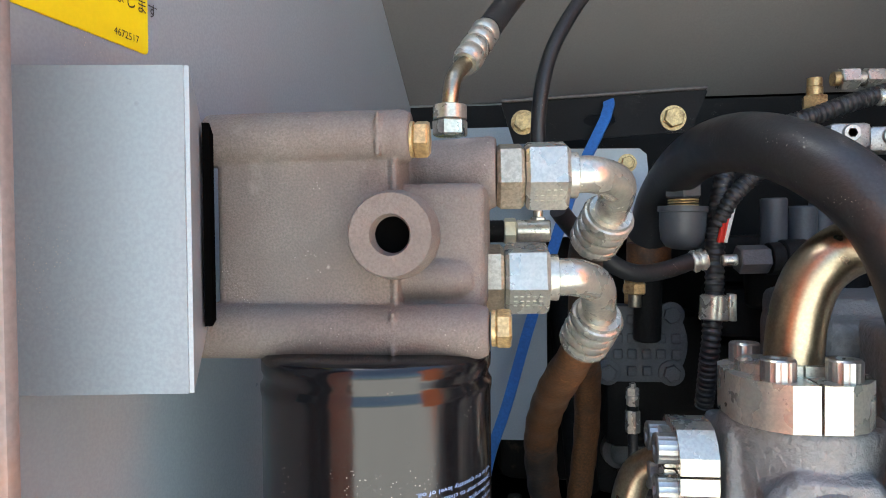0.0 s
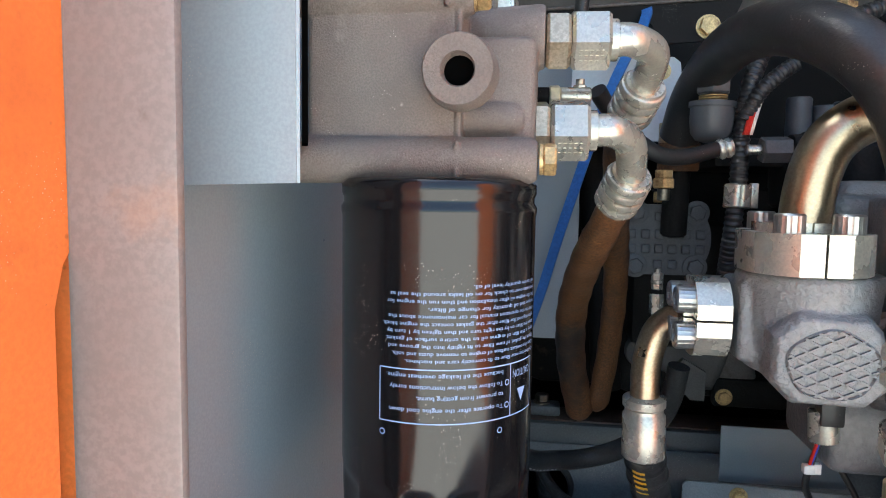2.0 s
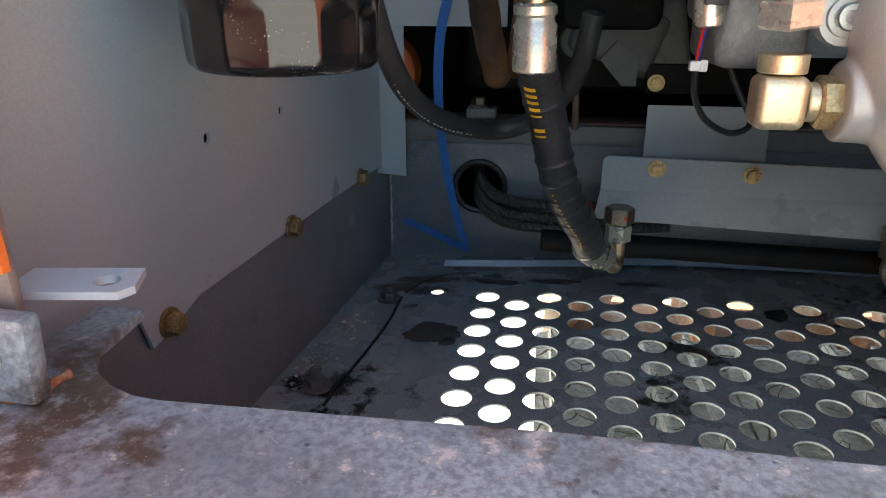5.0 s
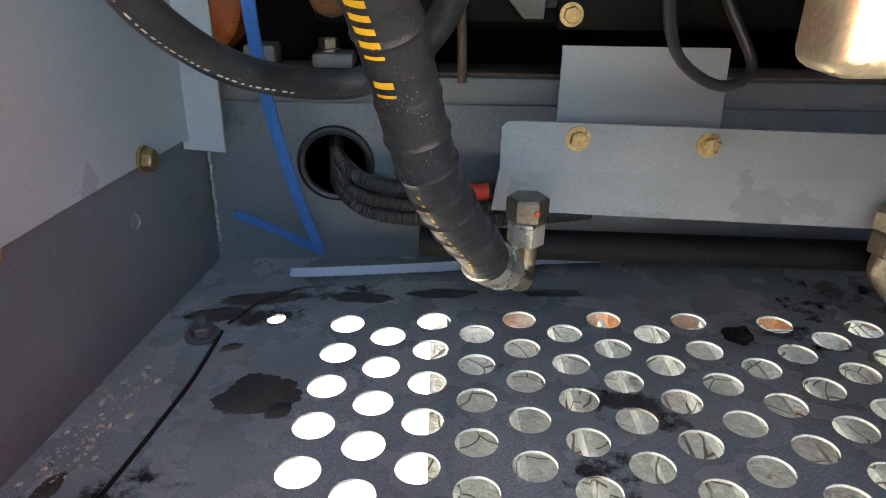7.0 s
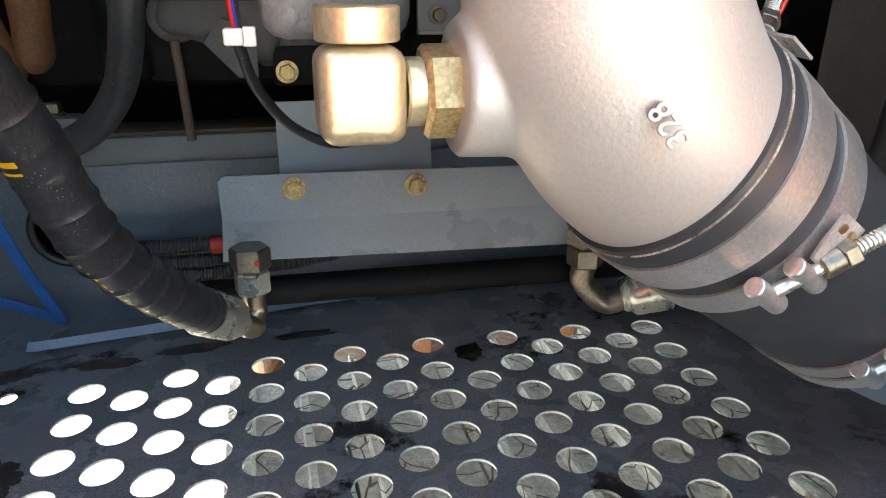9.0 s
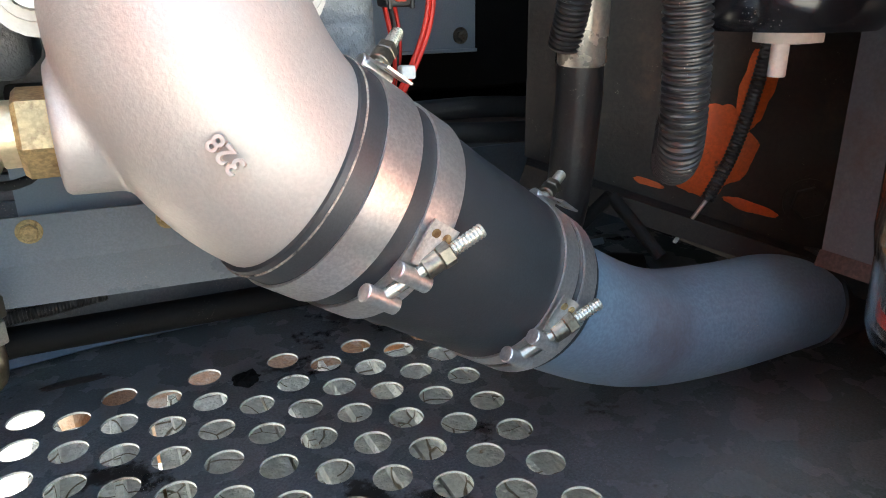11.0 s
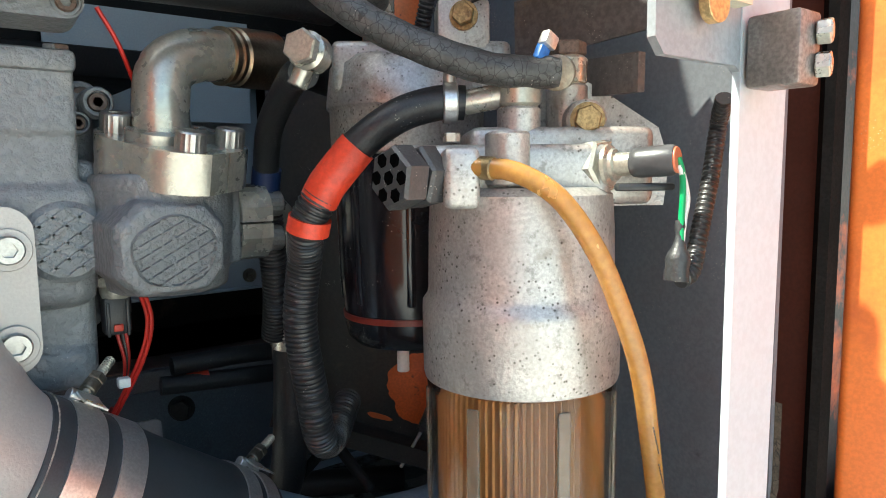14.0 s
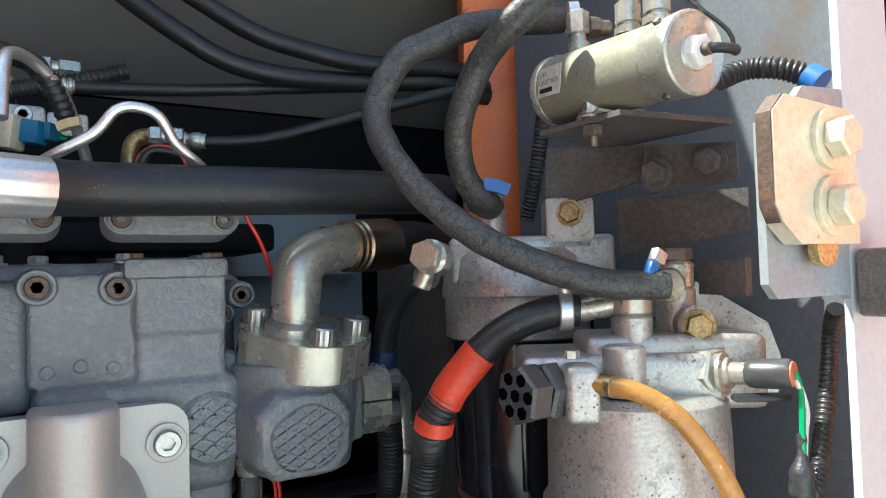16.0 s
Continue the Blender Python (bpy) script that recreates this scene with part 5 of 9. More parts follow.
    tube(bm, [tuple(AXIS_B + AXIS_D * 0.010), tuple(AXIS_B + AXIS_D * 0.034), (0.640, 0.405, 1.169), (0.694, 0.4145, 1.1475), (0.7535, 0.4165, 1.139), (0.822, 0.4195, 1.1345), (0.900, 0.430, 1.126), (1.02, 0.447, 1.115)], 0.0425, 48, 0.006)
    pipe = single("suction_pipe", bm, M_PIPEBLUE, "blue-grey painted steel suction pipe", "pipe")
    bm = bm_new()
    tube(bm, [(0.872, 0.4262, 1.1292), (0.950, 0.437, 1.1215), (1.03, 0.4485, 1.114)], 0.0455, 40, 0.01)
    part("end_sleeve", bm, M_SLEEVE, pipe, "black rubber sleeve on the far end")


suction_duct()


# ---- hose down to the brass elbow ----
def case_hose():
    t = thing("case_hose", (0.30, 0.36, 1.33), "large black hose with a ribbed zinc end fitting", "hose")
    bm = bm_new()
    tube(bm, [(0.204, 0.630, 1.600), (0.210, 0.600, 1.637), (0.219, 0.525, 1.662), (0.230, 0.440, 1.662), (0.252, 0.383, 1.642), (0.277, 0.357, 1.607), (0.296, 0.352, 1.553), (0.3035, 0.355, 1.50), (0.3020, 0.358, 1.452)], 0.0198, 32, 0.005)
    part("hose", bm, M_RUBBER, t)
    a, b = V(0.3015, 0.358, 1.455), V(0.3105, 0.376, 1.339)
    d = (b - a).normalized()
    bm = bm_new()
    lathe(bm, a, d, [(0, 0.0195), (0.002, 0.0215), (0.010, 0.0225), (0.012, 0.0185), (0.015, 0.0185), (0.018, 0.0228), (0.026, 0.0228), (0.029, 0.0180), (0.033, 0.0178)], 32)
    part("ferrule", bm, M_ZINC, t, "ribbed zinc ferrule")
    bm = bm_new()
    hexa(bm, a + d * 0.033, a + d * 0.046, 0.0305)
    part("hexagon", bm, M_ZINC, t, "", 25)
    bm = bm_new()
    rod(bm, a + d * 0.046, a + d * 0.058, 0.0125, 24)
    part("spacer", bm, M_ZINC, t)
    bm = bm_new()
    rod(bm, a + d * 0.056, a + d * 0.066, 0.0188, 28, bev=0.003)
    hexa(bm, a + d * 0.064, a + d * 0.082, 0.0345)
    part("union_nut", bm, M_ZINC, t, "bright zinc union nut", 25)
    bm = bm_new()
    c = V(0.3110, 0.377, 1.3275)
    box(bm, c, (0.031, 0.030, 0.034), 0.0065, seg=4)
    rod(bm, c + V(0, 0, 0.018), c + V(0, 0, 0.030), 0.0150, 28)
    rod(bm, c + V(0.016, 0, 0), c + V(0.030, 0, 0), 0.0125, 28)
    part("elbow", bm, M_BRASS, t, "crinkled brass-plated elbow")
    bm = bm_new()
    hexa(bm, c + V(0.0225, 0, 0), c + V(0.0375, 0, 0), 0.0300, 0.2)
    part("lock_nut", bm, M_GOLD, t, "yellow zinc lock nut", 25)
    bm = bm_new()
    lathe(bm, (0.2045, 0.634, 1.594), (0.0, 0.05, -1), [(0, 0.0205), (0.026, 0.0205), (0.028, 0.0190)], 24)
    part("lower_cuff", bm, M_BROWN, t, "brown stained hose end")
    bm = bm_new()
    rod(bm, (0.2045, 0.636, 1.57), (0.2045, 0.645, 1.50), 0.013, 24)
    part("pipe_stub", bm, M_ENGINE, t, "dark pipe stub")


case_hose()


# ---- fuel filters at the right-hand side ----
def frame_at(c, turn=-34.0):
    return pose(c[0], c[1], 0, 0, 0, turn)


def fuel_filter_front():
    F = frame_at((0.672, 0.197))
    L = lambda x, y, z: F @ V(x, y, z)
    ux, uy = (F.to_3x3() @ V(1, 0, 0)), (F.to_3x3() @ V(0, 1, 0))
    t = thing("fuel_filter", (0.672, 0.197, 1.20), "cast aluminium fuel filter with a clear bowl and pleated element", "fuel filter")
    # cast canister
    bm = bm_new()
    lathe(bm, (0.672, 0.197, 1.3625), (0, 0, 1), [(0, 0.0520), (0.001, 0.0545), (0.004, 0.0553), (0.040, 0.0556), (0.044, 0.0553), (0.0475, 0.0528), (0.051, 0.0521), (0.0845, 0.0515), (0.1025, 0.0505), (0.1065, 0.045)], 72)
    part("canister", bm, M_ALU, t)
    # head casting
    bm = bm_new()
    for c, s in (((-0.012, 0.010, 1.4765), (0.110, 0.075, 0.030)), ((0.020, 0.012, 1.480), (0.10, 0.060, 0.042))):
        box(bm, L(*c), s, 0.005, (0, 0, -34), 3)
    part("head", bm, M_ALU, t)
    bm = bm_new()
    box(bm, L(-0.0375, -0.0410, 1.4745), (0.018, 0.022, 0.030), 0.004, (0, 0, -34), 3)
    part("drain_block", bm, M_ALU, t)
    bm = bm_new()
    hexa(bm, L(-0.0415, -0.040, 1.492), L(-0.0415, -0.040, 1.4965), 0.0075)
    part("bleed_screw", bm, M_ZINC, t)
    bm = bm_new()
    rod(bm, L(-0.012, -0.030, 1.470), L(-0.012, -0.030, 1.4975), 0.0115, 28)
    part("blind_boss", bm, M_ALU, t)
    bm = bm_new()
    rod(bm, L(-0.002, -0.006, 1.478), L(-0.002, -0.006, 1.512), 0.0118, 28)
    part("inlet_stem", bm, M_ALU, t)
    bm = bm_new()
    rod(bm, L(0.030, 0.016, 1.478), L(0.030, 0.016, 1.5265), 0.0118, 28)
    part("outlet_stem", bm, M_ALU, t)
    # mounting arm with web
    bm = plate(bm_new(), [(0.010, 1.456), (0.094, 1.456), (0.097, 1.482), (0.090, 1.503), (0.052, 1.527), (0.040, 1.533), (0.020, 1.533)], F @ Matrix(((1, 0, 0, 0), (0, 0, -1, 0.030), (0, 1, 0, 0), (0, 0, 0, 1))), 0.03)
    part("arm", bm, M_ALU, t)
    hex_bolt(L(0.036, -0.006, 1.505), -uy * 0.9 + ux * -0.2, 0.0130, 0.009, M_BRONZE, t, 0.0095, "mounting_bolt", "dull bronze hexagon bolt")
    bm = bm_new()
    rod(bm, L(0.036, 0.02, 1.505), L(0.036, -0.006, 1.505), 0.0115, 28)
    part("bolt_boss", bm, M_ALU, t)
    # black plastic valve knob
    bm = bm_new()
    a, b = V((0.610, 0.197, 1.475)), V((0.585, 0.195, 1.475))
    d = (b - a).normalized()
    hexa(bm, a, a + d * 0.012, 0.028, 0.2)
    kn = part("valve_knob", bm, M_KNOB, t, "black plastic valve knob")
    k = 48
    bm = bm_new()
    _, u, v = axes_of(d)
    hexa(bm, a + d * 0.013, a + d * 0.027, 0.0275, 0.35)
    part("cap", bm, M_KNOB, kn)
    # flat black discs stand for the shade inside the knob's holes
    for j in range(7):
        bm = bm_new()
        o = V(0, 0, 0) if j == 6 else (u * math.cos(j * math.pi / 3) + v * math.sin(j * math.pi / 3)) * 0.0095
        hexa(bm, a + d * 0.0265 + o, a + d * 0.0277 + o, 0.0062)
        part("socket", bm, M_SHADEBLACK, kn, "black disc painted for the shade in a knob hole")
    def up(z):
        return z + 0.0145 - 0.0035 * max(0.0, min(1.0, (1.345 - z) / 0.075))

    # clear bowl and pleated element
    bm = bm_new()
    n = 72
    out_p = [(1.350, 0.0520), (1.346, 0.0535), (1.343, 0.0535), (1.300, 0.0531), (1.270, 0.0526), (1.266, 0.0520), (1.257, 0.0504), (1.228, 0.0492), (1.221, 0.0466), (1.2165, 0.0390), (1.2145, 0.020), (1.2142, 0.0005)]
    in_p = [(1.2168, 0.0005), (1.2170, 0.020), (1.2190, 0.0370), (1.2235, 0.0442), (1.230, 0.0470), (1.258, 0.0482), (1.268, 0.0500), (1.272, 0.0503), (1.300, 0.0508), (1.343, 0.0512), (1.350, 0.0512)]
    lathe(bm, (0.672, 0.197, 0), (0, 0, 1), [(up(z), r) for z, r in out_p + in_p], n)
    cup = part("bowl", bm, M_CUP, t, "clear amber-tinted plastic bowl")
    cup.visible_shadow = False
    for j in range(7):
        a0 = radians(198.7 + 360 / 7 * j)
        bm = bm_new()
        c, s = math.cos(a0), math.sin(a0)
        box(bm, (0.672 + 0.0528 * c, 0.197 + 0.0528 * s, up(1.305)), (0.0030, 0.0072, 0.078), 0.0012, (0, 0, math.degrees(a0)))
        rb = part("rib", bm, M_RIBS, cup, "moulded rib of the clear bowl")
        rb.visible_shadow = False
    bm = bm_new()
    pl = 76 * 4
    rings = []
    for z in (up(1.262), up(1.345)):
        rings.append([V(0.672 + (0.0478, 0.0470, 0.0405, 0.0412)[i % 4] * math.cos(2 * math.pi * i / pl), 0.197 + (0.0478, 0.0470, 0.0405, 0.0412)[i % 4] * math.sin(2 * math.pi * i / pl), z) for i in range(pl)])
    add_rings(bm, rings)
    el = part("filter_element", bm, M_PLEAT, t, "amber pleated paper element", 10)
    bm = bm_new()
    lathe(bm, (0.672, 0.197, up(1.2525)), (0, 0, 1), [(0, 0.043), (0.001, 0.0455), (0.0095, 0.0470), (0.0105, 0.044)], 48)
    part("end_cap", bm, M_SENSOR, el, "dark grey rubber end cap")
    bm = bm_new()
    n = 48
    rings = []
    for i in range(n):
        c, s = math.cos(2 * math.pi * i / n), math.sin(2 * math.pi * i / n)
        rings.append([V(0.672 + (0.0446 + 0.0018 * math.cos(q)) * c, 0.197 + (0.0446 + 0.0018 * math.cos(q)) * s, up(1.2345) + 0.0030 * math.sin(q)) for q in [j * math.pi / 4 for j in range(8)]])
    add_rings(bm, rings, closed=True)
    part("float_ring", bm, M_REDTAPE, t, "red water-level float ring")
    bm = bm_new()
    lathe(bm, (0.672, 0.197, up(1.2175)), (0, 0, 1), [(0, 0.02), (0.004, 0.039), (0.010, 0.0445), (0.034, 0.0455), (0.035, 0.02)], 48)
    part("sediment", bm, M_FUEL, t, "brown fuel and sediment")
    bm = bm_new()
    lathe(bm, (0.672, 0.197, up(1.2150)), (0, 0, -1), [(0, 0.026), (0.006, 0.024), (0.007, 0.007), (0.026, 0.0062), (0.027, 0.004)], 24)
    part("drain_cock", bm, M_WHITE, t, "off-white plastic drain cock")
    # water sensor
    s = thing("water_sensor", tuple(L(0.05, -0.02, 1.478)), "level sensor in the fuel filter head with thin wires", "sensor")
    bm = bm_new()
    s0, s1, s2 = V((0.694, 0.167, 1.479)), V((0.695, 0.155, 1.480)), V((0.704, 0.124, 1.482))
    hexa(bm, s0, s1, 0.0270, 0.1)
    part("nut", bm, M_ZINC, s, "", 25)
    bm = bm_new()
    lathe(bm, s1, s2 - s1, [(0.013, 0.0058), (0.0145, 0.0072), (0.018, 0.0078), (0.034, 0.0080), (0.036, 0.0072)], 28)
    part("body", bm, M_SENSOR, s, "black connector body")
    sd = (s2 - s1).normalized()
    bm = bm_new()
    lathe(bm, s1, sd, [(0, 0.0112), (0.002, 0.0112), (0.003, 0.0086), (0.005, 0.0082), (0.0055, 0.0062), (0.014, 0.0060)], 28)
    part("sleeve", bm, M_ZINC, s, "bright sensor sleeve")
    bm = bm_new()
    rod(bm, s1 + sd * 0.0355, s1 + sd * 0.0372, 0.0066, 24, bev=0.0004)
    se = s1 + sd * 0.037
    part("seal", bm, M_SEAL, s, "salmon wire seal")
    bm = bm_new()
    box(bm, s1 + sd * 0.02 - V(0, 0, 0.0125), (0.030, 0.008, 0.004), 0.0015, (0, 0, -34))
    part("clip", bm, M_BLACK, s)
    for dy, m in ((-0.0030, M_WHITE), (0.0010, M_GREENW)):
        bm = bm_new()
        tube(bm, [se + V(0, 0, dy), (0.707, 0.118, 1.475), V((0.707, 0.117, 1.463)) - V(dy, 0, 0), V((0.706, 0.117, 1.453)) - V(dy * 0.6, 0, 0), (0.704, 0.116, 1.438)], 0.0016, 10, 0.002)
        part("wire", bm, m, s, "thin insulated wire")
    bm = bm_new()
    tube(bm, [(0.706, 0.118, 1.452), (0.704, 0.117, 1.439), (0.702, 0.117, 1.422)], 0.0062, 16, 0.003, lambda q, n: 0.0024 + 0.0036 * max(0.0, min(1.0, (q - 0.012) / 0.005)) + 0.0004 * math.sin(q * 2600))
    part("taped_end", bm, M_HOSEGREY, s, "cloth-taped wire end")
    bm = bm_new()
    conduit(bm, [(0.705, 0.117, 1.422), (0.714, 0.116, 1.426), (0.725, 0.119, 1.444), (0.741, 0.123, 1.474), (0.752, 0.126, 1.501), (0.740, 0.116, 1.514)], 0.0045)
    part("conduit", bm, M_CONDUIT, s, "black corrugated conduit")
    return L, ux, uy


M_KNOB = mat("worn black plastic", (0.05, 0.05, 0.052), 0.4, var=0.2, scale=60, fine=600, bump=0.15, speck=0.12)
M_SENSOR = mat("grey sensor plastic", (0.05, 0.05, 0.054), 0.4, bump=0.05)
M_SEAL = mat("salmon rubber", (0.60, 0.16, 0.08), 0.5, bump=0)
FL, FUX, FUY = fuel_filter_front()


def fuel_filter_rear():
    c = (0.689, 0.330)
    F = frame_at(c)
    L = lambda x, y, z: F @ V(x, y, z)
    t = thing("fuel_filter", (c[0], c[1], 1.34), "cast aluminium fuel filter with a dark smoked bowl", "fuel filter")
    bm = bm_new()
    lathe(bm, (*c, 1.490), (0, 0, 1), [(0, 0.050), (0.002, 0.0545), (0.030, 0.0550), (0.0325, 0.0570), (0.036, 0.0570), (0.060, 0.0540), (0.066, 0.048)], 64)
    box(bm, L(0.01, 0.0, 1.548), (0.12, 0.07, 0.034), 0.005, (0, 0, -34), 3)
    part("head", bm, M_ALU, t)
    bm = bm_new()
    rod(bm, L(-0.018, -0.012, 1.55), L(-0.018, -0.012, 1.586), 0.0115, 28)
    part("inlet_stem", bm, M_ALU, t)
    bm = bm_new()
    box(bm, L(0.038, -0.02, 1.572), (0.036, 0.03, 0.040), 0.004, (0, 0, -34), 2)
    part("lug", bm, M_ALU, t)
    hex_bolt(L(0.038, -0.036, 1.580), F.to_3x3() @ V(-0.2, -1, 0), 0.0130, 0.008, M_BRONZE, t, 0.0095, "mounting_bolt", "dull bronze hexagon bolt")
    bm = bm_new()
    lathe(bm, (*c, 1.355), (0, 0, 1), [(0, 0.020), (0.001, 0.040), (0.006, 0.0455), (0.014, 0.0475), (0.05, 0.050), (0.134, 0.0520), (0.136, 0.050)], 56)
    part("bowl", bm, M_BOWLBLACK, t, "dark smoked plastic bowl")
    for j in range(8):
        a0 = radians(-34 + 45 * j)
        bm = bm_new()
        box(bm, (c[0] + 0.0498 * math.cos(a0), c[1] + 0.0498 * math.sin(a0), 1.435), (0.004, 0.006, 0.095), 0.0015, (0, 2.0, math.degrees(a0)))
        part("rib", bm, M_BOWLBLACK, t)
    bm = bm_new()
    lathe(bm, (*c, 1.374), (0, 0, 1), [(0, 0.044), (0.0008, 0.0489), (0.005, 0.0492), (0.0058, 0.044)], 48)
    part("float_band", bm, M_REDDARK, t, "dull red float band")
    bm = bm_new()
    lathe(bm, (*c, 1.356), (0, 0, -1), [(0, 0.017), (0.006, 0.017), (0.007, 0.0085)], 28)
    rod(bm, (c[0] - 0.010, c[1] - 0.004, 1.352), (c[0] - 0.010, c[1] - 0.004, 1.333), 0.0045, 16)
    part("drain_cock", bm, M_WHITE, t, "off-white plastic drain cock")
    return L


M_REDDARK = mat("dull red band", (0.17, 0.022, 0.014), 0.4, bump=0)
RL = fuel_filter_rear()


# ---- fuel hoses ----
def banjo(parent, c, axis, out, r=0.0115, h=0.016, blue=False):
    """Round banjo eye with a hollow bolt through it and a spigot."""
    c, ax, o = V(c), V(axis).normalized(), V(out).normalized()
    bm = bm_new()
    lathe(bm, c - ax * h / 2, ax, [(0, r * 0.8), (0.002, r), (h - 0.002, r), (h, r * 0.8)], 28)
    rod(bm, c, c + o * (r + 0.010), 0.0062, 18)
    part("banjo_eye", bm, M_ZINC, parent, "bright zinc banjo eye")
    bm = bm_new()
    hexa(bm, c + ax * h / 2, c + ax * (h / 2 + 0.008), 0.019)
    part("banjo_bolt", bm, M_RUST if not blue else M_ZINC, parent, "hexagon banjo bolt", 25)


def fuel_hose_long():
    t = thing("fuel_hose", (0.69, 0.167, 1.53), "weathered cracked grey-black fuel hose looping up to the pump", "hose", "fuel hoses")
    c = FL(0.030, 0.016, 1.534)
    pts = [(0.678, 0.175, 1.529), (0.644, 0.197, 1.532), (0.601, 0.230, 1.553), (0.572, 0.255, 1.581), (0.553, 0.272, 1.613), (0.550, 0.280, 1.641), (0.565, 0.276, 1.671), (0.583, 0.269, 1.682), (0.615, 0.261, 1.696), (0.676, 0.254, 1.707)]
    bm = bm_new()
    tube(bm, pts, 0.0085, 24, 0.004, lambda s, n: 0.0086 + 0.0002 * math.sin(s * 300))
    part("hose", bm, M_CRACKED, t)
    banjo(t, c, (0, 0, 1), V(pts[0]) - c, 0.0115, 0.017)
    bm = bm_new()
    g = (V(pts[0]) - c).normalized()
    lathe(bm, V(pts[0]) - g * 0.004, g, [(0, 0.0070), (0.0005, 0.0092), (0.003, 0.0092), (0.0035, 0.0080), (0.0048, 0.0080), (0.0053, 0.0094), (0.008, 0.0094), (0.0085, 0.0086)], 24)
    part("crimp", bm, M_OLDZINC, t, "dull crimped ring")
    bm = bm_new()
    h0, h1 = V((0.680, 0.252, 1.708)), V((0.686, 0.248, 1.708))
    rod(bm, h0, h1, 0.0112, 20)
    part("hose_clip", bm, M_STEEL, t, "worm-drive hose clip")


fuel_hose_long()


def fuel_hose_rear():
    t = thing("fuel_hose", (0.65, 0.28, 1.59), "grey-black fuel hose from the rear filter", "hose", "fuel hoses")
    c = RL(-0.018, -0.012, 1.592)
    bm = bm_new()
    tube(bm, [c + V(-0.012, 0.0, 0), (0.635, 0.285, 1.584), (0.613, 0.281, 1.601), (0.602, 0.270, 1.631), (0.605, 0.250, 1.664), (0.610, 0.224, 1.682), (0.622, 0.205, 1.698)], 0.0088, 24, 0.004)
    part("hose", bm, M_CRACKED, t)
    banjo(t, c, (0, 0, 1), (-1, 0, 0), 0.0105, 0.014, True)
    bm = bm_new()
    strip(bm, [(0.624, 0.275, 1.597), (0.631, 0.270, 1.595), (0.637, 0.266, 1.592)], 0.008, 0.005, (0, 0, 1))
    part("cable_tie", bm, M_BLUE, t, "blue cable tie head")


fuel_hose_rear()


def fuel_hose_front():
    t = thing("fuel_hose", (0.65, 0.22, 1.51), "black fuel hose with red tape running into split conduit", "hose", "fuel hoses")
    c = FL(-0.002, -0.006, 1.520)
    p = [(0.646, 0.214, 1.515), (0.634, 0.222, 1.515), (0.615, 0.234, 1.508), (0.597, 0.249, 1.491), (0.585, 0.260, 1.471), (0.578, 0.271, 1.450), (0.586, 0.292, 1.427), (0.586, 0.301, 1.387), (0.594, 0.305, 1.340), (0.604, 0.314, 1.305), (0.628, 0.342, 1.290), (0.658, 0.372, 1.304)]
    banjo(t, c, (0, 0, 1), V(p[0]) - c, 0.0118, 0.0165)
    bm = bm_new()
    rod(bm, c, V(p[0]), 0.0068, 20)
    part("spigot", bm, M_ZINC, t)
    bm = bm_new()
    tube(bm, p[:6], 0.0095, 24, 0.004)
    part("hose", bm, M_RUBBER, t)
    d = (V(p[1]) - V(p[0])).normalized()
    bm = bm_new()
    rod(bm, V(p[0]) + d * 0.004, V(p[0]) + d * 0.012, 0.0112, 24, bev=0.0008)
    cl = part("hose_clip", bm, M_STEEL, t, "worm-drive hose clip")
    bm = bm_new()
    rod(bm, V(p[0]) + d * 0.008 + V(0, 0, 0.010), V(p[0]) + d * 0.008 + V(0, 0, 0.018), 0.0036, 16)
    part("clip_screw", bm, M_STEEL, cl)
    bm = bm_new()
    tube(bm, [V(p[3]) * 0.93 + V(p[2]) * 0.07, V(p[3]) * 0.5 + V(p[4]) * 0.5, V(p[4]), V(p[4]) * 0.6 + V(p[5]) * 0.4], 0.0108, 24, 0.003)
    part("red_tape", bm, M_REDTAPE, t, "wrinkled red vinyl tape")
    bm = bm_new()
    tube(bm, [V(p[5]) * 0.85 + V(p[4]) * 0.15, V(p[5]) * 0.95 + V(p[6]) * 0.05 + V(0, 0, -0.004)], 0.0122, 24, 0.002)
    part("red_tape", bm, M_REDTAPE, t, "red tape band round the conduit")
    bm = bm_new()
    conduit(bm, p[4:5] + p[5:], 0.0099, 0.0031, 22)
    part("conduit", bm, M_CONDUIT, t, "black corrugated split conduit")


fuel_hose_front()


def rear_banjo_hose():
    t = thing("return_hose", (0.60, 0.32, 1.54), "black hose with blue tape on a zinc banjo", "hose")
    c = V((0.600, 0.303, 1.550))
    banjo(t, c, (-0.8, -0.6, 0.1), (-0.3, 0.2, -0.8), 0.012, 0.016, True)
    bm = bm_new()
    tube(bm, [c + V(-0.004, 0.002, -0.012), (0.601, 0.332, 1.537), (0.607, 0.382, 1.510), (0.616, 0.413, 1.475)], 0.0095, 20, 0.004)
    part("hose", bm, M_RUBBER, t)
    bm = bm_new()
    tube(bm, [(0.615, 0.408, 1.482), (0.616, 0.415, 1.465)], 0.0108, 20, 0.003)
    part("blue_tape", bm, M_BLUEDARK, t, "dark blue tape")
    bm = bm_new()
    conduit(bm, [(0.617, 0.415, 1.468), (0.622, 0.421, 1.427), (0.628, 0.430, 1.383), (0.632, 0.446, 1.344)], 0.0100)
    part("conduit", bm, M_CONDUIT, t)


M_BLUEDARK = mat("dark blue tape", (0.01, 0.025, 0.09), 0.4, bump=0.1)
rear_banjo_hose()

bm = bm_new()
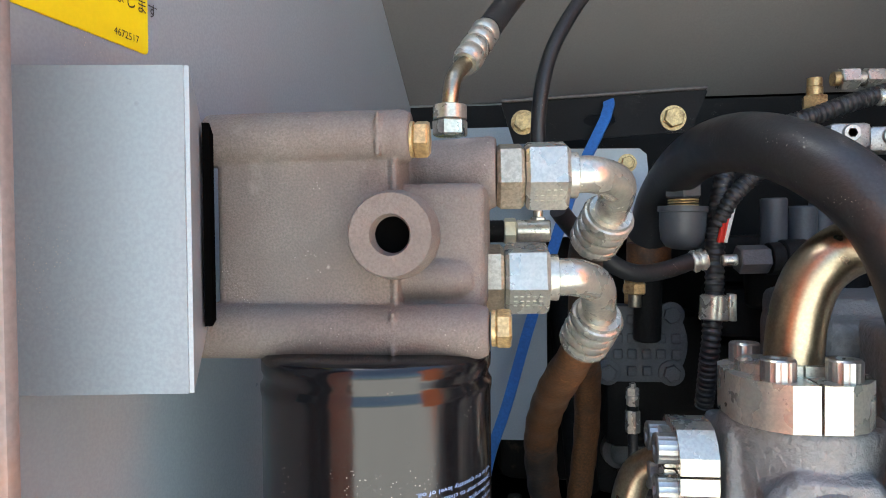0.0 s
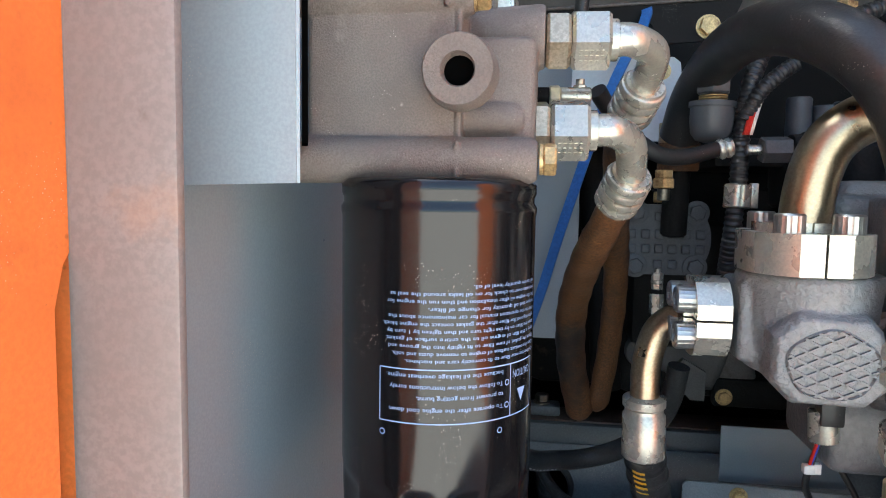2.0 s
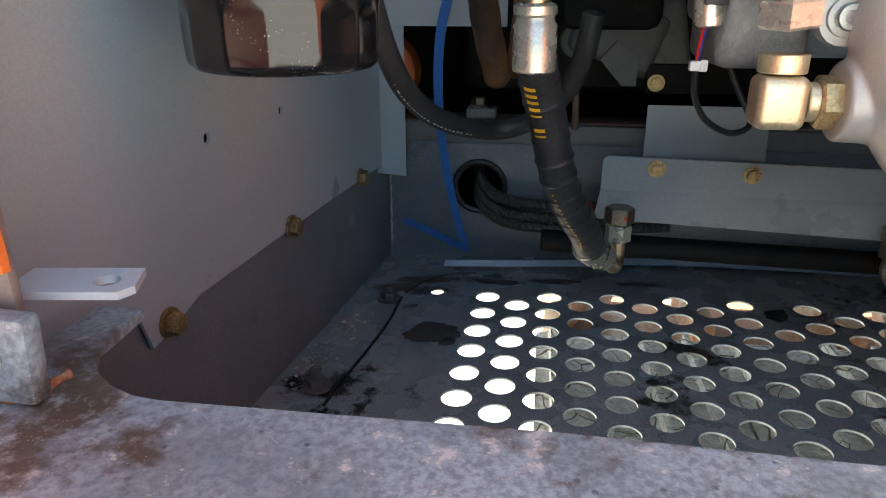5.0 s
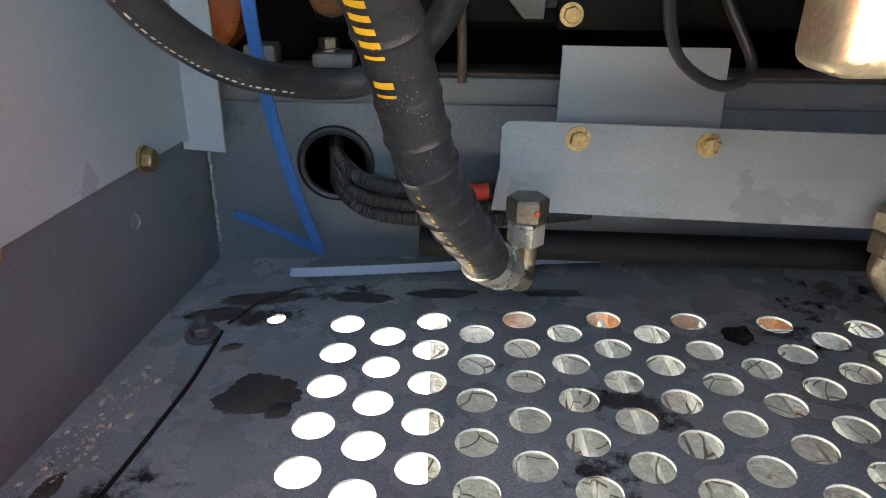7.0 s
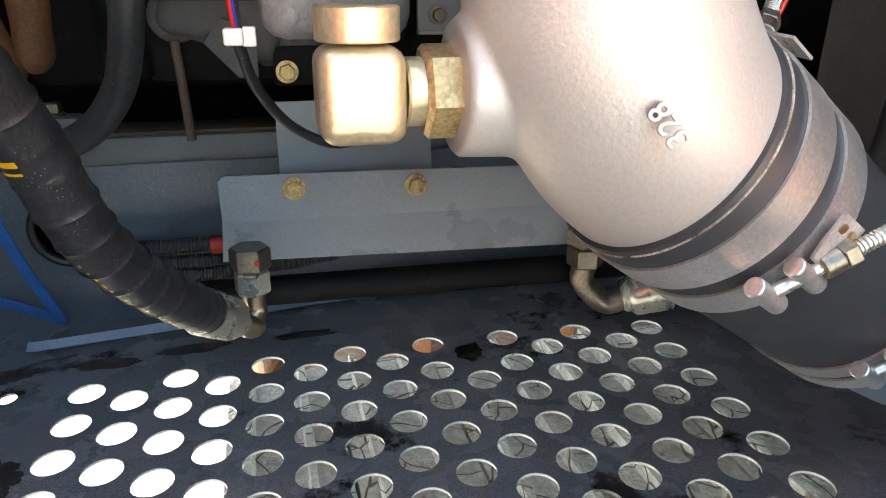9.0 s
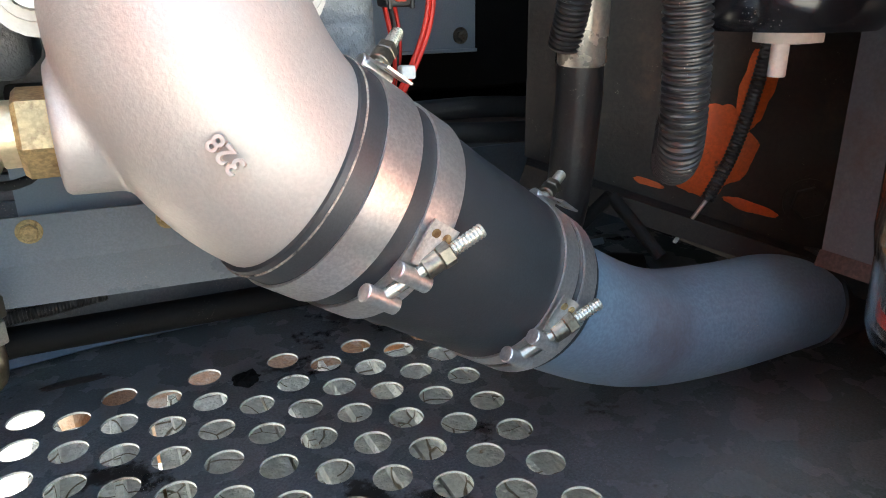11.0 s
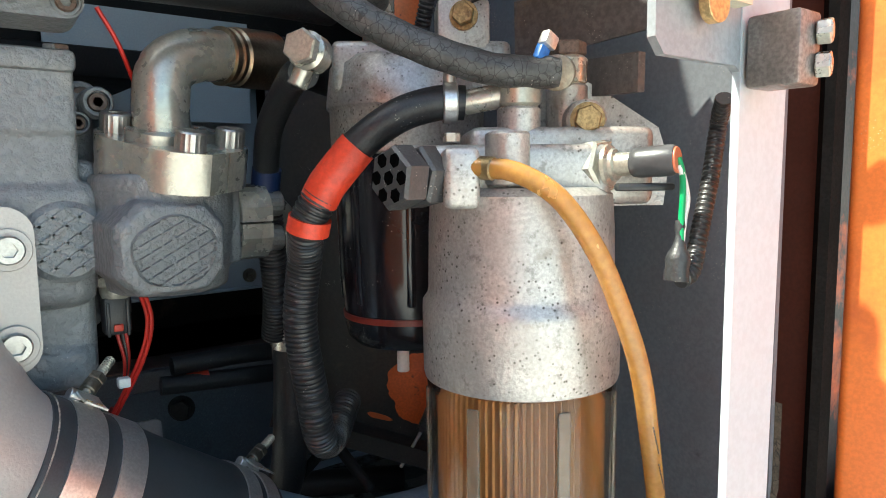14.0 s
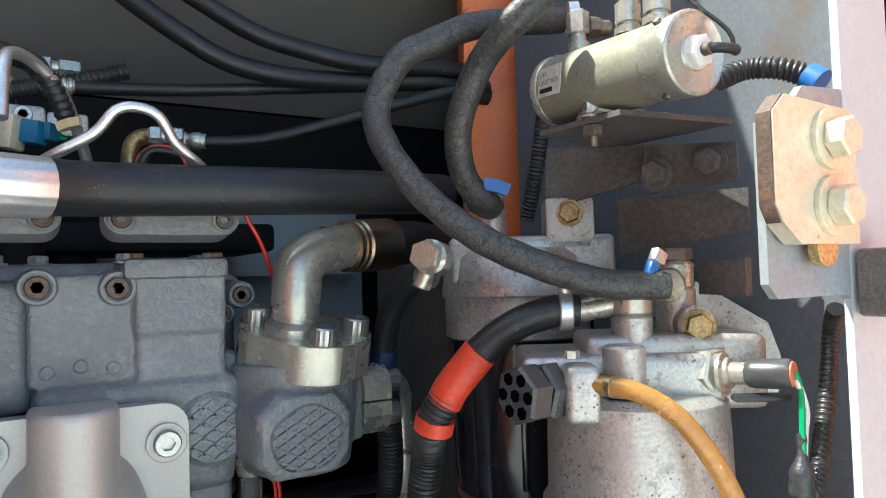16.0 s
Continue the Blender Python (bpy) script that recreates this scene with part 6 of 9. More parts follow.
tube(bm, [FL(-0.034, -0.046, 1.480), (0.623, 0.169, 1.479), (0.630, 0.157, 1.477), (0.643, 0.142, 1.465), (0.656, 0.130, 1.440), (0.666, 0.122, 1.410), (0.676, 0.118, 1.379), (0.691, 0.122, 1.337), (0.712, 0.132, 1.292), (0.735, 0.148, 1.242), (0.764, 0.171, 1.185), (0.768, 0.190, 1.142)], 0.0051, 22, 0.004)
dt = thing("drain_tube", (0.768, 0.190, 1.142), "amber translucent drain tube hanging beside the fuel filter", "tube")
part("tube", bm, M_AMBER, dt)
bm = bm_new()
rod(bm, FL(-0.034, -0.043, 1.480), V(0.6245, 0.166, 1.4788), 0.0058, 22, bev=0.0008)
part("insert", bm, M_BRONZE, dt, "dull brass spigot")
for z, y, x in ((1.352, 0.1168, 0.6824), (1.330, 0.1192, 0.6912)):
    for k in range(9):
        bm = bm_new()
        box(bm, (x - 0.0022 + 0.0006 * k, y - 0.0038, z - 0.0017 * k), (0.0014, 0.0006, 0.0010), 0.0, (0, 25, 30))
        part("print_mark", bm, M_BLACK, dt, "faint dark print")


# ---- right-hand post, plates and door ----
PUMP_ENDS = (V(0.6645, 0.2435, 1.6545), V(0.6576, 0.1343, 1.6467))
M_LABEL = mat("grimy pale label", (0.50, 0.50, 0.45), 0.5, var=0.1, scale=120, bump=0.03, tint=(0.33, 0.29, 0.21), tint_at=0.6, tint_scale=90)


def pump_face():
    """Frame of the label on the pump's barrel, its text running along the axis."""
    a, b = PUMP_ENDS
    ax = (b - a).normalized()
    n = V(-0.93, -0.05, 0.05)
    n = (n - ax * n.dot(ax)).normalized()
    y = n.cross(ax)
    o = a + ax * 0.017 + n * 0.0219
    return Matrix(((ax.x, y.x, n.x, o.x), (ax.y, y.y, n.y, o.y), (ax.z, y.z, n.z, o.z), (0, 0, 0, 1)))


def right_side():
    # post with a fold on its inner edge
    bm = plate(bm_new(), [(0.704, 1.236), (0.744, 1.250), (0.748, 1.60), (0.752, 2.1), (0.703, 2.1), (0.704, 1.53)], Matrix(((1, 0, 0, 0), (0, 0, -1, 0.088), (0, 1, 0, 0), (0, 0, 0, 1))), 0.004)
    single("post_right", bm, M_POST, "pale grey painted steel post at the door opening", "post", kind="structure")
    bm = plate(bm_new(), [(0.640, 1.600), (0.660, 1.608), (0.672, 1.620), (0.706, 1.622), (0.706, 1.520), (0.700, 1.5235), (0.646, 1.5235), (0.640, 1.530)], Matrix(((1, 0, 0, 0), (0, 0, -1, 0.0885), (0, 1, 0, 0), (0, 0, 0, 1))), 0.004)
    single("striker_bracket", bm, M_BRACKET, "pale grey steel bracket behind the striker plate", "bracket", kind="structure")
    t = thing("striker_plate", (0.67, 0.08, 1.55), "yellow zinc striker plate with two bolts on the post", "plate")
    bm = plate(bm_new(), [(0.632, 1.602), (0.641, 1.610), (0.691, 1.608), (0.694, 1.605), (0.694, 1.547), (0.648, 1.547), (0.636, 1.556), (0.632, 1.563)], Matrix(((1, 0, 0, 0), (0, 0, -1, 0.078), (0, 1, 0, 0), (0, 0, 0, 1))), 0.008)
    part("plate", bm, M_PALEGOLD, t)
    bm = plate(bm_new(), [(0.6314, 1.602), (0.6404, 1.6105), (0.6412, 1.6098), (0.6323, 1.6015), (0.6323, 1.5632), (0.6364, 1.5563), (0.6357, 1.5557), (0.6314, 1.5628)], Matrix(((1, 0, 0, 0), (0, 0, -1, 0.0788), (0, 1, 0, 0), (0, 0, 0, 1))), 0.0068)
    part("cut_edge", bm, M_RUST, t, "rusty flame-cut edge")
    for z in (1.590, 1.5605):
        hex_bolt((0.6720, 0.078, z + 0.003), (0, -1, 0), 0.0160, 0.0085, M_PALEGOLD, t, 0.0135)
    bm = bm_new()
    rod(bm, (0.670, 0.084, 1.545), (0.670, 0.079, 1.545), 0.008, 20)
    part("spacer", bm, M_GOLD, t)
    k = thing("latch_block", (0.735, 0.08, 1.53), "dull steel latch block with two cap bolts on the post", "latch")
    bm = bm_new()
    box(bm, (0.714, 0.074, 1.529), (0.020, 0.024, 0.032), 0.002)
    part("body", bm, M_LATCH, k)
    for z in (1.538, 1.524):
        hex_bolt((0.7195, 0.062, z - 0.002), (0.3, -1, 0), 0.010, 0.006, M_ZINC, k)
    # partition at the back of the filters
    sheet("wall_right", [(0.800, 0.112, 1.204), (0.800, 0.36, 1.204), (0.800, 0.36, 1.50), (0.800, 0.46, 1.50), (0.800, 0.46, 2.1), (0.800, 0.112, 2.1)], 0.004, M_PANEL, "blue-grey painted side sheet with brown mud splashes")
    sheet("wall_right_lower", [(1.06, 0.12, 1.03), (1.045, 0.60, 1.03), (1.045, 0.60, 2.1), (1.06, 0.12, 2.1)], 0.004, M_DARKGREY, "dark side sheet behind the fuel filters")
    bm = bm_new()
    strip(bm, [(0.797, 0.108, 1.200), (0.797, 0.235, 1.200), (0.797, 0.36, 1.200)], 0.012, 0.010, (0.4, 0, 1))
    single("mud_edge", bm, M_FOLD, "red-brown folded edge along the side sheet", "trim", kind="structure")
    # dried mud stuck to the sheet, thickest in the middle
    bm = bm_new()
    nu, nv = 46, 52
    grid = []
    for iu in range(nu):
        row = []
        for iv in range(nv):
            y, z = 0.108 + 0.085 * iu / (nu - 1), 1.204 + 0.135 * iv / (nv - 1)
            q = 1 - ((y - 0.145) / 0.046) ** 2 - ((z - 1.235) / 0.075) ** 2
            q += 0.9 * noise.noise(V(y * 70, 0, z * 70)) + 0.5 * noise.noise(V(y * 260, 3, z * 260))
            row.append(bm.verts.new(V(0.8006 - 0.0024 * max(0.0, min(1.0, q * 1.6)), y, z)))
        grid.append(row)
    for iu in range(nu - 1):
        for iv in range(nv - 1):
            bm.faces.new((grid[iu][iv], grid[iu + 1][iv], grid[iu + 1][iv + 1], grid[iu][iv + 1]))
    single("caked_mud", bm, M_MUD, "brown dried mud caked on the lower side sheet", "mud", angle=60)
    for label, pts in (("brown dusty mounting plate for the fuel pump", ((0.712, 0.219, 1.587), (0.733, 0.166, 1.590), (0.732, 0.166, 1.613), (0.712, 0.219, 1.619))), ("grimy brown stay sheet behind the fuel pump", ((0.694, 0.300, 1.584), (0.719, 0.229, 1.597), (0.721, 0.227, 1.621), (0.697, 0.297, 1.630))), ("dark folded stay beside the rear fuel filter", ((0.724, 0.255, 1.548), (0.757, 0.177, 1.561), (0.756, 0.176, 1.588), (0.722, 0.254, 1.587)))):
        bm = bm_new()
        add_rings(bm, [[V(p) for p in pts], [V(p) + V(0.0035, 0.002, 0) for p in pts]])
        single("mounting_plate", bm, M_STAY, label, "plate", kind="structure")
    for p in ((0.725, 0.179, 1.602), (0.711, 0.208, 1.598)):
        b = hex_bolt(p, (-0.9, -0.35, 0), 0.0135, 0.009, M_STAY, None, 0.0105, "plate_bolt")
        tagged(b, "rusty hexagon bolt on the mounting plate", "bolt", "plate bolts")
    bm = bm_new()
    for a, b in (((0.733, 0.221, 1.533), (0.731, 0.161, 1.532)),):
        strip(bm, [a, (V(a) + V(b)) / 2, b], 0.022, 0.006, (0, 0, 1))
    single("stiffener", bm, M_STAY, "rusty stiffener under the mounting plate", "bracket", kind="structure")
    # orange frame behind
    bm = bm_new()
    box(bm, (0.845, 0.545, 1.77), (0.10, 0.10, 0.62), 0.004, (0, 0, -30))
    single("frame_column", bm, M_ORANGE, "orange painted steel frame column with dark grime", "column", kind="structure")
    # grimy web plate with bare orange paint left in the middle and a rail along its foot
    web = thing("frame_web", (0.80, 0.485, 1.19), "grimy brown steel frame web with a patch of orange paint", "frame", kind="structure")
    wu, wn, wo = V(0.8, -0.6, 0), V(-0.6, -0.8, 0), V(0.7946, 0.4888, 0)

    def on_web(u, z, off=0.0):
        return wo + wu * u + V(0, 0, z) + wn * off

    bm = bm_new()
    out = [(-0.135, 1.246), (0.150, 1.158), (0.150, 1.56), (-0.135, 1.56)]
    add_rings(bm, [[on_web(u, z, -0.006) for u, z in out], [on_web(u, z) for u, z in out]])
    part("plate", bm, M_WEB, web, "brown-black oily plate")
    for u, z, a, b, seed in ((0.014, 1.256, 0.036, 0.038, 2.0), (0.047, 1.303, 0.013, 0.032, 5.5), (0.056, 1.207, 0.022, 0.005, 9.0), (-0.030, 1.226, 0.014, 0.003, 12.0)):
        ring, lip = [], []
        for k in range(72):
            g = 2 * math.pi * k / 72
            f = 1 + 0.30 * noise.noise(V(math.cos(g) * 1.5 + seed, math.sin(g) * 1.5, seed)) + 0.06 * noise.noise(V(math.cos(g) * 6, math.sin(g) * 6, seed))
            du, dz = a * f * math.cos(g), b * f * math.sin(g)
            dz -= 0.30 * du if b < 0.01 else 0.0
            ring.append(on_web(u + du, z + dz, 0.0001))
            lip.append(on_web(u + du * 0.97, z + dz * 0.97, 0.0005))
        bm = bm_new()
        add_rings(bm, [ring, lip])
        part("paint_patch", bm, M_ORANGEDULL, web, "bare patch of orange paint", 60)
    bm = bm_new()
    strip(bm, [on_web(-0.135, 1.236, 0.012), on_web(0.0, 1.1945, 0.012), on_web(0.150, 1.148, 0.012)], 0.030, 0.018, wn)
    part("foot_rail", bm, M_WEB, web, "dark oily rail")
    hex_bolt(on_web(0.098, 1.214), wn, 0.024, 0.007, M_WEB, web, 0.019)
    # open door at the right
    d = thing("door_2", (0.86, 0.05, 1.2), "open orange painted steel door with a dark rubber seal", "door", kind="structure")
    x = V(0.20, -0.98, 0).normalized()
    n = V(-0.98, -0.20, 0).normalized()
    e = V(0.842, 0.0945, 0)
    # outer skin with a rolled edge
    ring = []
    for k in range(7):
        g = math.pi / 2 * k / 6
        ring.append(e + x * 0.006 * (1 - math.sin(g)) - n * 0.006 * (1 - math.cos(g)))
    ring = [e - n * 0.03] + ring[::-1] + [e + x * 0.5, e + x * 0.5 - n * 0.03]
    bm = bm_new()
    add_rings(bm, [[p + V(0, 0, z) for p in ring] for z in (1.12, 2.3)])
    part("panel", bm, M_ORANGE, d)
    bm = bm_new()
    add_rings(bm, [[e + V(a, b, z) for a, b in ((-0.0135, 0.010), (-0.012, 0.0045), (-0.0015, 0.003), (0.004, 0.012), (-0.006, 0.016))] for z in (1.24, 2.3)])
    part("seal_strip", bm, M_SEALSTRIP, d, "dusty black rubber seal")
    part("inner_channel", box(bm_new(), (0.870, 0.168, 1.78), (0.128, 0.03, 1.06), 0.004), M_RED, d, "door channel with its shade put into a red-brown colour")
    part("inner_lip", box(bm_new(), (0.8515, 0.132, 1.78), (0.004, 0.040, 1.06), 0.001), M_RED, d, "folded lip with its shade put into a red-brown colour")
    bm = bm_new()
    box(bm, (1.225, 0.16, 1.75), (0.75, 0.02, 1.7), 0.004)
    single("wall_right_house", bm, M_BROWNPATCH, "dark brown end of the machine house with orange patches", "wall", kind="structure")
    # fuel lift pump on its shelf
    f = thing("lift_pump", (0.661, 0.190, 1.6275), "olive-stained cylindrical fuel lift pump on a steel shelf", "fuel pump")
    a, b = PUMP_ENDS
    ax = (b - a).normalized()
    h = (b - a).length
    _, side, top = axes_of(ax)
    if abs(side.z) > abs(top.z):
        side, top = top, side
    top = top if top.z > 0 else -top
    side = side if side.x > 0 else -side
    bm = bm_new()
    lathe(bm, a, ax, [(0.003, 0.0200), (0.003, 0.0218), (h - 0.020, 0.0208), (h - 0.004, 0.0208), (h - 0.004, 0.0190)], 52)
    part("barrel", bm, M_PUMPCAN, f, "olive zinc barrel with brown stains")
    bm = bm_new()
    lathe(bm, a - ax * 0.003, ax, [(0, 0.016), (0.0, 0.0218), (0.0012, 0.0232), (0.0048, 0.0232), (0.006, 0.0225), (0.0062, 0.0214)], 52)
    part("end_rim", bm, M_ZINC, f, "bright rolled end rim")
    bm = bm_new()
    lathe(bm, b - ax * 0.020, ax, [(0, 0.0205), (0.0002, 0.0214), (0.012, 0.0214), (0.0125, 0.0219), (0.0185, 0.0222), (0.020, 0.0216), (0.0207, 0.0202), (0.0199, 0.0190), (0.0196, 0.0095), (0.0205, 0.0086), (0.0205, 0.002)], 52)
    cap = part("end_cap", bm, M_ZINC, f, "bright zinc end cap")
    for g in (0.6, 2.3, 4.4):
        bm = bm_new()
        r_ = side * math.cos(g) + top * math.sin(g)
        lathe(bm, b - ax * 0.0115 + r_ * 0.0210, r_, [(0, 0.0016), (0.0008, 0.0024), (0.0022, 0.0022), (0.0026, 0.0012)], 16)
        part("screw", bm, M_OLDZINC, cap)
    hex_bolt(b, ax, 0.0150, 0.0045, M_WHITE, f, 0.0088, name="end_nut", label="white plastic end nut")
    bm = bm_new()
    rod(bm, b + ax * 0.004, b + ax * 0.0105, 0.0032, 16)
    part("terminal", bm, M_RUST, f, "rusty terminal stud")
    bm = bm_new()
    tube(bm, [b + ax * 0.0085, b + ax * 0.013 + side * 0.004, b + ax * 0.014 + side * 0.012, b + ax * 0.012 + side * 0.015], 0.0026, 14, 0.002)
    part("boot", bm, M_RUBBER, f, "black rubber terminal boot")
    bm = bm_new()
    tube(bm, [b + ax * 0.012 + side * 0.0145, b + ax * 0.010 + side * 0.012 + top * 0.010, b - ax * 0.004 + side * 0.004 + top * 0.026, b - ax * 0.03 - side * 0.004 + top * 0.052], 0.0011, 10, 0.003)
    part("lead", bm, M_RUBBER, f, "thin black lead")
    # three ports on top: two straight nipples and a cross-drilled elbow
    for q, hi in ((h - 0.026, 0.05), (h - 0.048, 0.05)):
        c0 = a + ax * q + top * 0.0205
        bm = bm_new()
        lathe(bm, c0, V(0.02, 0, 1), [(0, 0.0076), (0.004, 0.0078), (0.005, 0.0060), (0.0065, 0.0060), (0.0068, 0.0072), (0.018, 0.0072), (0.0185, 0.0050), (hi, 0.0050)], 24)
        part("port", bm, M_ZINC, f, "zinc hose nipple")
    c0 = a + ax * 0.018 + top * 0.0205
    bm = bm_new()
    lathe(bm, c0, V(0.02, 0, 1), [(0, 0.0070), (0.006, 0.0070), (0.007, 0.0048), (0.012, 0.0048)], 24)
    hexa(bm, c0 + V(0, 0, 0.012), c0 + V(0, 0, 0.026), 0.0125, 0.2)
    part("port", bm, M_ZINC, f, "zinc elbow port")
    bm = bm_new()
    hexa(bm, c0 + V(0.006, -0.002, 0.017), c0 + V(0.013, -0.004, 0.017), 0.0125, 0.5)
    rod(bm, c0 + V(0.013, -0.004, 0.017), c0 + V(0.020, -0.006, 0.017), 0.0052, 18)
    part("side_nut", bm, M_OLDZINC, f, "dull side nut", 28)
    part("rating_label", plate(bm_new(), [(-0.011, -0.009), (0.011, -0.009), (0.011, 0.009), (-0.011, 0.009)], pump_face(), 0.0004), M_LABEL, f, "small grimy rating label with unreadable bars")
    # shelf bolted out from the wall plates
    bm = bm_new()
    sh = [V((0.644, 0.241, 1.6235)), V((0.648, 0.177, 1.6235)), V((0.7306, 0.1664, 1.6235)), V((0.722, 0.258, 1.6235))]
    add_rings(bm, [sh, [p + V(0, 0, 0.0032) for p in sh]])
    single("pump_shelf", bm, M_STAY, "dark brown steel shelf under the fuel lift pump", "shelf", kind="structure")
    bm = bm_new()
    strip(bm, [(0.646, 0.196, 1.6285), (0.657, 0.192, 1.6275), (0.664, 0.190, 1.6300), (0.676, 0.188, 1.6278), (0.690, 0.186, 1.6285)], 0.014, 0.0018, (0, 1, 0), 0.004)
    part("saddle", bm, M_PUMPCAN, f, "bent saddle strap under the pump")
    b2 = thing("shelf_bolt", (0.652, 0.203, 1.627), "zinc bolt with washers through the pump shelf", "bolt")
    bm = bm_new()
    for z0, r_ in ((1.6268, 0.0088), (1.6290, 0.0078)):
        rod(bm, (0.652, 0.203, z0), (0.652, 0.203, z0 + 0.0018), r_, 28, bev=0.0004)
    part("washer", bm, M_ZINC, b2)
    hex_bolt((0.652, 0.203, 1.631), (0, 0, 1), 0.0098, 0.006, M_ZINC, b2, name="head")
    bm = bm_new()
    hexa(bm, (0.652, 0.203, 1.6232), (0.652, 0.203, 1.6165), 0.0105, 0.2)
    rod(bm, (0.652, 0.203, 1.6168), (0.652, 0.203, 1.610), 0.0030, 16)
    part("nut", bm, M_OLDZINC, b2, "dull nut and thread end", 28)
    bm = bm_new()
    conduit(bm, [(0.717, 0.166, 1.648), (0.731, 0.157, 1.654), (0.739, 0.140, 1.651), (0.749, 0.127, 1.643)], 0.0062)
    c = single("conduit", bm, M_CONDUIT, "black corrugated conduit with blue tape to the post", "conduit")
    bm = bm_new()
    tube(bm, [(0.747, 0.129, 1.645), (0.748, 0.122, 1.639)], 0.0078, 18)
    part("blue_tape", bm, M_BLUE, c, "blue tape wrap")
    bm = bm_new()
    conduit(bm, [(0.711, 0.312, 1.689), (0.713, 0.323, 1.644), (0.714, 0.336, 1.606), (0.715, 0.347, 1.582)], 0.0058)
    single("conduit", bm, M_CONDUIT, "thin black corrugated conduit behind the fuel pump", "conduit")


M_BRACKET = mat("grey bracket paint", (0.27, 0.29, 0.31), 0.4, var=0.10, scale=20, fine=400, bump=0.05, tint=(0.17, 0.15, 0.13), tint_at=0.64, tint_scale=30)
M_WEB = mat("oily brown grime", (0.017, 0.0125, 0.010), 0.55, var=0.35, scale=30, fine=300, bump=0.4, tint=(0.045, 0.026, 0.016), tint_at=0.58, tint_w=0.12, tint_scale=18, speck=0.02)
M_ORANGEDULL = mat("dull orange paint", (0.58, 0.105, 0.018), 0.5, var=0.15, scale=40, fine=400, bump=0.1, tint=(0.10, 0.035, 0.015), tint_at=0.62, tint_w=0.05, tint_scale=45)
M_STAY = mat("brown dusty stay", (0.105, 0.096, 0.092), 0.6, var=0.25, scale=20, fine=300, bump=0.25, tint=(0.135, 0.100, 0.078), tint_at=0.58, tint_scale=30, speck=0.06)
M_MUD = mat("dried brown mud", (0.115, 0.088, 0.062), 0.9, var=0.3, scale=60, fine=260, bump=0.5, bumpdist=0.002, tint=(0.20, 0.155, 0.105), tint_at=0.6, tint_scale=60, cracks=((0.03, 0.024, 0.018), 130, 0.03))
M_PANEL = mat("muddy blue grey paint", (0.125, 0.133, 0.150), 0.5, var=0.12, scale=14, fine=400, bump=0.08, tint=(0.105, 0.075, 0.055), tint_at=0.585, tint_w=0.14, tint_scale=9, speck=0.04, pits=((0.02, 0.018, 0.016), 60, 0.60))
M_FOLD = mat("red brown primer edge", (0.10, 0.060, 0.052), 0.7, var=0.3, scale=60, fine=400, bump=0.3, tint=(0.17, 0.12, 0.085), tint_at=0.6, tint_scale=50)
M_PUMPCAN = mat("stained olive zinc", (0.30, 0.285, 0.222), 0.42, 0.35, var=0.10, scale=40, fine=400, bump=0.12, tint=(0.19, 0.14, 0.09), tint_at=0.60, tint_w=0.10, tint_scale=26, pits=((0.13, 0.08, 0.05), 260, 0.50))
M_SEALSTRIP = mat("dusty rubber door seal", (0.014, 0.012, 0.011), 0.85, ior=1.12, var=0.2, scale=40, fine=500, bump=0.3)
M_BROWNPATCH = mat("dark brown with orange patches", (0.035, 0.022, 0.016), 0.55, var=0.3, scale=20, fine=300, bump=0.2, tint=(0.70, 0.12, 0.01), tint_at=0.56, tint_scale=9)
right_side()


# ---- behind the filter head: plates, cover, small hoses ----
def plane_y(y):
    return Matrix(((1, 0, 0, 0), (0, 0, -1, y), (0, 1, 0, 0), (0, 0, 0, 1)))


def access_plate():
    t = thing("access_plate", (0.165, 0.67, 1.70), "dark grey steel access plate with two bolts and a slot", "plate")
    out = [(0.078, 1.695), (0.252, 1.703), (0.268, 1.742), (0.266, 1.745), (0.066, 1.738), (0.066, 1.734)]
    bm = plate(bm_new(), out, plane_y(0.670), 0.004, [(0.158, 1.7165, 0.0105, 0.55), (0.172, 1.7165, 0.0075, 0.8)])
    part("plate", bm, M_DARKGREY, t)
    bm = bm_new()
    rod(bm, (0.066, 0.669, 1.7385), (0.267, 0.669, 1.7455), 0.0018, 10)
    part("bent_edge", bm, M_STAY, t, "worn tan bent edge")
    for x in (0.088, 0.235):
        hex_bolt((x, 0.670, 1.7165), (0, -1, 0), 0.0175, 0.007, M_GOLD, t, 0.0125)


access_plate()

bm = plate(bm_new(), [(0.098, 1.60), (0.205, 1.60), (0.2145, 1.668), (0.213, 1.684), (0.206, 1.690), (0.098, 1.692)], plane_y(0.690), 0.004)
single("support_bracket", bm, M_POST, "pale grey steel support bracket with a gold bolt", "bracket", kind="structure")
b = hex_bolt((0.1935, 0.6895, 1.675), (0, -1, 0), 0.012, 0.006, M_GOLD, None, 0.0095, "bracket_bolt")
tagged(b, "yellow zinc flange bolt on the support bracket", "bolt")


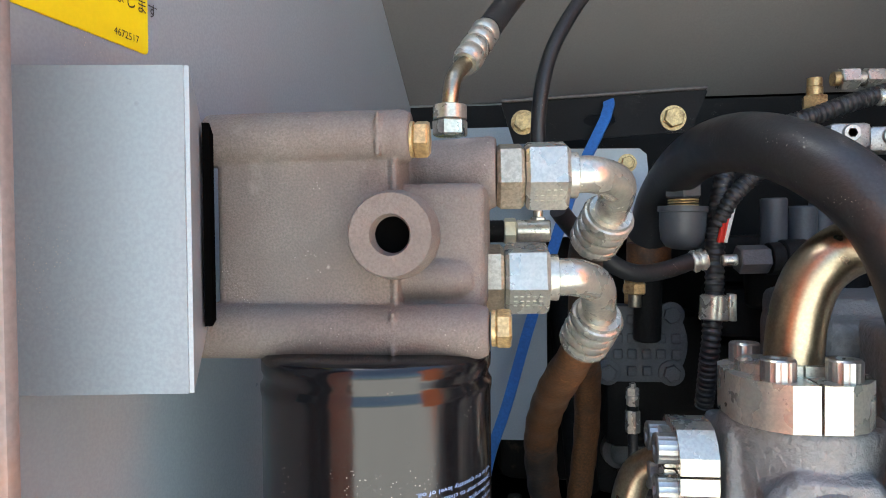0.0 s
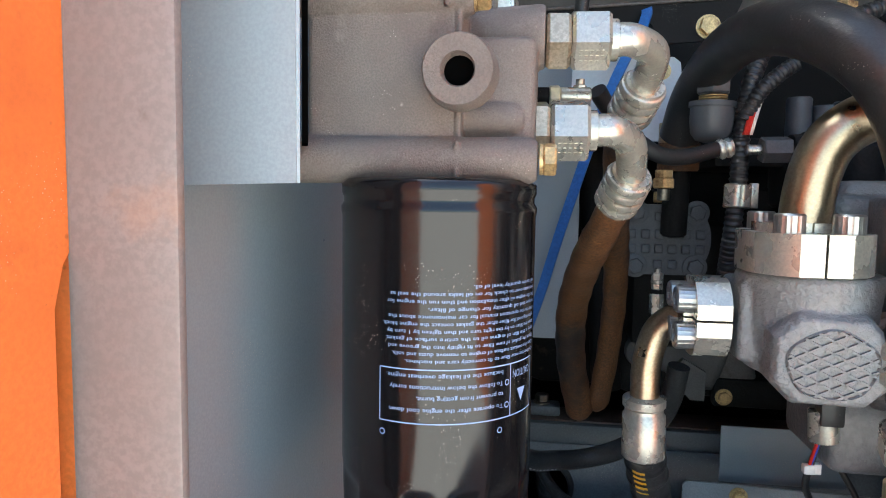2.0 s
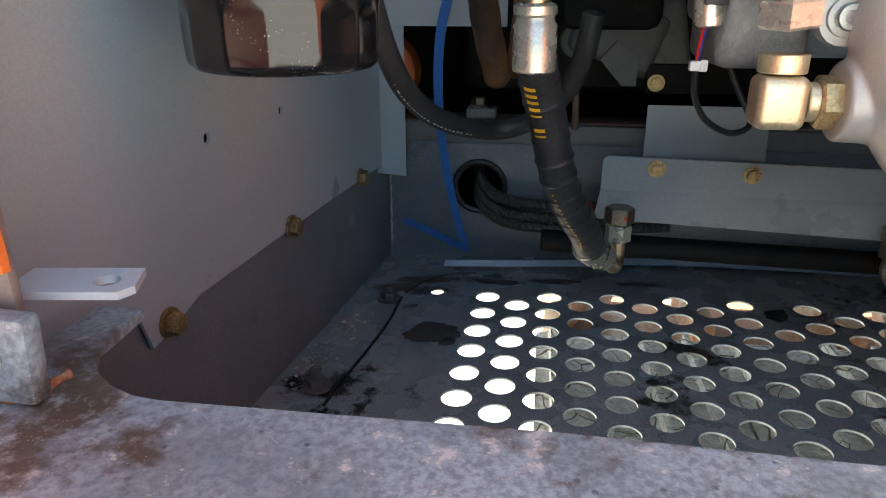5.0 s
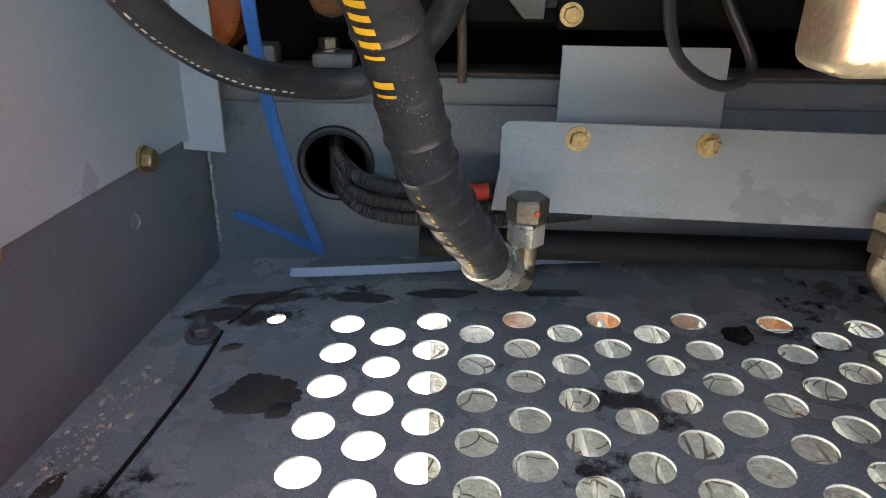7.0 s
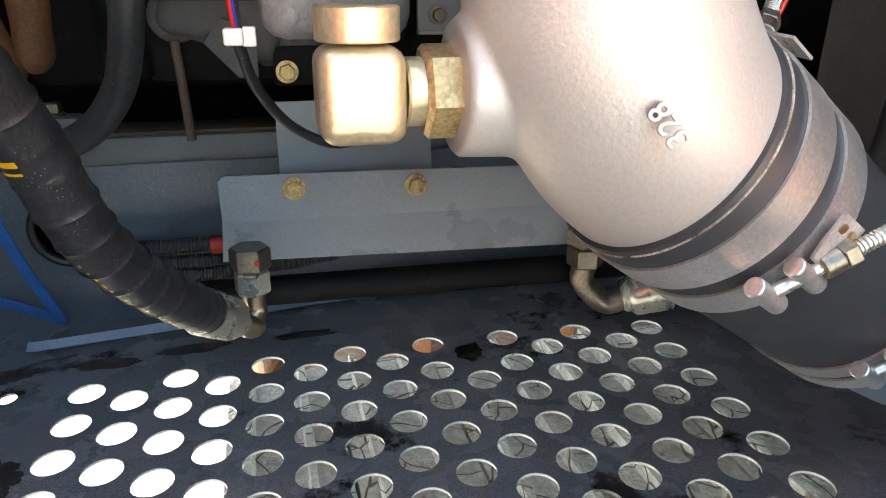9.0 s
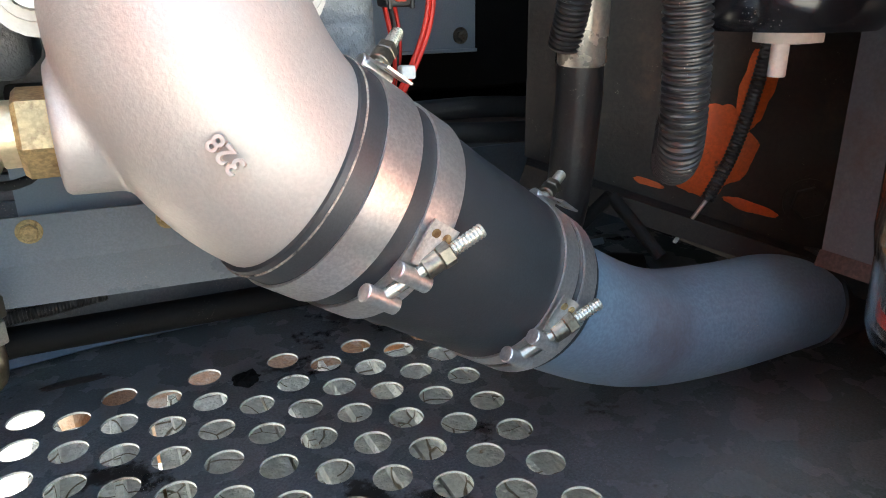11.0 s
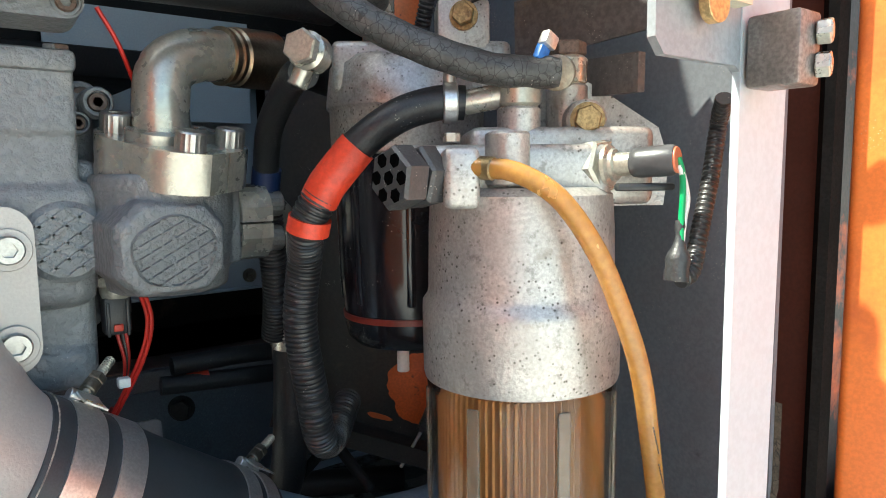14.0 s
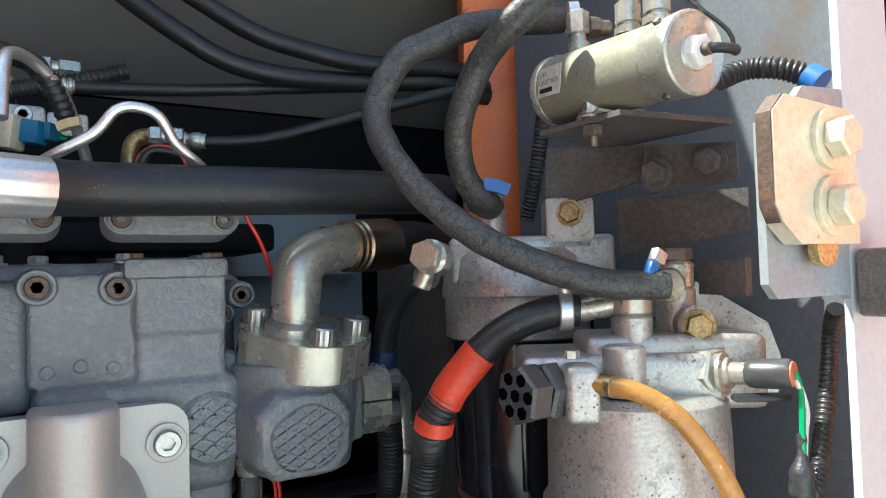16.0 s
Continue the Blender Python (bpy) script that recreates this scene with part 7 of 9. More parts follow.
def grid_cover():
    t = thing("cast_cover", (0.1985, 0.67, 1.45), "dark cast cover with raised squares and four bolts", "cover")
    out = []
    for k in range(48):
        a = 2 * math.pi * k / 48
        r = 0.046
        x, z = r * math.cos(a), r * math.sin(a)
        z = max(-0.0375, min(0.0365, z * 1.05))
        out.append((0.1985 + x, 1.4950 + z))
    bm = plate(bm_new(), out, plane_y(0.654), 0.03)
    part("body", bm, M_COVER, t)
    for sx in (-1, 1):
        for sz in (-1, 1):
            p = (0.1985 + 0.0305 * sx, 0.654, 1.4950 + 0.0285 * sz)
            bm = bm_new()
            lathe(bm, V(p) + V(0, 0.002, 0), (0, -1, 0), [(0, 0.0125), (0.004, 0.0125), (0.0045, 0.0105)], 24)
            lg = part("bolt_seat", bm, M_COVER, t)
            hex_bolt(V(p) - V(0, 0.002, 0), (0, -1, 0), 0.0150, 0.0050, M_COVER, lg)
    sq = bm_new()
    box(sq, (0, 0, 0), (0.0088, 0.0040, 0.0092), 0.0012)
    mesh = finish(sq, "raised_square", M_COVER)
    spots = [(dx, z) for z in (0.0055, -0.0100) for dx in (-0.035, -0.0205, -0.0068, 0.0068, 0.0205, 0.035)] + [(dx, z) for z in (0.0240, -0.0265) for dx in (-0.0075, 0.0075)]
    for dx, dz in spots:
        o = new("raised_square", mesh)
        o.parent = t
        o.matrix_parent_inverse = t.matrix_world.inverted()
        o.location = (0.1985 + dx, 0.6525, 1.4950 + dz)


grid_cover()


def stacked_fitting(name, base, direction, sizes, label, category="fitting"):
    """A row of hexagons and rounds; sizes: (length, width, is hexagon, material)."""
    t = thing(name, base, label, category)
    d = V(direction).normalized()
    p = V(base)
    for h, w, hx, m in sizes:
        bm = bm_new()
        if hx:
            hexa(bm, p, p + d * h, w)
        else:
            rod(bm, p, p + d * h, w / 2, 20)
        part("nut" if hx else "collar", bm, m, t, "", 25)
        p = p + d * h
    return t


stacked_fitting("plug_fitting", (0.195, 0.665, 1.533), (0, 0, 1), [(0.012, 0.017, True, M_GOLD), (0.003, 0.022, False, M_DARKGREY), (0.011, 0.017, True, M_PALEGOLD), (0.004, 0.012, False, M_GOLD), (0.004, 0.010, False, M_RUBBER), (0.05, 0.012, False, M_TAN)], "gold and zinc plug fitting above the cast cover")
stacked_fitting("grease_fitting", (0.181, 0.585, 1.471), (0, 0, -1), [(0.004, 0.006, False, M_ZINC), (0.007, 0.010, True, M_ZINC), (0.003, 0.012, False, M_ZINC), (0.006, 0.0095, True, M_ZINC), (0.004, 0.0105, False, M_DARKGREY), (0.020, 0.0115, True, M_ZINC), (0.04, 0.009, False, M_RUBBER)], "small zinc hose fitting hanging under the cast cover")

M_GREYPLASTIC = mat("blue grey plastic", (0.060, 0.068, 0.078), 0.45, var=0.1, scale=30, fine=500, bump=0.05)
t = thing("breather_cup", (0.218, 0.560, 1.591), "grey rounded breather cup with a threaded neck", "cup")
bm = bm_new()
lathe(bm, (0.218, 0.560, 1.589), (0.03, 0, 1), [(0, 0.006), (0.002, 0.013), (0.008, 0.0175), (0.020, 0.0190), (0.031, 0.0190), (0.0315, 0.0205), (0.036, 0.0205), (0.0365, 0.014)], 32)
part("cup", bm, M_GREYPLASTIC, t)
bm = bm_new()
for k in range(4):
    rod(bm, V((0.219, 0.560, 1.623)) + V(0, 0, 0.0022 * k), V((0.219, 0.560, 1.623)) + V(0, 0, 0.0022 * k + 0.0014), 0.0125, 20, bev=0.0004)
part("threaded_neck", bm, M_GOLD, t, "copper-gold threaded neck")
bm = bm_new()
hexa(bm, V((0.219, 0.560, 1.623)) + V(0, 0, 0.009), V((0.219, 0.560, 1.623)) + V(0, 0, 0.021), 0.027)
part("hexagon", bm, M_GREYPLASTIC, t)


def harness():
    t = thing("wiring_harness", (0.241, 0.551, 1.542), "black corrugated wiring harness held by a steel clip", "harness")
    bm = bm_new()
    conduit(bm, [(0.267, 0.567, 1.687), (0.256, 0.560, 1.660), (0.248, 0.554, 1.637), (0.243, 0.553, 1.599), (0.242, 0.552, 1.562), (0.241, 0.551, 1.542), (0.238, 0.551, 1.507), (0.238, 0.570, 1.456)], 0.0075, 0.005)
    part("conduit", bm, M_CONDUIT, t)
    bm = bm_new()
    rod(bm, V((0.242, 0.552, 1.552)), V((0.241, 0.551, 1.531)), 0.0120, 24)
    cl = part("clip", bm, M_ZINC, t, "dull zinc clip")
    bm = bm_new()
    box(bm, (0.254, 0.549, 1.542), (0.006, 0.012, 0.022), 0.001)
    part("clip_ear", bm, M_ZINC, cl)
    bm = bm_new()
    conduit(bm, [(0.243, 0.548, 1.609), (0.254, 0.544, 1.631), (0.270, 0.546, 1.647), (0.283, 0.548, 1.656)], 0.0065, 0.0045)
    part("branch", bm, M_CONDUIT, t)
    for dx, m in ((0, M_REDW), (0.0025, M_REDW), (0.005, M_WHITE)):
        bm = bm_new()
        tube(bm, [V((0.250, 0.546, 1.622)) + V(dx, 0, 0), V((0.246, 0.543, 1.609)) + V(dx, 0, 0), V((0.243, 0.544, 1.595)) + V(dx, 0, 0)], 0.0018, 8)
        part("wire", bm, m, t, "thin insulated wire")


harness()


def thin_hose(name, pts, r, label, material=None, ends=()):
    t = thing(name, pts[0], label, "hose")
    bm = bm_new()
    tube(bm, pts, r, 20, 0.006)
    part("hose", bm, material or M_RUBBER, t)
    for a, b, q in ends:
        bm = bm_new()
        crimp(bm, a, b, q, 2)
        part("ferrule", bm, M_ZINC, t, "zinc ferrule")
    return t


thin_hose("pilot_hose", [(0.110, 0.448, 1.620), (0.119, 0.459, 1.609), (0.141, 0.481, 1.588), (0.165, 0.493, 1.574), (0.190, 0.506, 1.574), (0.216, 0.519, 1.581)], 0.0068, "thin black pilot hose with a zinc end", None, [((0.215, 0.519, 1.580), (0.227, 0.520, 1.583), 0.0085)])
stacked_fitting("pilot_fitting", (0.242, 0.532, 1.581), (1, 0.1, 0.02), [(0.012, 0.009, False, M_ZINC), (0.024, 0.020, True, M_COVER), (0.010, 0.026, False, M_ENGINE), (0.02, 0.03, False, M_ENGINE)], "dark pilot fitting with a bright spigot")


def standpipe():
    t = thing("standpipe_fitting", (0.041, 0.40, 1.66), "zinc standpipe fitting with a bent tube on the filter head", "hose fitting")
    n0, n1, n2 = V((0.041, 0.391, 1.664)), V((0.041, 0.391, 1.674)), V((0.041, 0.391, 1.683))
    bm = bm_new()
    hexa(bm, n0, n1, 0.019)
    part("adapter", bm, M_ZINC, t, "", 25)
    bm = bm_new()
    rod(bm, n1, n2, 0.0105, 24)
    part("union_nut", bm, M_ZINC, t)
    bm = bm_new()
    e = [n2, V((0.042, 0.391, 1.692)), V((0.044, 0.397, 1.703)), V((0.050, 0.413, 1.715))]
    tube(bm, e, 0.0052, 18, 0.003)
    part("bent_tube", bm, M_TAN, t)
    bm = bm_new()
    crimp(bm, (0.049, 0.411, 1.713), (0.063, 0.445, 1.746), 0.0095)
    part("ferrule", bm, M_ZINC, t)
    bm = bm_new()
    tube(bm, [(0.063, 0.443, 1.744), (0.071, 0.461, 1.761), (0.085, 0.488, 1.787), (0.107, 0.521, 1.820)], 0.0088, 20)
    part("hose", bm, M_RUBBER, t, "black hose tail")


standpipe()
thin_hose("riser_hose", [(0.099, 0.538, 1.656), (0.099, 0.538, 1.691), (0.102, 0.539, 1.721), (0.110, 0.546, 1.753), (0.125, 0.558, 1.784), (0.146, 0.576, 1.818)], 0.0062, "black riser hose with white markings")
stacked_fitting("cover_fitting", (0.1865, 0.605, 1.536), (0, 0, 1), [(0.012, 0.012, False, M_OLDZINC), (0.010, 0.019, True, M_GOLD), (0.008, 0.016, True, M_GOLD)], "gold plated square fitting above the cast cover")
stacked_fitting("gauge_port", (0.064, 0.372, 1.605), (1, 0.05, 0), [(0.010, 0.013, False, M_DARKGREY), (0.007, 0.014, True, M_PALEGOLD), (0.020, 0.013, False, M_ZINC)], "small zinc gauge port on the filter head")
stacked_fitting("bleed_nipple", (0.094, 0.376, 1.607), (0, 0, 1), [(0.006, 0.008, True, M_ZINC), (0.004, 0.006, False, M_ZINC)], "small zinc bleed nipple")

# ---- engine behind the pump ----
def engine():
    t = thing("engine", (0.35, 0.95, 1.25), "grimy engine block behind the pump, darkened for deep shade", "engine")
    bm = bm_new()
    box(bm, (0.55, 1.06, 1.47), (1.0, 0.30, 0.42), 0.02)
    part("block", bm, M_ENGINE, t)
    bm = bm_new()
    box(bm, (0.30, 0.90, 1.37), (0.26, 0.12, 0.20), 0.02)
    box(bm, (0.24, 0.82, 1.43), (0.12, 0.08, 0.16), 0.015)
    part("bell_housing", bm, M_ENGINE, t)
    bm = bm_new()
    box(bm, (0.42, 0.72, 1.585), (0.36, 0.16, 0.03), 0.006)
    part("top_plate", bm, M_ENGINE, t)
    bm = plate(bm_new(), [(0.231, 1.315), (0.249, 1.336), (0.277, 1.320), (0.276, 1.284), (0.259, 1.284)], plane_y(0.790), 0.02)
    part("cast_pad", bm, M_GREYCAST, t, "five-sided cast pad")
    bm = bm_new()
    box(bm, (0.252, 0.815, 1.345), (0.11, 0.03, 0.075), 0.012, (0, 18, 0), 3)
    box(bm, (0.302, 0.822, 1.340), (0.07, 0.03, 0.09), 0.010, (0, -12, 0), 3)
    part("cast_lug", bm, M_GREYCAST, t, "dull grey cast lug round the pad")
    bm = bm_new()
    lathe(bm, (0.205, 0.835, 1.335), (0, -1, 0), [(0, 0.024), (0.012, 0.022), (0.016, 0.016)], 28)
    part("cast_boss", bm, M_GREYCAST, t)
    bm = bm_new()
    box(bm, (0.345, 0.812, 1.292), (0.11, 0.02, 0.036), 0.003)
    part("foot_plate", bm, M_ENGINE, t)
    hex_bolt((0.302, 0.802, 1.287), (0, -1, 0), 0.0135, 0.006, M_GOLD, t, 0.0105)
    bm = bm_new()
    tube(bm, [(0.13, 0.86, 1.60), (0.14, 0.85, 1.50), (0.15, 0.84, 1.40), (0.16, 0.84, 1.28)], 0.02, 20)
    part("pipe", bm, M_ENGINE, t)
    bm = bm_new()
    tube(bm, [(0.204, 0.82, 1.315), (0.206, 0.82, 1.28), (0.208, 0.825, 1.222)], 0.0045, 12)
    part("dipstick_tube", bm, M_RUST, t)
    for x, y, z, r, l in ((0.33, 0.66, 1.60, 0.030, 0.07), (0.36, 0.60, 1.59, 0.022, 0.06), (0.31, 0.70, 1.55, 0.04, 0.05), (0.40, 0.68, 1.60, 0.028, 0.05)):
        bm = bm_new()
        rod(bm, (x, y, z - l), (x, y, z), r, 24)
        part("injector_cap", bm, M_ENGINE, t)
    for p, q in (((0.30, 0.585, 1.632), 0.011), ((0.325, 0.59, 1.625), 0.012), ((0.345, 0.60, 1.63), 0.010)):
        bm = bm_new()
        rod(bm, V(p) - V(0, 0, 0.05), p, q, 18)
        part("sensor_body", bm, M_GREYPLASTIC, t)
    return t


engine()
bm = bm_new()
box(bm, (0.62, 0.86, 1.4775), (0.36, 0.006, 0.325), 0.002, (0, 0, 0))
hs = thing("heat_shield", (0.62, 0.86, 1.315), "flat blue-grey heat shield panel behind the pump", "panel")
part("panel", bm, M_BLUEGREY, hs)
for p in ((0.462, 0.857, 1.335), (0.778, 0.857, 1.335), (0.778, 0.857, 1.60)):
    hex_bolt(p, (0, -1, 0), 0.012, 0.006, M_OLDZINC, hs, 0.010)
bm = bm_new()
box(bm, (0.62, 0.8575, 1.3175), (0.36, 0.010, 0.004), 0.001)
part("folded_edge", bm, M_BLUEGREY, hs, "folded lower edge")

# ---- upper right: fuel rail, hoses across the hood ----
def main_hose():
    t = thing("discharge_hose", (0.420, 0.383, 1.599), "thick black discharge hose with a bright ferrule", "hose")
    bm = bm_new()
    tube(bm, [(0.372, 0.355, 1.5945), (0.407, 0.3665, 1.596), (0.466, 0.371, 1.598), (0.528, 0.372, 1.600), (0.608, 0.380, 1.603), (0.663, 0.392, 1.605)], 0.0165, 32, 0.008)
    part("hose", bm, M_RUBBER, t)
    bm = bm_new()
    a, d = V(0.3785, 0.3575, 1.5945), V(-0.93, -0.36, 0.0).normalized()
    _, u, v = axes_of(d)
    rings = []
    for g, q in ((0, 0.0162), (0.0004, 0.0176), (0.044, 0.0176), (0.046, 0.0165)):
        rings.append([a + d * g + (u * math.cos(w) + v * math.sin(w)) * q * (1 + 0.010 * math.cos(16 * w)) for w in (2 * math.pi * k / 96 for k in range(96))])
    add_rings(bm, rings)
    part("ferrule", bm, M_STEEL, t, "bright swaged ferrule")


main_hose()


def flange_under_hose():
    t = thing("port_flange", (0.453, 0.408, 1.579), "grey cast port flange with two socket screws", "flange")
    for x0, w in ((0.4520, 0.084), (0.3560, 0.062)):
        bm = plate(bm_new(), rounded(w, 0.030, 0.011), facing((x0, 0.386, 1.585), (0, -1, 0.12)), 0.03)
        f = part("plate", bm, M_PUMP, t)
        for k in (-1, 1):
            q = V(x0 + k * (w / 2 - 0.010), 0.3858, 1.5795)
            bm = bm_new()
            lathe(bm, q + V(0, 0.004, 0), (0, -1, 0.1), [(0, 0.0088), (0.005, 0.0086), (0.0058, 0.0078), (0.0058, 0.0068), (0.003, 0.0066)], 26)
            part("screw_seat", bm, M_PUMP, f)
            socket_bolt(q + V(0, 0.001, 0), (0, -1, 0.1), 0.0058, 0.0035, parent=f, material=M_RUST)


flange_under_hose()
bm = bm_new()
tube(bm, [(0.376, 0.395, 1.615), (0.386, 0.388, 1.621), (0.405, 0.383, 1.633), (0.417, 0.380, 1.648), (0.429, 0.379, 1.651), (0.442, 0.378, 1.646), (0.453, 0.383, 1.630), (0.467, 0.387, 1.619), (0.473, 0.395, 1.616)], 0.0035, 16, 0.004)
single("injection_pipe", bm, M_STEEL, "bright bent steel injection pipe", "pipe")
bm = bm_new()
tube(bm, [(0.356, 0.382, 1.638), (0.357, 0.392, 1.668), (0.360, 0.402, 1.683), (0.372, 0.418, 1.684), (0.388, 0.432, 1.671), (0.398, 0.450, 1.652), (0.407, 0.469, 1.627)], 0.0040, 16, 0.004)
single("injection_pipe", bm, M_STEEL, "dull bent steel injection pipe", "pipe")


def connectors():
    t = thing("sensor_plug", (0.373, 0.454, 1.645), "blue sensor plug with green and black wires", "connector")
    bm = bm_new()
    box(bm, (0.371, 0.455, 1.645), (0.020, 0.014, 0.016), 0.002, (0, 8, -35))
    box(bm, (0.381, 0.454, 1.646), (0.012, 0.012, 0.012), 0.0015, (0, 8, -35))
    part("body", bm, M_BLUEPLUG, t)
    bm = bm_new()
    box(bm, (0.360, 0.455, 1.644), (0.012, 0.016, 0.024), 0.002, (0, 8, -35))
    part("bracket", bm, M_PALEGOLD, t)
    for k, m in ((0, M_GREENW), (4, M_BLACK), (-4, M_GREENW)):
        bm = bm_new()
        tube(bm, [V((0.383, 0.453, 1.645)) + V(0, 0, k * 0.0004), V((0.388, 0.456, 1.644)) + V(0, 0, k * 0.0004), (0.393, 0.459, 1.643)], 0.0012, 8)
        part("wire", bm, m, t, "thin insulated wire")
    c = thing("sensor_cable", (0.386, 0.445, 1.670), "black corrugated sensor cable with a cream clip", "cable")
    bm = bm_new()
    conduit(bm, [(0.376, 0.427, 1.681), (0.382, 0.429, 1.675), (0.388, 0.432, 1.663), (0.392, 0.436, 1.652)], 0.0062, 0.005)
    part("conduit", bm, M_CONDUIT, c)
    bm = bm_new()
    strip(bm, [(0.387, 0.433, 1.645), (0.394, 0.429, 1.648), (0.400, 0.426, 1.649)], 0.006, 0.005, (0, 0, 1))
    part("clip", bm, M_CREAM, c)
    bm = bm_new()
    tube(bm, [(0.376, 0.427, 1.681), (0.373, 0.434, 1.688), (0.363, 0.446, 1.694), (0.354, 0.451, 1.698)], 0.007, 14)
    part("taped_loom", bm, M_RUBBER, c)


M_BLUEPLUG = mat("blue plastic", (0.02, 0.16, 0.32), 0.4, bump=0.05)
M_CREAM = mat("cream plastic", (0.65, 0.52, 0.30), 0.5, bump=0.05)
connectors()

thin_hose("return_line", [(0.397, 0.610, 1.721), (0.418, 0.608, 1.720), (0.504, 0.588, 1.723), (0.603, 0.560, 1.730), (0.681, 0.533, 1.735), (0.764, 0.515, 1.749)], 0.0062, "black return line with white print under the hood", None, [((0.395, 0.609, 1.720), (0.406, 0.609, 1.720), 0.0075)])
thin_hose("return_line", [(0.508, 0.568, 1.669), (0.561, 0.552, 1.673), (0.618, 0.527, 1.688), (0.677, 0.501, 1.706), (0.733, 0.488, 1.723), (0.778, 0.483, 1.733)], 0.0058, "black fuel line with white print and a zinc end", None, [((0.486, 0.577, 1.671), (0.512, 0.566, 1.670), 0.0080)])
thin_hose("heater_hose", [(0.422, 0.575, 1.819), (0.446, 0.572, 1.798), (0.492, 0.560, 1.765), (0.534, 0.557, 1.745), (0.588, 0.546, 1.735), (0.658, 0.536, 1.736), (0.739, 0.520, 1.741), (0.800, 0.516, 1.732)], 0.0098, "black heater hose sweeping under the hood")
thin_hose("heater_hose", [(0.434, 0.575, 1.840), (0.476, 0.568, 1.820), (0.548, 0.548, 1.776), (0.597, 0.539, 1.762), (0.659, 0.523, 1.751), (0.729, 0.514, 1.754), (0.789, 0.510, 1.754)], 0.0092, "braided black heater hose sweeping under the hood")
ge = thing("gold_elbow", (0.446, 0.560, 1.648), "gold plated bent elbow on the engine top plate", "fitting")
bm = bm_new()
tube(bm, [(0.4455, 0.561, 1.644), (0.4460, 0.561, 1.654), (0.4490, 0.5605, 1.6635), (0.4560, 0.559, 1.6685), (0.4640, 0.556, 1.6690)], 0.0072, 20, 0.002)
part("bend", bm, M_BRONZE, ge)
bm = bm_new()
hexa(bm, (0.4635, 0.556, 1.669), (0.4705, 0.554, 1.669), 0.017)
part("collar", bm, M_GOLD, ge, "", 25)
wb = thing("wire_bundle", (0.470, 0.540, 1.640), "red and black wires bunched behind the discharge hose", "wires")
for k, m_ in enumerate((M_REDTAPE, M_BLACK, M_BROWN, M_REDW, M_BLACK, M_BLACK)):
    bm = bm_new()
    o_ = 0.0022 * k
    tube(bm, [(0.446 + o_ * 0.5, 0.545, 1.630), (0.452 + o_ * 0.6, 0.545 - o_ * 0.4, 1.650 + 0.0008 * (k % 3)), (0.466 + o_, 0.541 - o_ * 0.3, 1.658 - o_ * 0.5), (0.482 + o_, 0.535, 1.652 - o_ * 0.6), (0.492 + o_, 0.530, 1.628)], 0.0013 if k < 4 else 0.0032, 8, 0.003)
    part("wire", bm, m_, wb, "thin insulated wire")
stacked_fitting("gold_elbow_nut", (0.461, 0.552, 1.668), (1, -0.25, -0.02), [(0.010, 0.017, True, M_ZINC), (0.006, 0.013, False, M_ZINC), (0.012, 0.0165, True, M_ZINC)], "zinc union nuts beside the gold elbow")
stacked_fitting("gold_elbow", (0.350, 0.626, 1.704), (0, 0, 1), [(0.010, 0.022, False, M_ZINC), (0.012, 0.019, True, M_GOLD), (0.008, 0.014, False, M_GOLD), (0.008, 0.013, False, M_GOLD)], "gold plated elbow on the valve cover")
stacked_fitting("union_nuts", (0.366, 0.628, 1.741), (1, 0.05, 0.0), [(0.006, 0.013, False, M_GOLD), (0.016, 0.018, True, M_ZINC), (0.006, 0.013, False, M_ZINC), (0.018, 0.0165, True, M_ZINC)], "zinc union nuts on the gold elbow")
bm = bm_new()
conduit(bm, [(0.312, 0.602, 1.696), (0.336, 0.605, 1.703), (0.371, 0.609, 1.715), (0.411, 0.613, 1.727), (0.450, 0.618, 1.742)], 0.0078, 0.005)
single("braided_loom", bm, M_CONDUIT, "black ribbed wiring loom over the valve cover", "cable")
for c in ((0.366, 0.607, 1.685), (0.400, 0.611, 1.682)):
    bm = bm_new()
    box(bm, c, (0.034, 0.03, 0.022), 0.004)
    w = single("injector_block", bm, M_ALU, "pale cast injector block with a socket screw", "block")
    socket_bolt(V(c) + V(0, -0.015, 0.002), (0, -1, 0), 0.0075, 0.003, parent=w)
bm = bm_new()
lathe(bm, (-0.082, 0.930, 1.278), (0, 1, 0), [(0, 0.050), (0.004, 0.056), (0.05, 0.058)], 40)
single("orange_casting", bm, M_ORANGE, "rounded orange painted casting behind the partition", "casting")


# ---- printing ----
def text_mesh(body, size, align="LEFT"):
    cu = bpy.data.curves.new("text", "FONT")
    cu.body, cu.size, cu.align_x, cu.resolution_u = body, size, align, 2
    ob = bpy.data.objects.new("text", cu)
    scene.collection.objects.link(ob)
    dg = bpy.context.evaluated_depsgraph_get()
    me = bpy.data.meshes.new_from_object(ob.evaluated_get(dg))
    bpy.data.objects.remove(ob)
    bpy.data.curves.remove(cu)
    return me


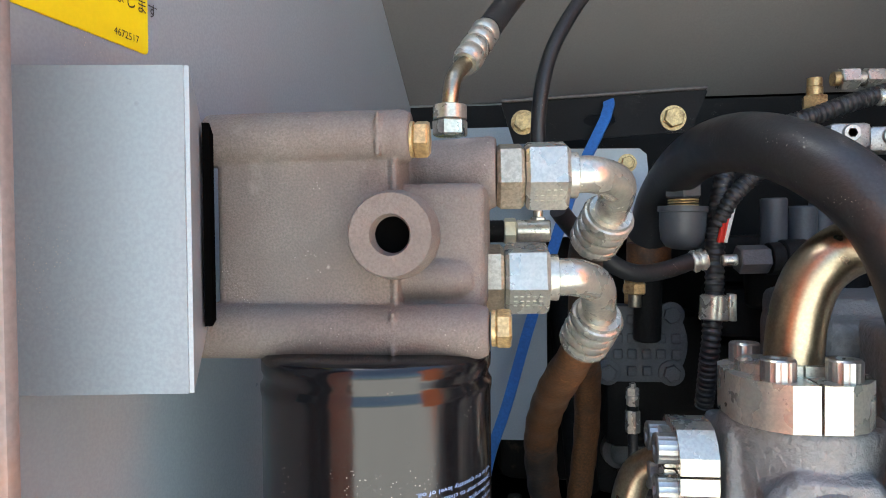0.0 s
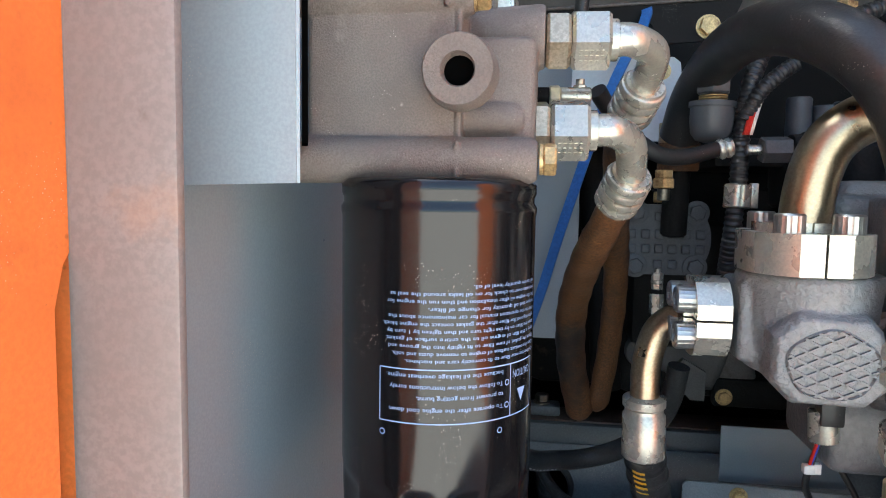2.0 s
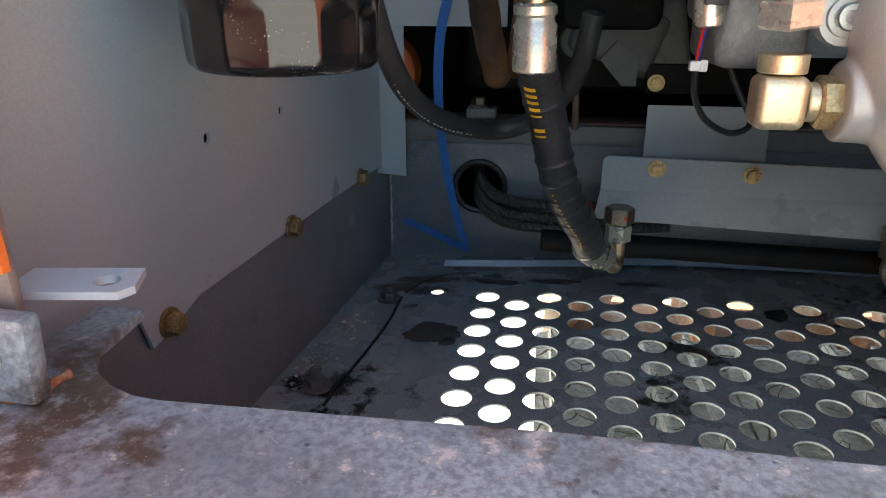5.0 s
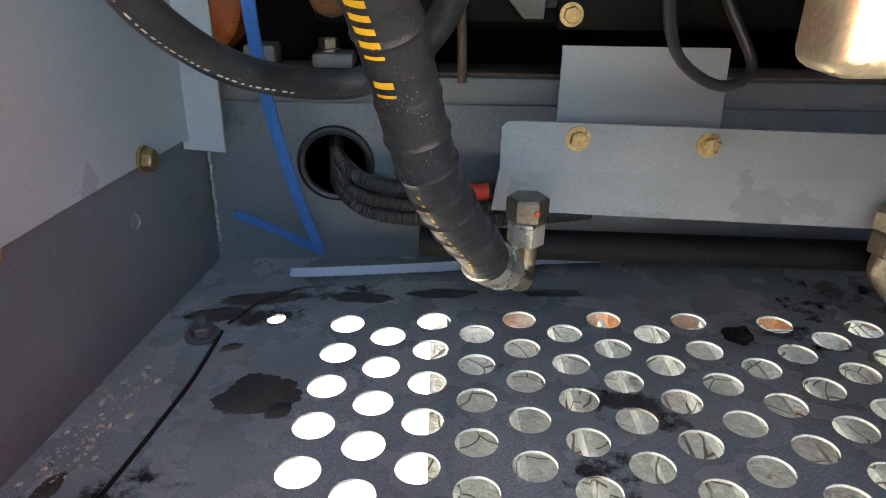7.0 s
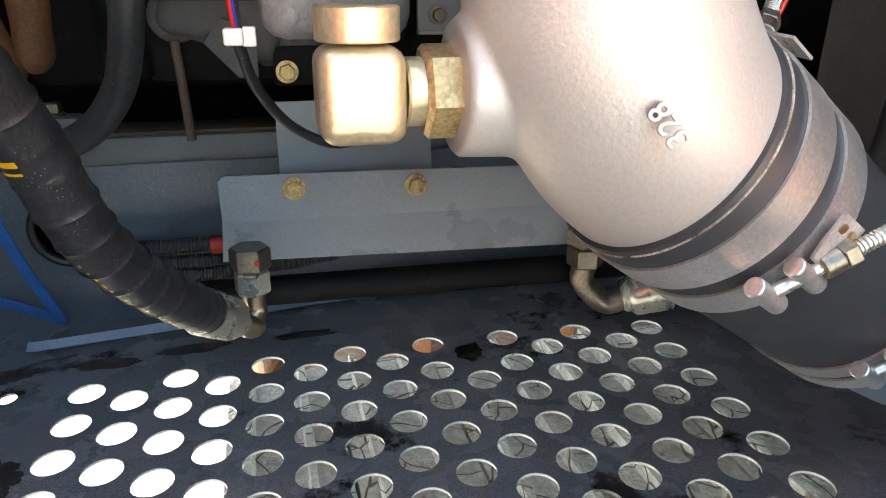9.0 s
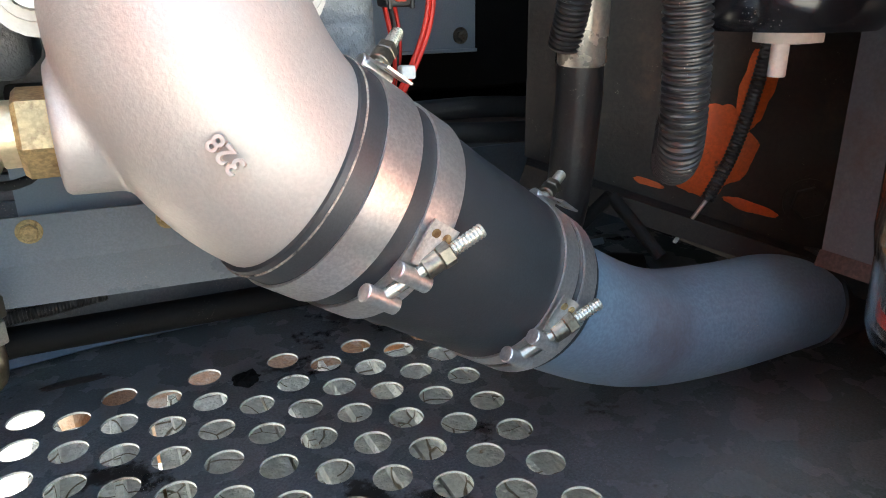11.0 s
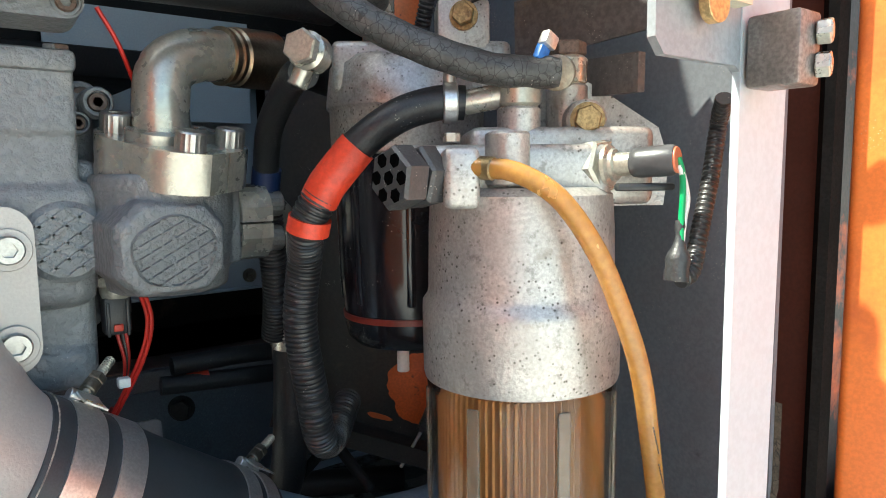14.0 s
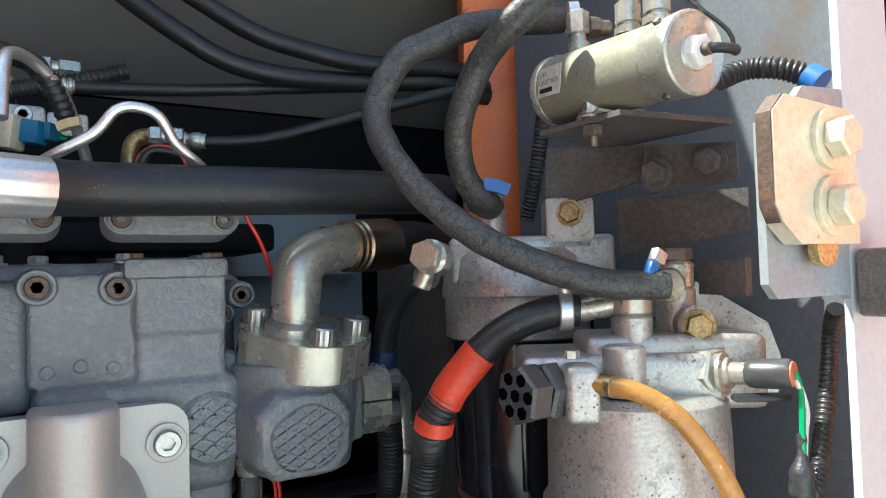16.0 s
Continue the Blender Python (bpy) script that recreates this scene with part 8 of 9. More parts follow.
def text_on_can(name, body, size, ang, z, parent, cx=0.0131, cy=0.300, r=0.05555, width=0.0):
    """Lettering wrapped round the can, upside down, starting at ang degrees."""
    me = text_mesh(body, size)
    xs = [v.co.x for v in me.vertices]
    k = width / (max(xs) - min(xs)) if width else 1.0
    bm = bm_new()
    bm.from_mesh(me)
    bmesh.ops.triangulate(bm, faces=bm.faces)
    for v in bm.verts:
        a = radians(ang) - v.co.x * k / r
        v.co = V(cx + r * math.cos(a), cy + r * math.sin(a), z - v.co.y)
    out = bpy.data.meshes.new(name)
    bm.to_mesh(out)
    bm.free()
    bpy.data.meshes.remove(me)
    out.materials.append(M_INK)
    ob = new(name, out)
    ob.parent = parent
    ob.matrix_parent_inverse = parent.matrix_world.inverted()
    return ob


def can_line(bm, a0, a1, z0, z1, cx=0.0131, cy=0.300, r=0.05555):
    """A printed bar on the can between two angles and heights."""
    n = max(1, int(abs(a1 - a0) / 3))
    lo = [bm.verts.new((cx + r * math.cos(radians(a0 + (a1 - a0) * i / n)), cy + r * math.sin(radians(a0 + (a1 - a0) * i / n)), z0)) for i in range(n + 1)]
    hi = [bm.verts.new((v.co.x, v.co.y, z1)) for v in lo]
    for i in range(n):
        bm.faces.new((lo[i], lo[i + 1], hi[i + 1], hi[i]))


def can_label():
    can = next(o for o in scene.objects if o.name.startswith("oil_filter") and o.parent is None)
    lines = ["Confirm the new filter to fit correctly cars and machines.", "Clean the contact surface of engine to remove dusts and soils.", "Check the gasket of new filter to fit rightly into the groove and", "apply a thin film of engine oil to the entire surface of gasket.", "Screw the filter on by the right turn and then tighten by 1 turn by", "tightening tool for filter after the gasket contact the engine block.", "Refer to the operation manual for car maintenance about the", "torque and oil quantity for change of filter.", "Run the engine oil after installation and then run the engine for", "5 minutes over to check for on oil leaks around the seal as", "well as the quantity level of oil."]
    ends = [-98.5, -106, -108, -110, -109, -112, -108, -86, -109, -107, -62]
    for k, (s, e) in enumerate(zip(lines, ends)):
        text_on_can("printed_line", s, 0.0030, -9, 1.4565 + 0.00384 * k, can, width=radians(abs(e + 9)) * 0.0554)
    for s, a, e, z in (("To operate after the engine cool down", -42, -107.5, 1.4312), ("to prevent from getting burnt.", -42, -92, 1.4375), ("To follow the below instructions surely", -42, -107, 1.4432), ("because the oil leakage overheat engine.", -42, -109, 1.4490)):
        text_on_can("printed_line", s, 0.0034, a, z, can, width=radians(abs(e - a)) * 0.0554)
    text_on_can("caution_word", "CAUTION", 0.0058, -15, 1.4475, can, width=0.0185)
    bm = bm_new()
    w = 0.00032
    for z in (1.4233, 1.4515):
        can_line(bm, -113.2, -12, z - w, z + w)
    for a in (-113.2, -36.3, -12):
        can_line(bm, a - 0.33, a + 0.33, 1.4233, 1.4515)
    part("printed_frame", bm, M_INK, can, "pale blue printed frame")
    for a, z in ((-111.5, 1.4172), (-44.1, 1.4171), (-39.2, 1.4300), (-39.2, 1.4420)):
        bm = bm_new()
        k = 20
        c = V(0.0131 + 0.05556 * math.cos(radians(a)), 0.300 + 0.05556 * math.sin(radians(a)), z)
        n = V(math.cos(radians(a)), math.sin(radians(a)), 0)
        m = facing(c, n)
        vo = [bm.verts.new(m @ V(0.0017 * math.cos(2 * math.pi * i / k), 0.0017 * math.sin(2 * math.pi * i / k), 0.0001)) for i in range(k)]
        vi = [bm.verts.new(m @ V(0.0012 * math.cos(2 * math.pi * i / k), 0.0012 * math.sin(2 * math.pi * i / k), 0.0001)) for i in range(k)]
        for i in range(k):
            bm.faces.new((vo[i], vo[(i + 1) % k], vi[(i + 1) % k], vi[i]))
        part("printed_ring", bm, M_INK, can)
    bm = bm_new()
    m = facing((0.0131 + 0.0557 * math.cos(radians(-26)), 0.300 + 0.0557 * math.sin(radians(-26)), 1.4335), (math.cos(radians(-26)), math.sin(radians(-26)), 0))
    vs = [bm.verts.new(m @ V(x, y, 0)) for x, y in ((-0.0042, 0.0034), (0.0042, 0.0034), (0, -0.0040))]
    bm.faces.new(vs)
    part("warning_triangle", bm, M_INK, can)


can_label()


# yellow hazard labels on the partition
def flat_text(name, body, size, m, material, parent):
    me = text_mesh(body, size)
    me.transform(m)
    me.materials.append(material)
    ob = new(name, me)
    ob.parent = parent
    ob.matrix_parent_inverse = parent.matrix_world.inverted()
    return ob


def yellow_label():
    t = thing("warning_label", (-0.108, 0.26, 1.70), "yellow warning label with black Japanese text on the partition", "label")
    y = V(0.116, 1, 0).normalized()
    n = V(1, -0.116, 0).normalized()
    o = V(wall_x(0.305) + 0.0006, 0.305, 1.697)
    m = Matrix(((y.x, 0, n.x, o.x), (y.y, 0, n.y, o.y), (y.z, 1, n.z, o.z), (0, 0, 0, 1)))
    part("sheet", plate(bm_new(), rounded(0.12, 0.10, 0.003), m @ pose(-0.060, 0.050, 0), 0.0004), M_YELLOW, t)
    bm = bm_new()
    part("border", plate(bm_new(), rounded(0.1195, 0.0995, 0.003), m @ pose(-0.060, 0.050, 0.0002), 0.0001, [(0, 0, 0.0001)]), M_YELLOW, t)
    for s, x, z, h in (("をおよぼします", -0.052, 0.0205, 0.0085), ("交換を", -0.024, 0.034, 0.0085), ("4672517", -0.026, 0.004, 0.0052)):
        flat_text("printed_line", s, h, m @ pose(x, z, 0.0006), M_BLACK, t)
    bm = plate(bm_new(), rounded(0.056, 0.17, 0.004), Matrix(((1, 0, 0, -0.031), (0, 0, -1, 0.8045), (0, 1, 0, 1.507), (0, 0, 0, 1))), 0.0005)
    single("warning_label", bm, M_YELLOW, "plain yellow warning label on the back panel", "label")


yellow_label()

# yellow print on the wrapped hose
def hose_print():
    hose = next(o for o in scene.objects if o.name.startswith("pressure_hose") and o.parent is None)
    path = spline(HOSE_PTS, 0.001)
    fr = frames_along(path)
    s = [0.0]
    for a, b in zip(path, path[1:]):
        s.append(s[-1] + (b - a).length)
    view = V(0.10, -0.2, 1.45)

    def bar(s0, s1, off, w):
        bm = bm_new()
        idx = [i for i, q in enumerate(s) if s0 <= q <= s1]
        rows = []
        for i in idx[::2]:
            d = fr[i][0]
            to = (view - path[i])
            to = (to - d * to.dot(d)).normalized()
            side = d.cross(to).normalized()
            row = []
            for k in range(4):
                a = (off + w * (k / 3 - 0.5)) / 0.0168
                row.append(bm.verts.new(path[i] + (to * math.cos(a) + side * math.sin(a)) * 0.01715))
            rows.append(row)
        for r0, r1 in zip(rows, rows[1:]):
            for k in range(3):
                bm.faces.new((r0[k], r0[k + 1], r1[k + 1], r1[k]))
        part("yellow_print", bm, M_YELLOWINK, hose, "yellow printed mark")

    for s0, l in ((0.014, 0.006), (0.022, 0.006), (0.030, 0.006), (0.038, 0.006), (0.046, 0.006), (0.062, 0.006), (0.070, 0.003)):
        bar(s0, s0 + l * 0.85, 0.0075, 0.0100)
    q = 0.13
    while q < 0.235:
        bar(q, q + 0.0045, 0.0085, 0.0018)
        q += 0.0065


M_YELLOWINK = mat("yellow print", (0.75, 0.42, 0.02), 0.5, var=0.1, bump=0)
hose_print()


# raised marks on the suction elbow
def casting_marks():
    duct = next(o for o in scene.objects if o.name.startswith("suction_elbow") and o.parent is None)
    body = next(o for o in duct.children if o.name.startswith("casting"))
    c = V(0.397, 0.3135, 1.324)
    n = (V(0.30, 0.12, 1.365) - c).normalized()
    m = facing(c - n * 0.0004, n) @ pose(0, 0, 0, 0, 0, 128) @ pose(-0.0072, -0.0034, 0)
    cu = bpy.data.curves.new("text", "FONT")
    cu.body, cu.size, cu.extrude, cu.bevel_depth, cu.resolution_u = "328", 0.0098, 0.0012, 0.0002, 3
    ob = bpy.data.objects.new("text", cu)
    scene.collection.objects.link(ob)
    me = bpy.data.meshes.new_from_object(ob.evaluated_get(bpy.context.evaluated_depsgraph_get()))
    bpy.data.objects.remove(ob)
    bpy.data.curves.remove(cu)
    me.transform(m)
    me.materials.append(M_DUCT)
    o = new("raised_number", me)
    o.parent = body
    o.matrix_parent_inverse = body.matrix_world.inverted()


casting_marks()


# ---- wiring under the pump ----
def pump_wiring():
    t = thing("pump_sensor", (0.262, 0.40, 1.39), "black pressure sensor plug with red and blue wires", "sensor")
    bm = bm_new()
    rod(bm, (0.268, 0.408, 1.395), (0.270, 0.410, 1.372), 0.010, 20)
    part("socket", bm, M_ZINC, t)
    bm = bm_new()
    box(bm, (0.271, 0.405, 1.398), (0.016, 0.014, 0.026), 0.002)
    part("plug", bm, M_BLACK, t, "black plug")
    for k, m in ((0, M_REDW), (1, M_BLUEWIRE), (2, M_BLACK)):
        bm = bm_new()
        tube(bm, [V((0.270, 0.405, 1.390)) + V(0.002 * k, 0, 0), V((0.268, 0.410, 1.376)) + V(0.0015 * k, 0, 0), V((0.268, 0.420, 1.359)) + V(0.001 * k, 0, 0), V((0.269, 0.430, 1.344)) + V(0.001 * k, 0, 0)], 0.0013, 8, 0.004)
        part("wire", bm, m, t, "thin insulated wire")
    bm = bm_new()
    tube(bm, [(0.269, 0.430, 1.344), (0.275, 0.450, 1.321), (0.290, 0.470, 1.299), (0.313, 0.480, 1.287), (0.330, 0.490, 1.294), (0.318, 0.500, 1.321), (0.302, 0.500, 1.353)], 0.0026, 10, 0.005)
    part("taped_loom", bm, M_RUBBER, t, "black taped wire loop")
    bm = bm_new()
    box(bm, (0.268, 0.428, 1.344), (0.008, 0.007, 0.007), 0.0012)
    box(bm, (0.274, 0.430, 1.344), (0.006, 0.006, 0.008), 0.001)
    part("wire_clip", bm, M_WHITE, t, "white wire clip")
    s = thing("pump_sensor", (0.553, 0.47, 1.40), "grey and black sensor plug with red wires under the pump", "sensor")
    bm = bm_new()
    rod(bm, (0.518, 0.460, 1.413), (0.517, 0.458, 1.402), 0.0115, 20)
    hexa(bm, (0.518, 0.462, 1.421), (0.518, 0.460, 1.412), 0.025)
    part("socket", bm, M_GREYPLASTIC, s)
    bm = bm_new()
    box(bm, (0.516, 0.456, 1.389), (0.017, 0.014, 0.024), 0.002, (0, 0, -34))
    part("plug", bm, M_BLACK, s, "black plug")
    for k, m in ((-8, M_REDW), (0, M_BLACK), (6, M_REDW)):
        bm = bm_new()
        tube(bm, [V((0.515, 0.455, 1.381)) + V(0.0004 * k, 0, 0), V((0.517, 0.450, 1.363)) + V(0.0004 * k, 0, 0), V((0.519, 0.450, 1.343)) + V(0.0002 * k, 0, 0), (0.517, 0.454, 1.324)], 0.0014, 8, 0.004)
        part("wire", bm, m, s, "thin insulated wire")
    for k in (0, 6):
        bm = bm_new()
        tube(bm, [V(p) + V(0.0005 * k, 0, 0) for p in ((0.526, 0.436, 1.399), (0.530, 0.431, 1.374), (0.523, 0.434, 1.345), (0.504, 0.445, 1.304), (0.512, 0.478, 1.301))], 0.0015, 8, 0.004)
        part("wire", bm, M_REDW, s, "thin red wire")
    bm = bm_new()
    box(bm, (0.508, 0.413, 1.338), (0.008, 0.007, 0.007), 0.0012)
    part("wire_clip", bm, M_WHITE, s, "white wire clip")
    bm = bm_new()
    tube(bm, [(0.508, 0.421, 1.587), (0.521, 0.425, 1.565), (0.536, 0.439, 1.533)], 0.0016, 8)
    single("red_wire", bm, M_REDW, "thin red wire behind the pump", "wire")


M_BLUEWIRE = mat("blue wire", (0.02, 0.05, 0.45), 0.4, bump=0)
pump_wiring()

# ---- dark corner below the rear filter ----
for k, (a, b, c) in enumerate((((0.604, 0.643, 1.280), (0.696, 0.640, 1.280), (0.828, 0.634, 1.268)), ((0.592, 0.642, 1.262), (0.692, 0.633, 1.257), (0.824, 0.628, 1.248)))):
    bm = bm_new()
    tube(bm, [a, b, c], 0.010, 16, 0.01)
    hz = single("battery_cable", bm, M_RUBBER, "thick black cable along the dark bay", "cable", "bay cables")
    if k:
        bm = bm_new()
        tube(bm, [(0.617, 0.643, 1.261), (0.640, 0.639, 1.261)], 0.0106, 16)
        part("red_sleeve", bm, M_REDTAPE, hz, "red insulating sleeve")
for k, (a, b) in enumerate((((0.690, 0.459, 1.237), (0.666, 0.485, 1.195)), ((0.690, 0.459, 1.237), (0.706, 0.420, 1.198)))):
    bm = bm_new()
    rod(bm, a, b, 0.005, 14)
    single("linkage_rod", bm, M_ENGINE, "dark linkage rod in the corner", "rod", "linkage rods")
bm = bm_new()
conduit(bm, [(0.7915, 0.4605, 1.2190), (0.8040, 0.4520, 1.2570), (0.8130, 0.4450, 1.3100), (0.8190, 0.4420, 1.3600)], 0.0052)
r1 = single("gas_strut", bm, M_RUBBER, "black rod with a thin steel cable end", "rod")
bm = bm_new()
rod(bm, (0.7915, 0.4605, 1.2190), (0.7745, 0.4740, 1.1810), 0.0018, 10)
part("cable_end", bm, M_STEEL, r1, "thin steel cable")
b = hex_bolt(V((0.600, 0.602, 1.248)), (-0.5, -0.85, 0), 0.018, 0.008, M_ENGINE, None, 0.013, "housing_bolt")
tagged(b, "dark grimy bolt on the back wall", "bolt")

# ---- floor clutter ----
bm = bm_new()
for (x, y) in ((-0.018, 0.683), (-0.045, 0.470)):
    t = thing("floor_bolt", (x, y, 1.025), "oily dark nut on the floor pan", "bolt", "floor bolts")
    b1 = bm_new()
    hexa(b1, (x, y, 1.027), (x, y, 1.036), 0.018)
    part("nut", b1, M_COVER, t)
    b1 = bm_new()
    rod(b1, (x, y, 1.025), (x, y, 1.028), 0.015, 24)
    rod(b1, (x, y, 1.034), (x, y, 1.044), 0.005, 16)
    part("washer", b1, M_COVER, t)
bm.free()
bm = bm_new()
bmesh.ops.create_icosphere(bm, subdivisions=3, radius=0.013, matrix=pose(0.4475, 0.672, 1.036))
for v in bm.verts:
    d = v.co - V(0.4475, 0.672, 1.036)
    v.co = V(0.4475, 0.672, 1.036) + Vector((d.x, d.y, d.z * 0.7)) * (1 + 0.5 * noise.noise(v.co * 160))
single("mud_lump", bm, M_ENGINE, "dark lump of oily mud stuck in a floor hole", "debris", angle=20)
bm = bm_new()
tube(bm, [(-0.029, 0.44, 1.0250), (-0.022, 0.492, 1.0252), (-0.012, 0.56, 1.0255), (-0.005, 0.62, 1.0258), (-0.003, 0.69, 1.026)], 0.0017, 10)
single("sealant_bead", bm, M_ENGINE, "dark sealant bead along the floor edge", "trim", kind="structure")
bm = bm_new()
tube(bm, [(0.0, 0.70, 1.028), (0.02, 0.74, 1.029), (0.05, 0.765, 1.030), (0.085, 0.775, 1.030)], 0.0012, 8)
single("wire_scrap", bm, M_RUBBER, "thin wire scrap on the floor pan", "wire")


# small readable print on the fuel pump's label, the rest as bars
def pump_label():
    pump_ob = next(o for o in scene.objects if o.name.startswith("lift_pump") and o.parent is None)
    lab = next(o for o in pump_ob.children if o.name.startswith("rating_label"))
    m = pump_face() @ pose(0, 0, 0.0004)
    for t_, y in (("24V", 0.0030), ("UNIT NO", -0.0020)):
        flat_text("printed_line", t_, 0.0046, m @ pose(-0.0095, y, 0.0002), M_BLACK, lab)
    bm = plate(bm_new(), [(-0.0085, -0.0068), (0.004, -0.0068), (0.004, -0.0040), (-0.0085, -0.0040)], m @ pose(0, 0, 0.0002), 0.0001)
    part("printed_bar", bm, M_BLACK, lab)


pump_label()

# red paint dot on the nut under the shield rail
bm = bm_new()
rod(bm, (0.2620, 0.6525, 1.156), (0.2622, 0.6515, 1.156), 0.0024, 14, bev=0.0002)
nut = next(o for o in scene.objects if o.name.startswith("upper_nut"))
part("paint_dot", bm, M_REDTAPE, nut, "red paint dot")


# white print on the drooping hose, as plain bars
def droop_print():
    hose = next(o for o in scene.objects if o.name.startswith("drooping_hose"))
    pts = [(0.026, 0.498, 1.352), (0.036, 0.524, 1.315), (0.048, 0.566, 1.287), (0.067, 0.592, 1.270), (0.092, 0.632, 1.256)]
    path = spline(pts, 0.001)
    fr = frames_along(path)
    view = V(0.12, 0.2, 1.30)
    rng = random.Random(4)
    i = 12
    while i < len(path) - 12:
        n = rng.choice((2, 3, 4))
        bm = bm_new()
        rows = []
        for j in range(i, i + n + 1):
            d = fr[j][0]
            to = view - path[j]
            to = (to - d * to.dot(d)).normalized()
            side = d.cross(to).normalized()
            if side.z > 0:
                side = -side
            rows.append([bm.verts.new(path[j] + (to * math.cos(q) + side * math.sin(q)) * 0.01062) for q in (0.48, 0.62)])
        for r0, r1 in zip(rows, rows[1:]):
            bm.faces.new((r0[0], r0[1], r1[1], r1[0]))
        part("printed_bar", bm, M_WHITE, hose)
        i += n + rng.choice((2, 2, 3, 6))


droop_print()


# chipped paint on the hinge and rust round the post's foot
def hinge_chips():
    hinge = next(o for o in scene.objects if o.name.startswith("hinge") and o.parent is None)
    rng = random.Random(12)
    for p, w, h in (((-0.108, 0.119, 1.335), 0.0045, 0.011), ((-0.104, 0.119, 1.333), 0.002, 0.004), ((-0.094, 0.119, 1.328), 0.002, 0.008), ((-0.103, 0.119, 1.313), 0.0035, 0.0022), ((-0.057, 0.136, 1.343), 0.0014, 0.010), ((-0.057, 0.136, 1.330), 0.0014, 0.012), ((-0.057, 0.136, 1.315), 0.0014, 0.009), ((-0.070, 0.136, 1.341), 0.0015, 0.0045), ((-0.080, 0.136, 1.357), 0.003, 0.0014)):
        out = []
        for k in range(11):
            a = 2 * math.pi * k / 11
            q = rng.uniform(0.6, 1.15)
            out.append((w * q * math.cos(a) * 0.5, h * q * math.sin(a) * 0.5))
        part("paint_chip", plate(bm_new(), out, facing(p, (0, -1, 0)), 0.0006), M_CHIP, hinge, "dark chip in the orange paint")
    bm = bm_new()
    tube(bm, [(-0.101, 0.141, 1.224), (-0.079, 0.136, 1.224), (-0.061, 0.140, 1.224), (-0.057, 0.150, 1.224), (-0.054, 0.161, 1.224)], 0.003, 10, 0.003, lambda s, n: 0.0024 + 0.0009 * math.sin(s * 900))
    single("rust_bead", bm, M_RUSTBEAD, "rusty weld bead round the foot of the door post", "weld", kind="structure")


M_CHIP = mat("bare chipped steel", (0.085, 0.060, 0.042), 0.6, var=0.3, scale=200, fine=800, bump=0.2, tint=(0.42, 0.30, 0.14), tint_at=0.55, tint_scale=260)
M_RUSTBEAD = mat("rusty weld", (0.30, 0.13, 0.06), 0.75, var=0.3, scale=60, fine=500, bump=0.4, tint=(0.30, 0.26, 0.22), tint_at=0.55, tint_scale=60)
hinge_chips()


# foot of the right-hand post: tab, dried mud and a dry leaf on the sill
def post_foot():
    bm = bm_new()
    pts = [(0.785, 0.110, 1.259), (0.803, 0.110, 1.255), (0.807, 0.110, 1.211), (0.787, 0.110, 1.218)]
    add_rings(bm, [[V(p) for p in pts], [V(p) + V(0, 0.004, 0) for p in pts]])
    single("post_tab", bm, M_OLDZINC, "bare grey steel tab at the foot of the post", "bracket", kind="structure")
    rng = random.Random(31)
    t = thing("mud_clod", (0.761, 0.102, 1.222), "dried tan mud crumbled at the foot of the post", "mud")
    bm = bm_new()
    a, b, c = V((0.743, 0.106, 1.224)), V((0.768, 0.092, 1.224)), V((0.763, 0.113, 1.224))
    for k in range(26):
        p = a + (b - a) * rng.random() + (c - a) * rng.random()
        r = rng.uniform(0.0018, 0.0052)
        ret = bmesh.ops.create_icosphere(bm, subdivisions=2, radius=1.0, matrix=Matrix.Translation(p) @ Matrix.Diagonal((r * 1.3, r, r * 0.75, 1)))
        for v in ret["verts"]:
            v.co += V(rng.uniform(-1, 1), rng.uniform(-1, 1), rng.uniform(-1, 1)) * r * 0.14
    part("clod", bm, M_DRYMUD, t)
    bm = bm_new()
    strip(bm, [V((0.738, 0.132, 1.229)), V((0.744, 0.129, 1.226)), V((0.745, 0.124, 1.229)), V((0.748, 0.117, 1.226))], 0.006, 0.0006, (0.2, -0.3, 1))
    single("dry_leaf", bm, M_DRYMUD, "curled dry straw-coloured leaf lying on the sill", "leaf")


M_DRYMUD = mat("dry tan mud", (0.46, 0.36, 0.24), 0.9, var=0.2, scale=120, fine=600, bump=0.5, tint=(0.26, 0.19, 0.12), tint_at=0.55, tint_scale=150)
post_foot()


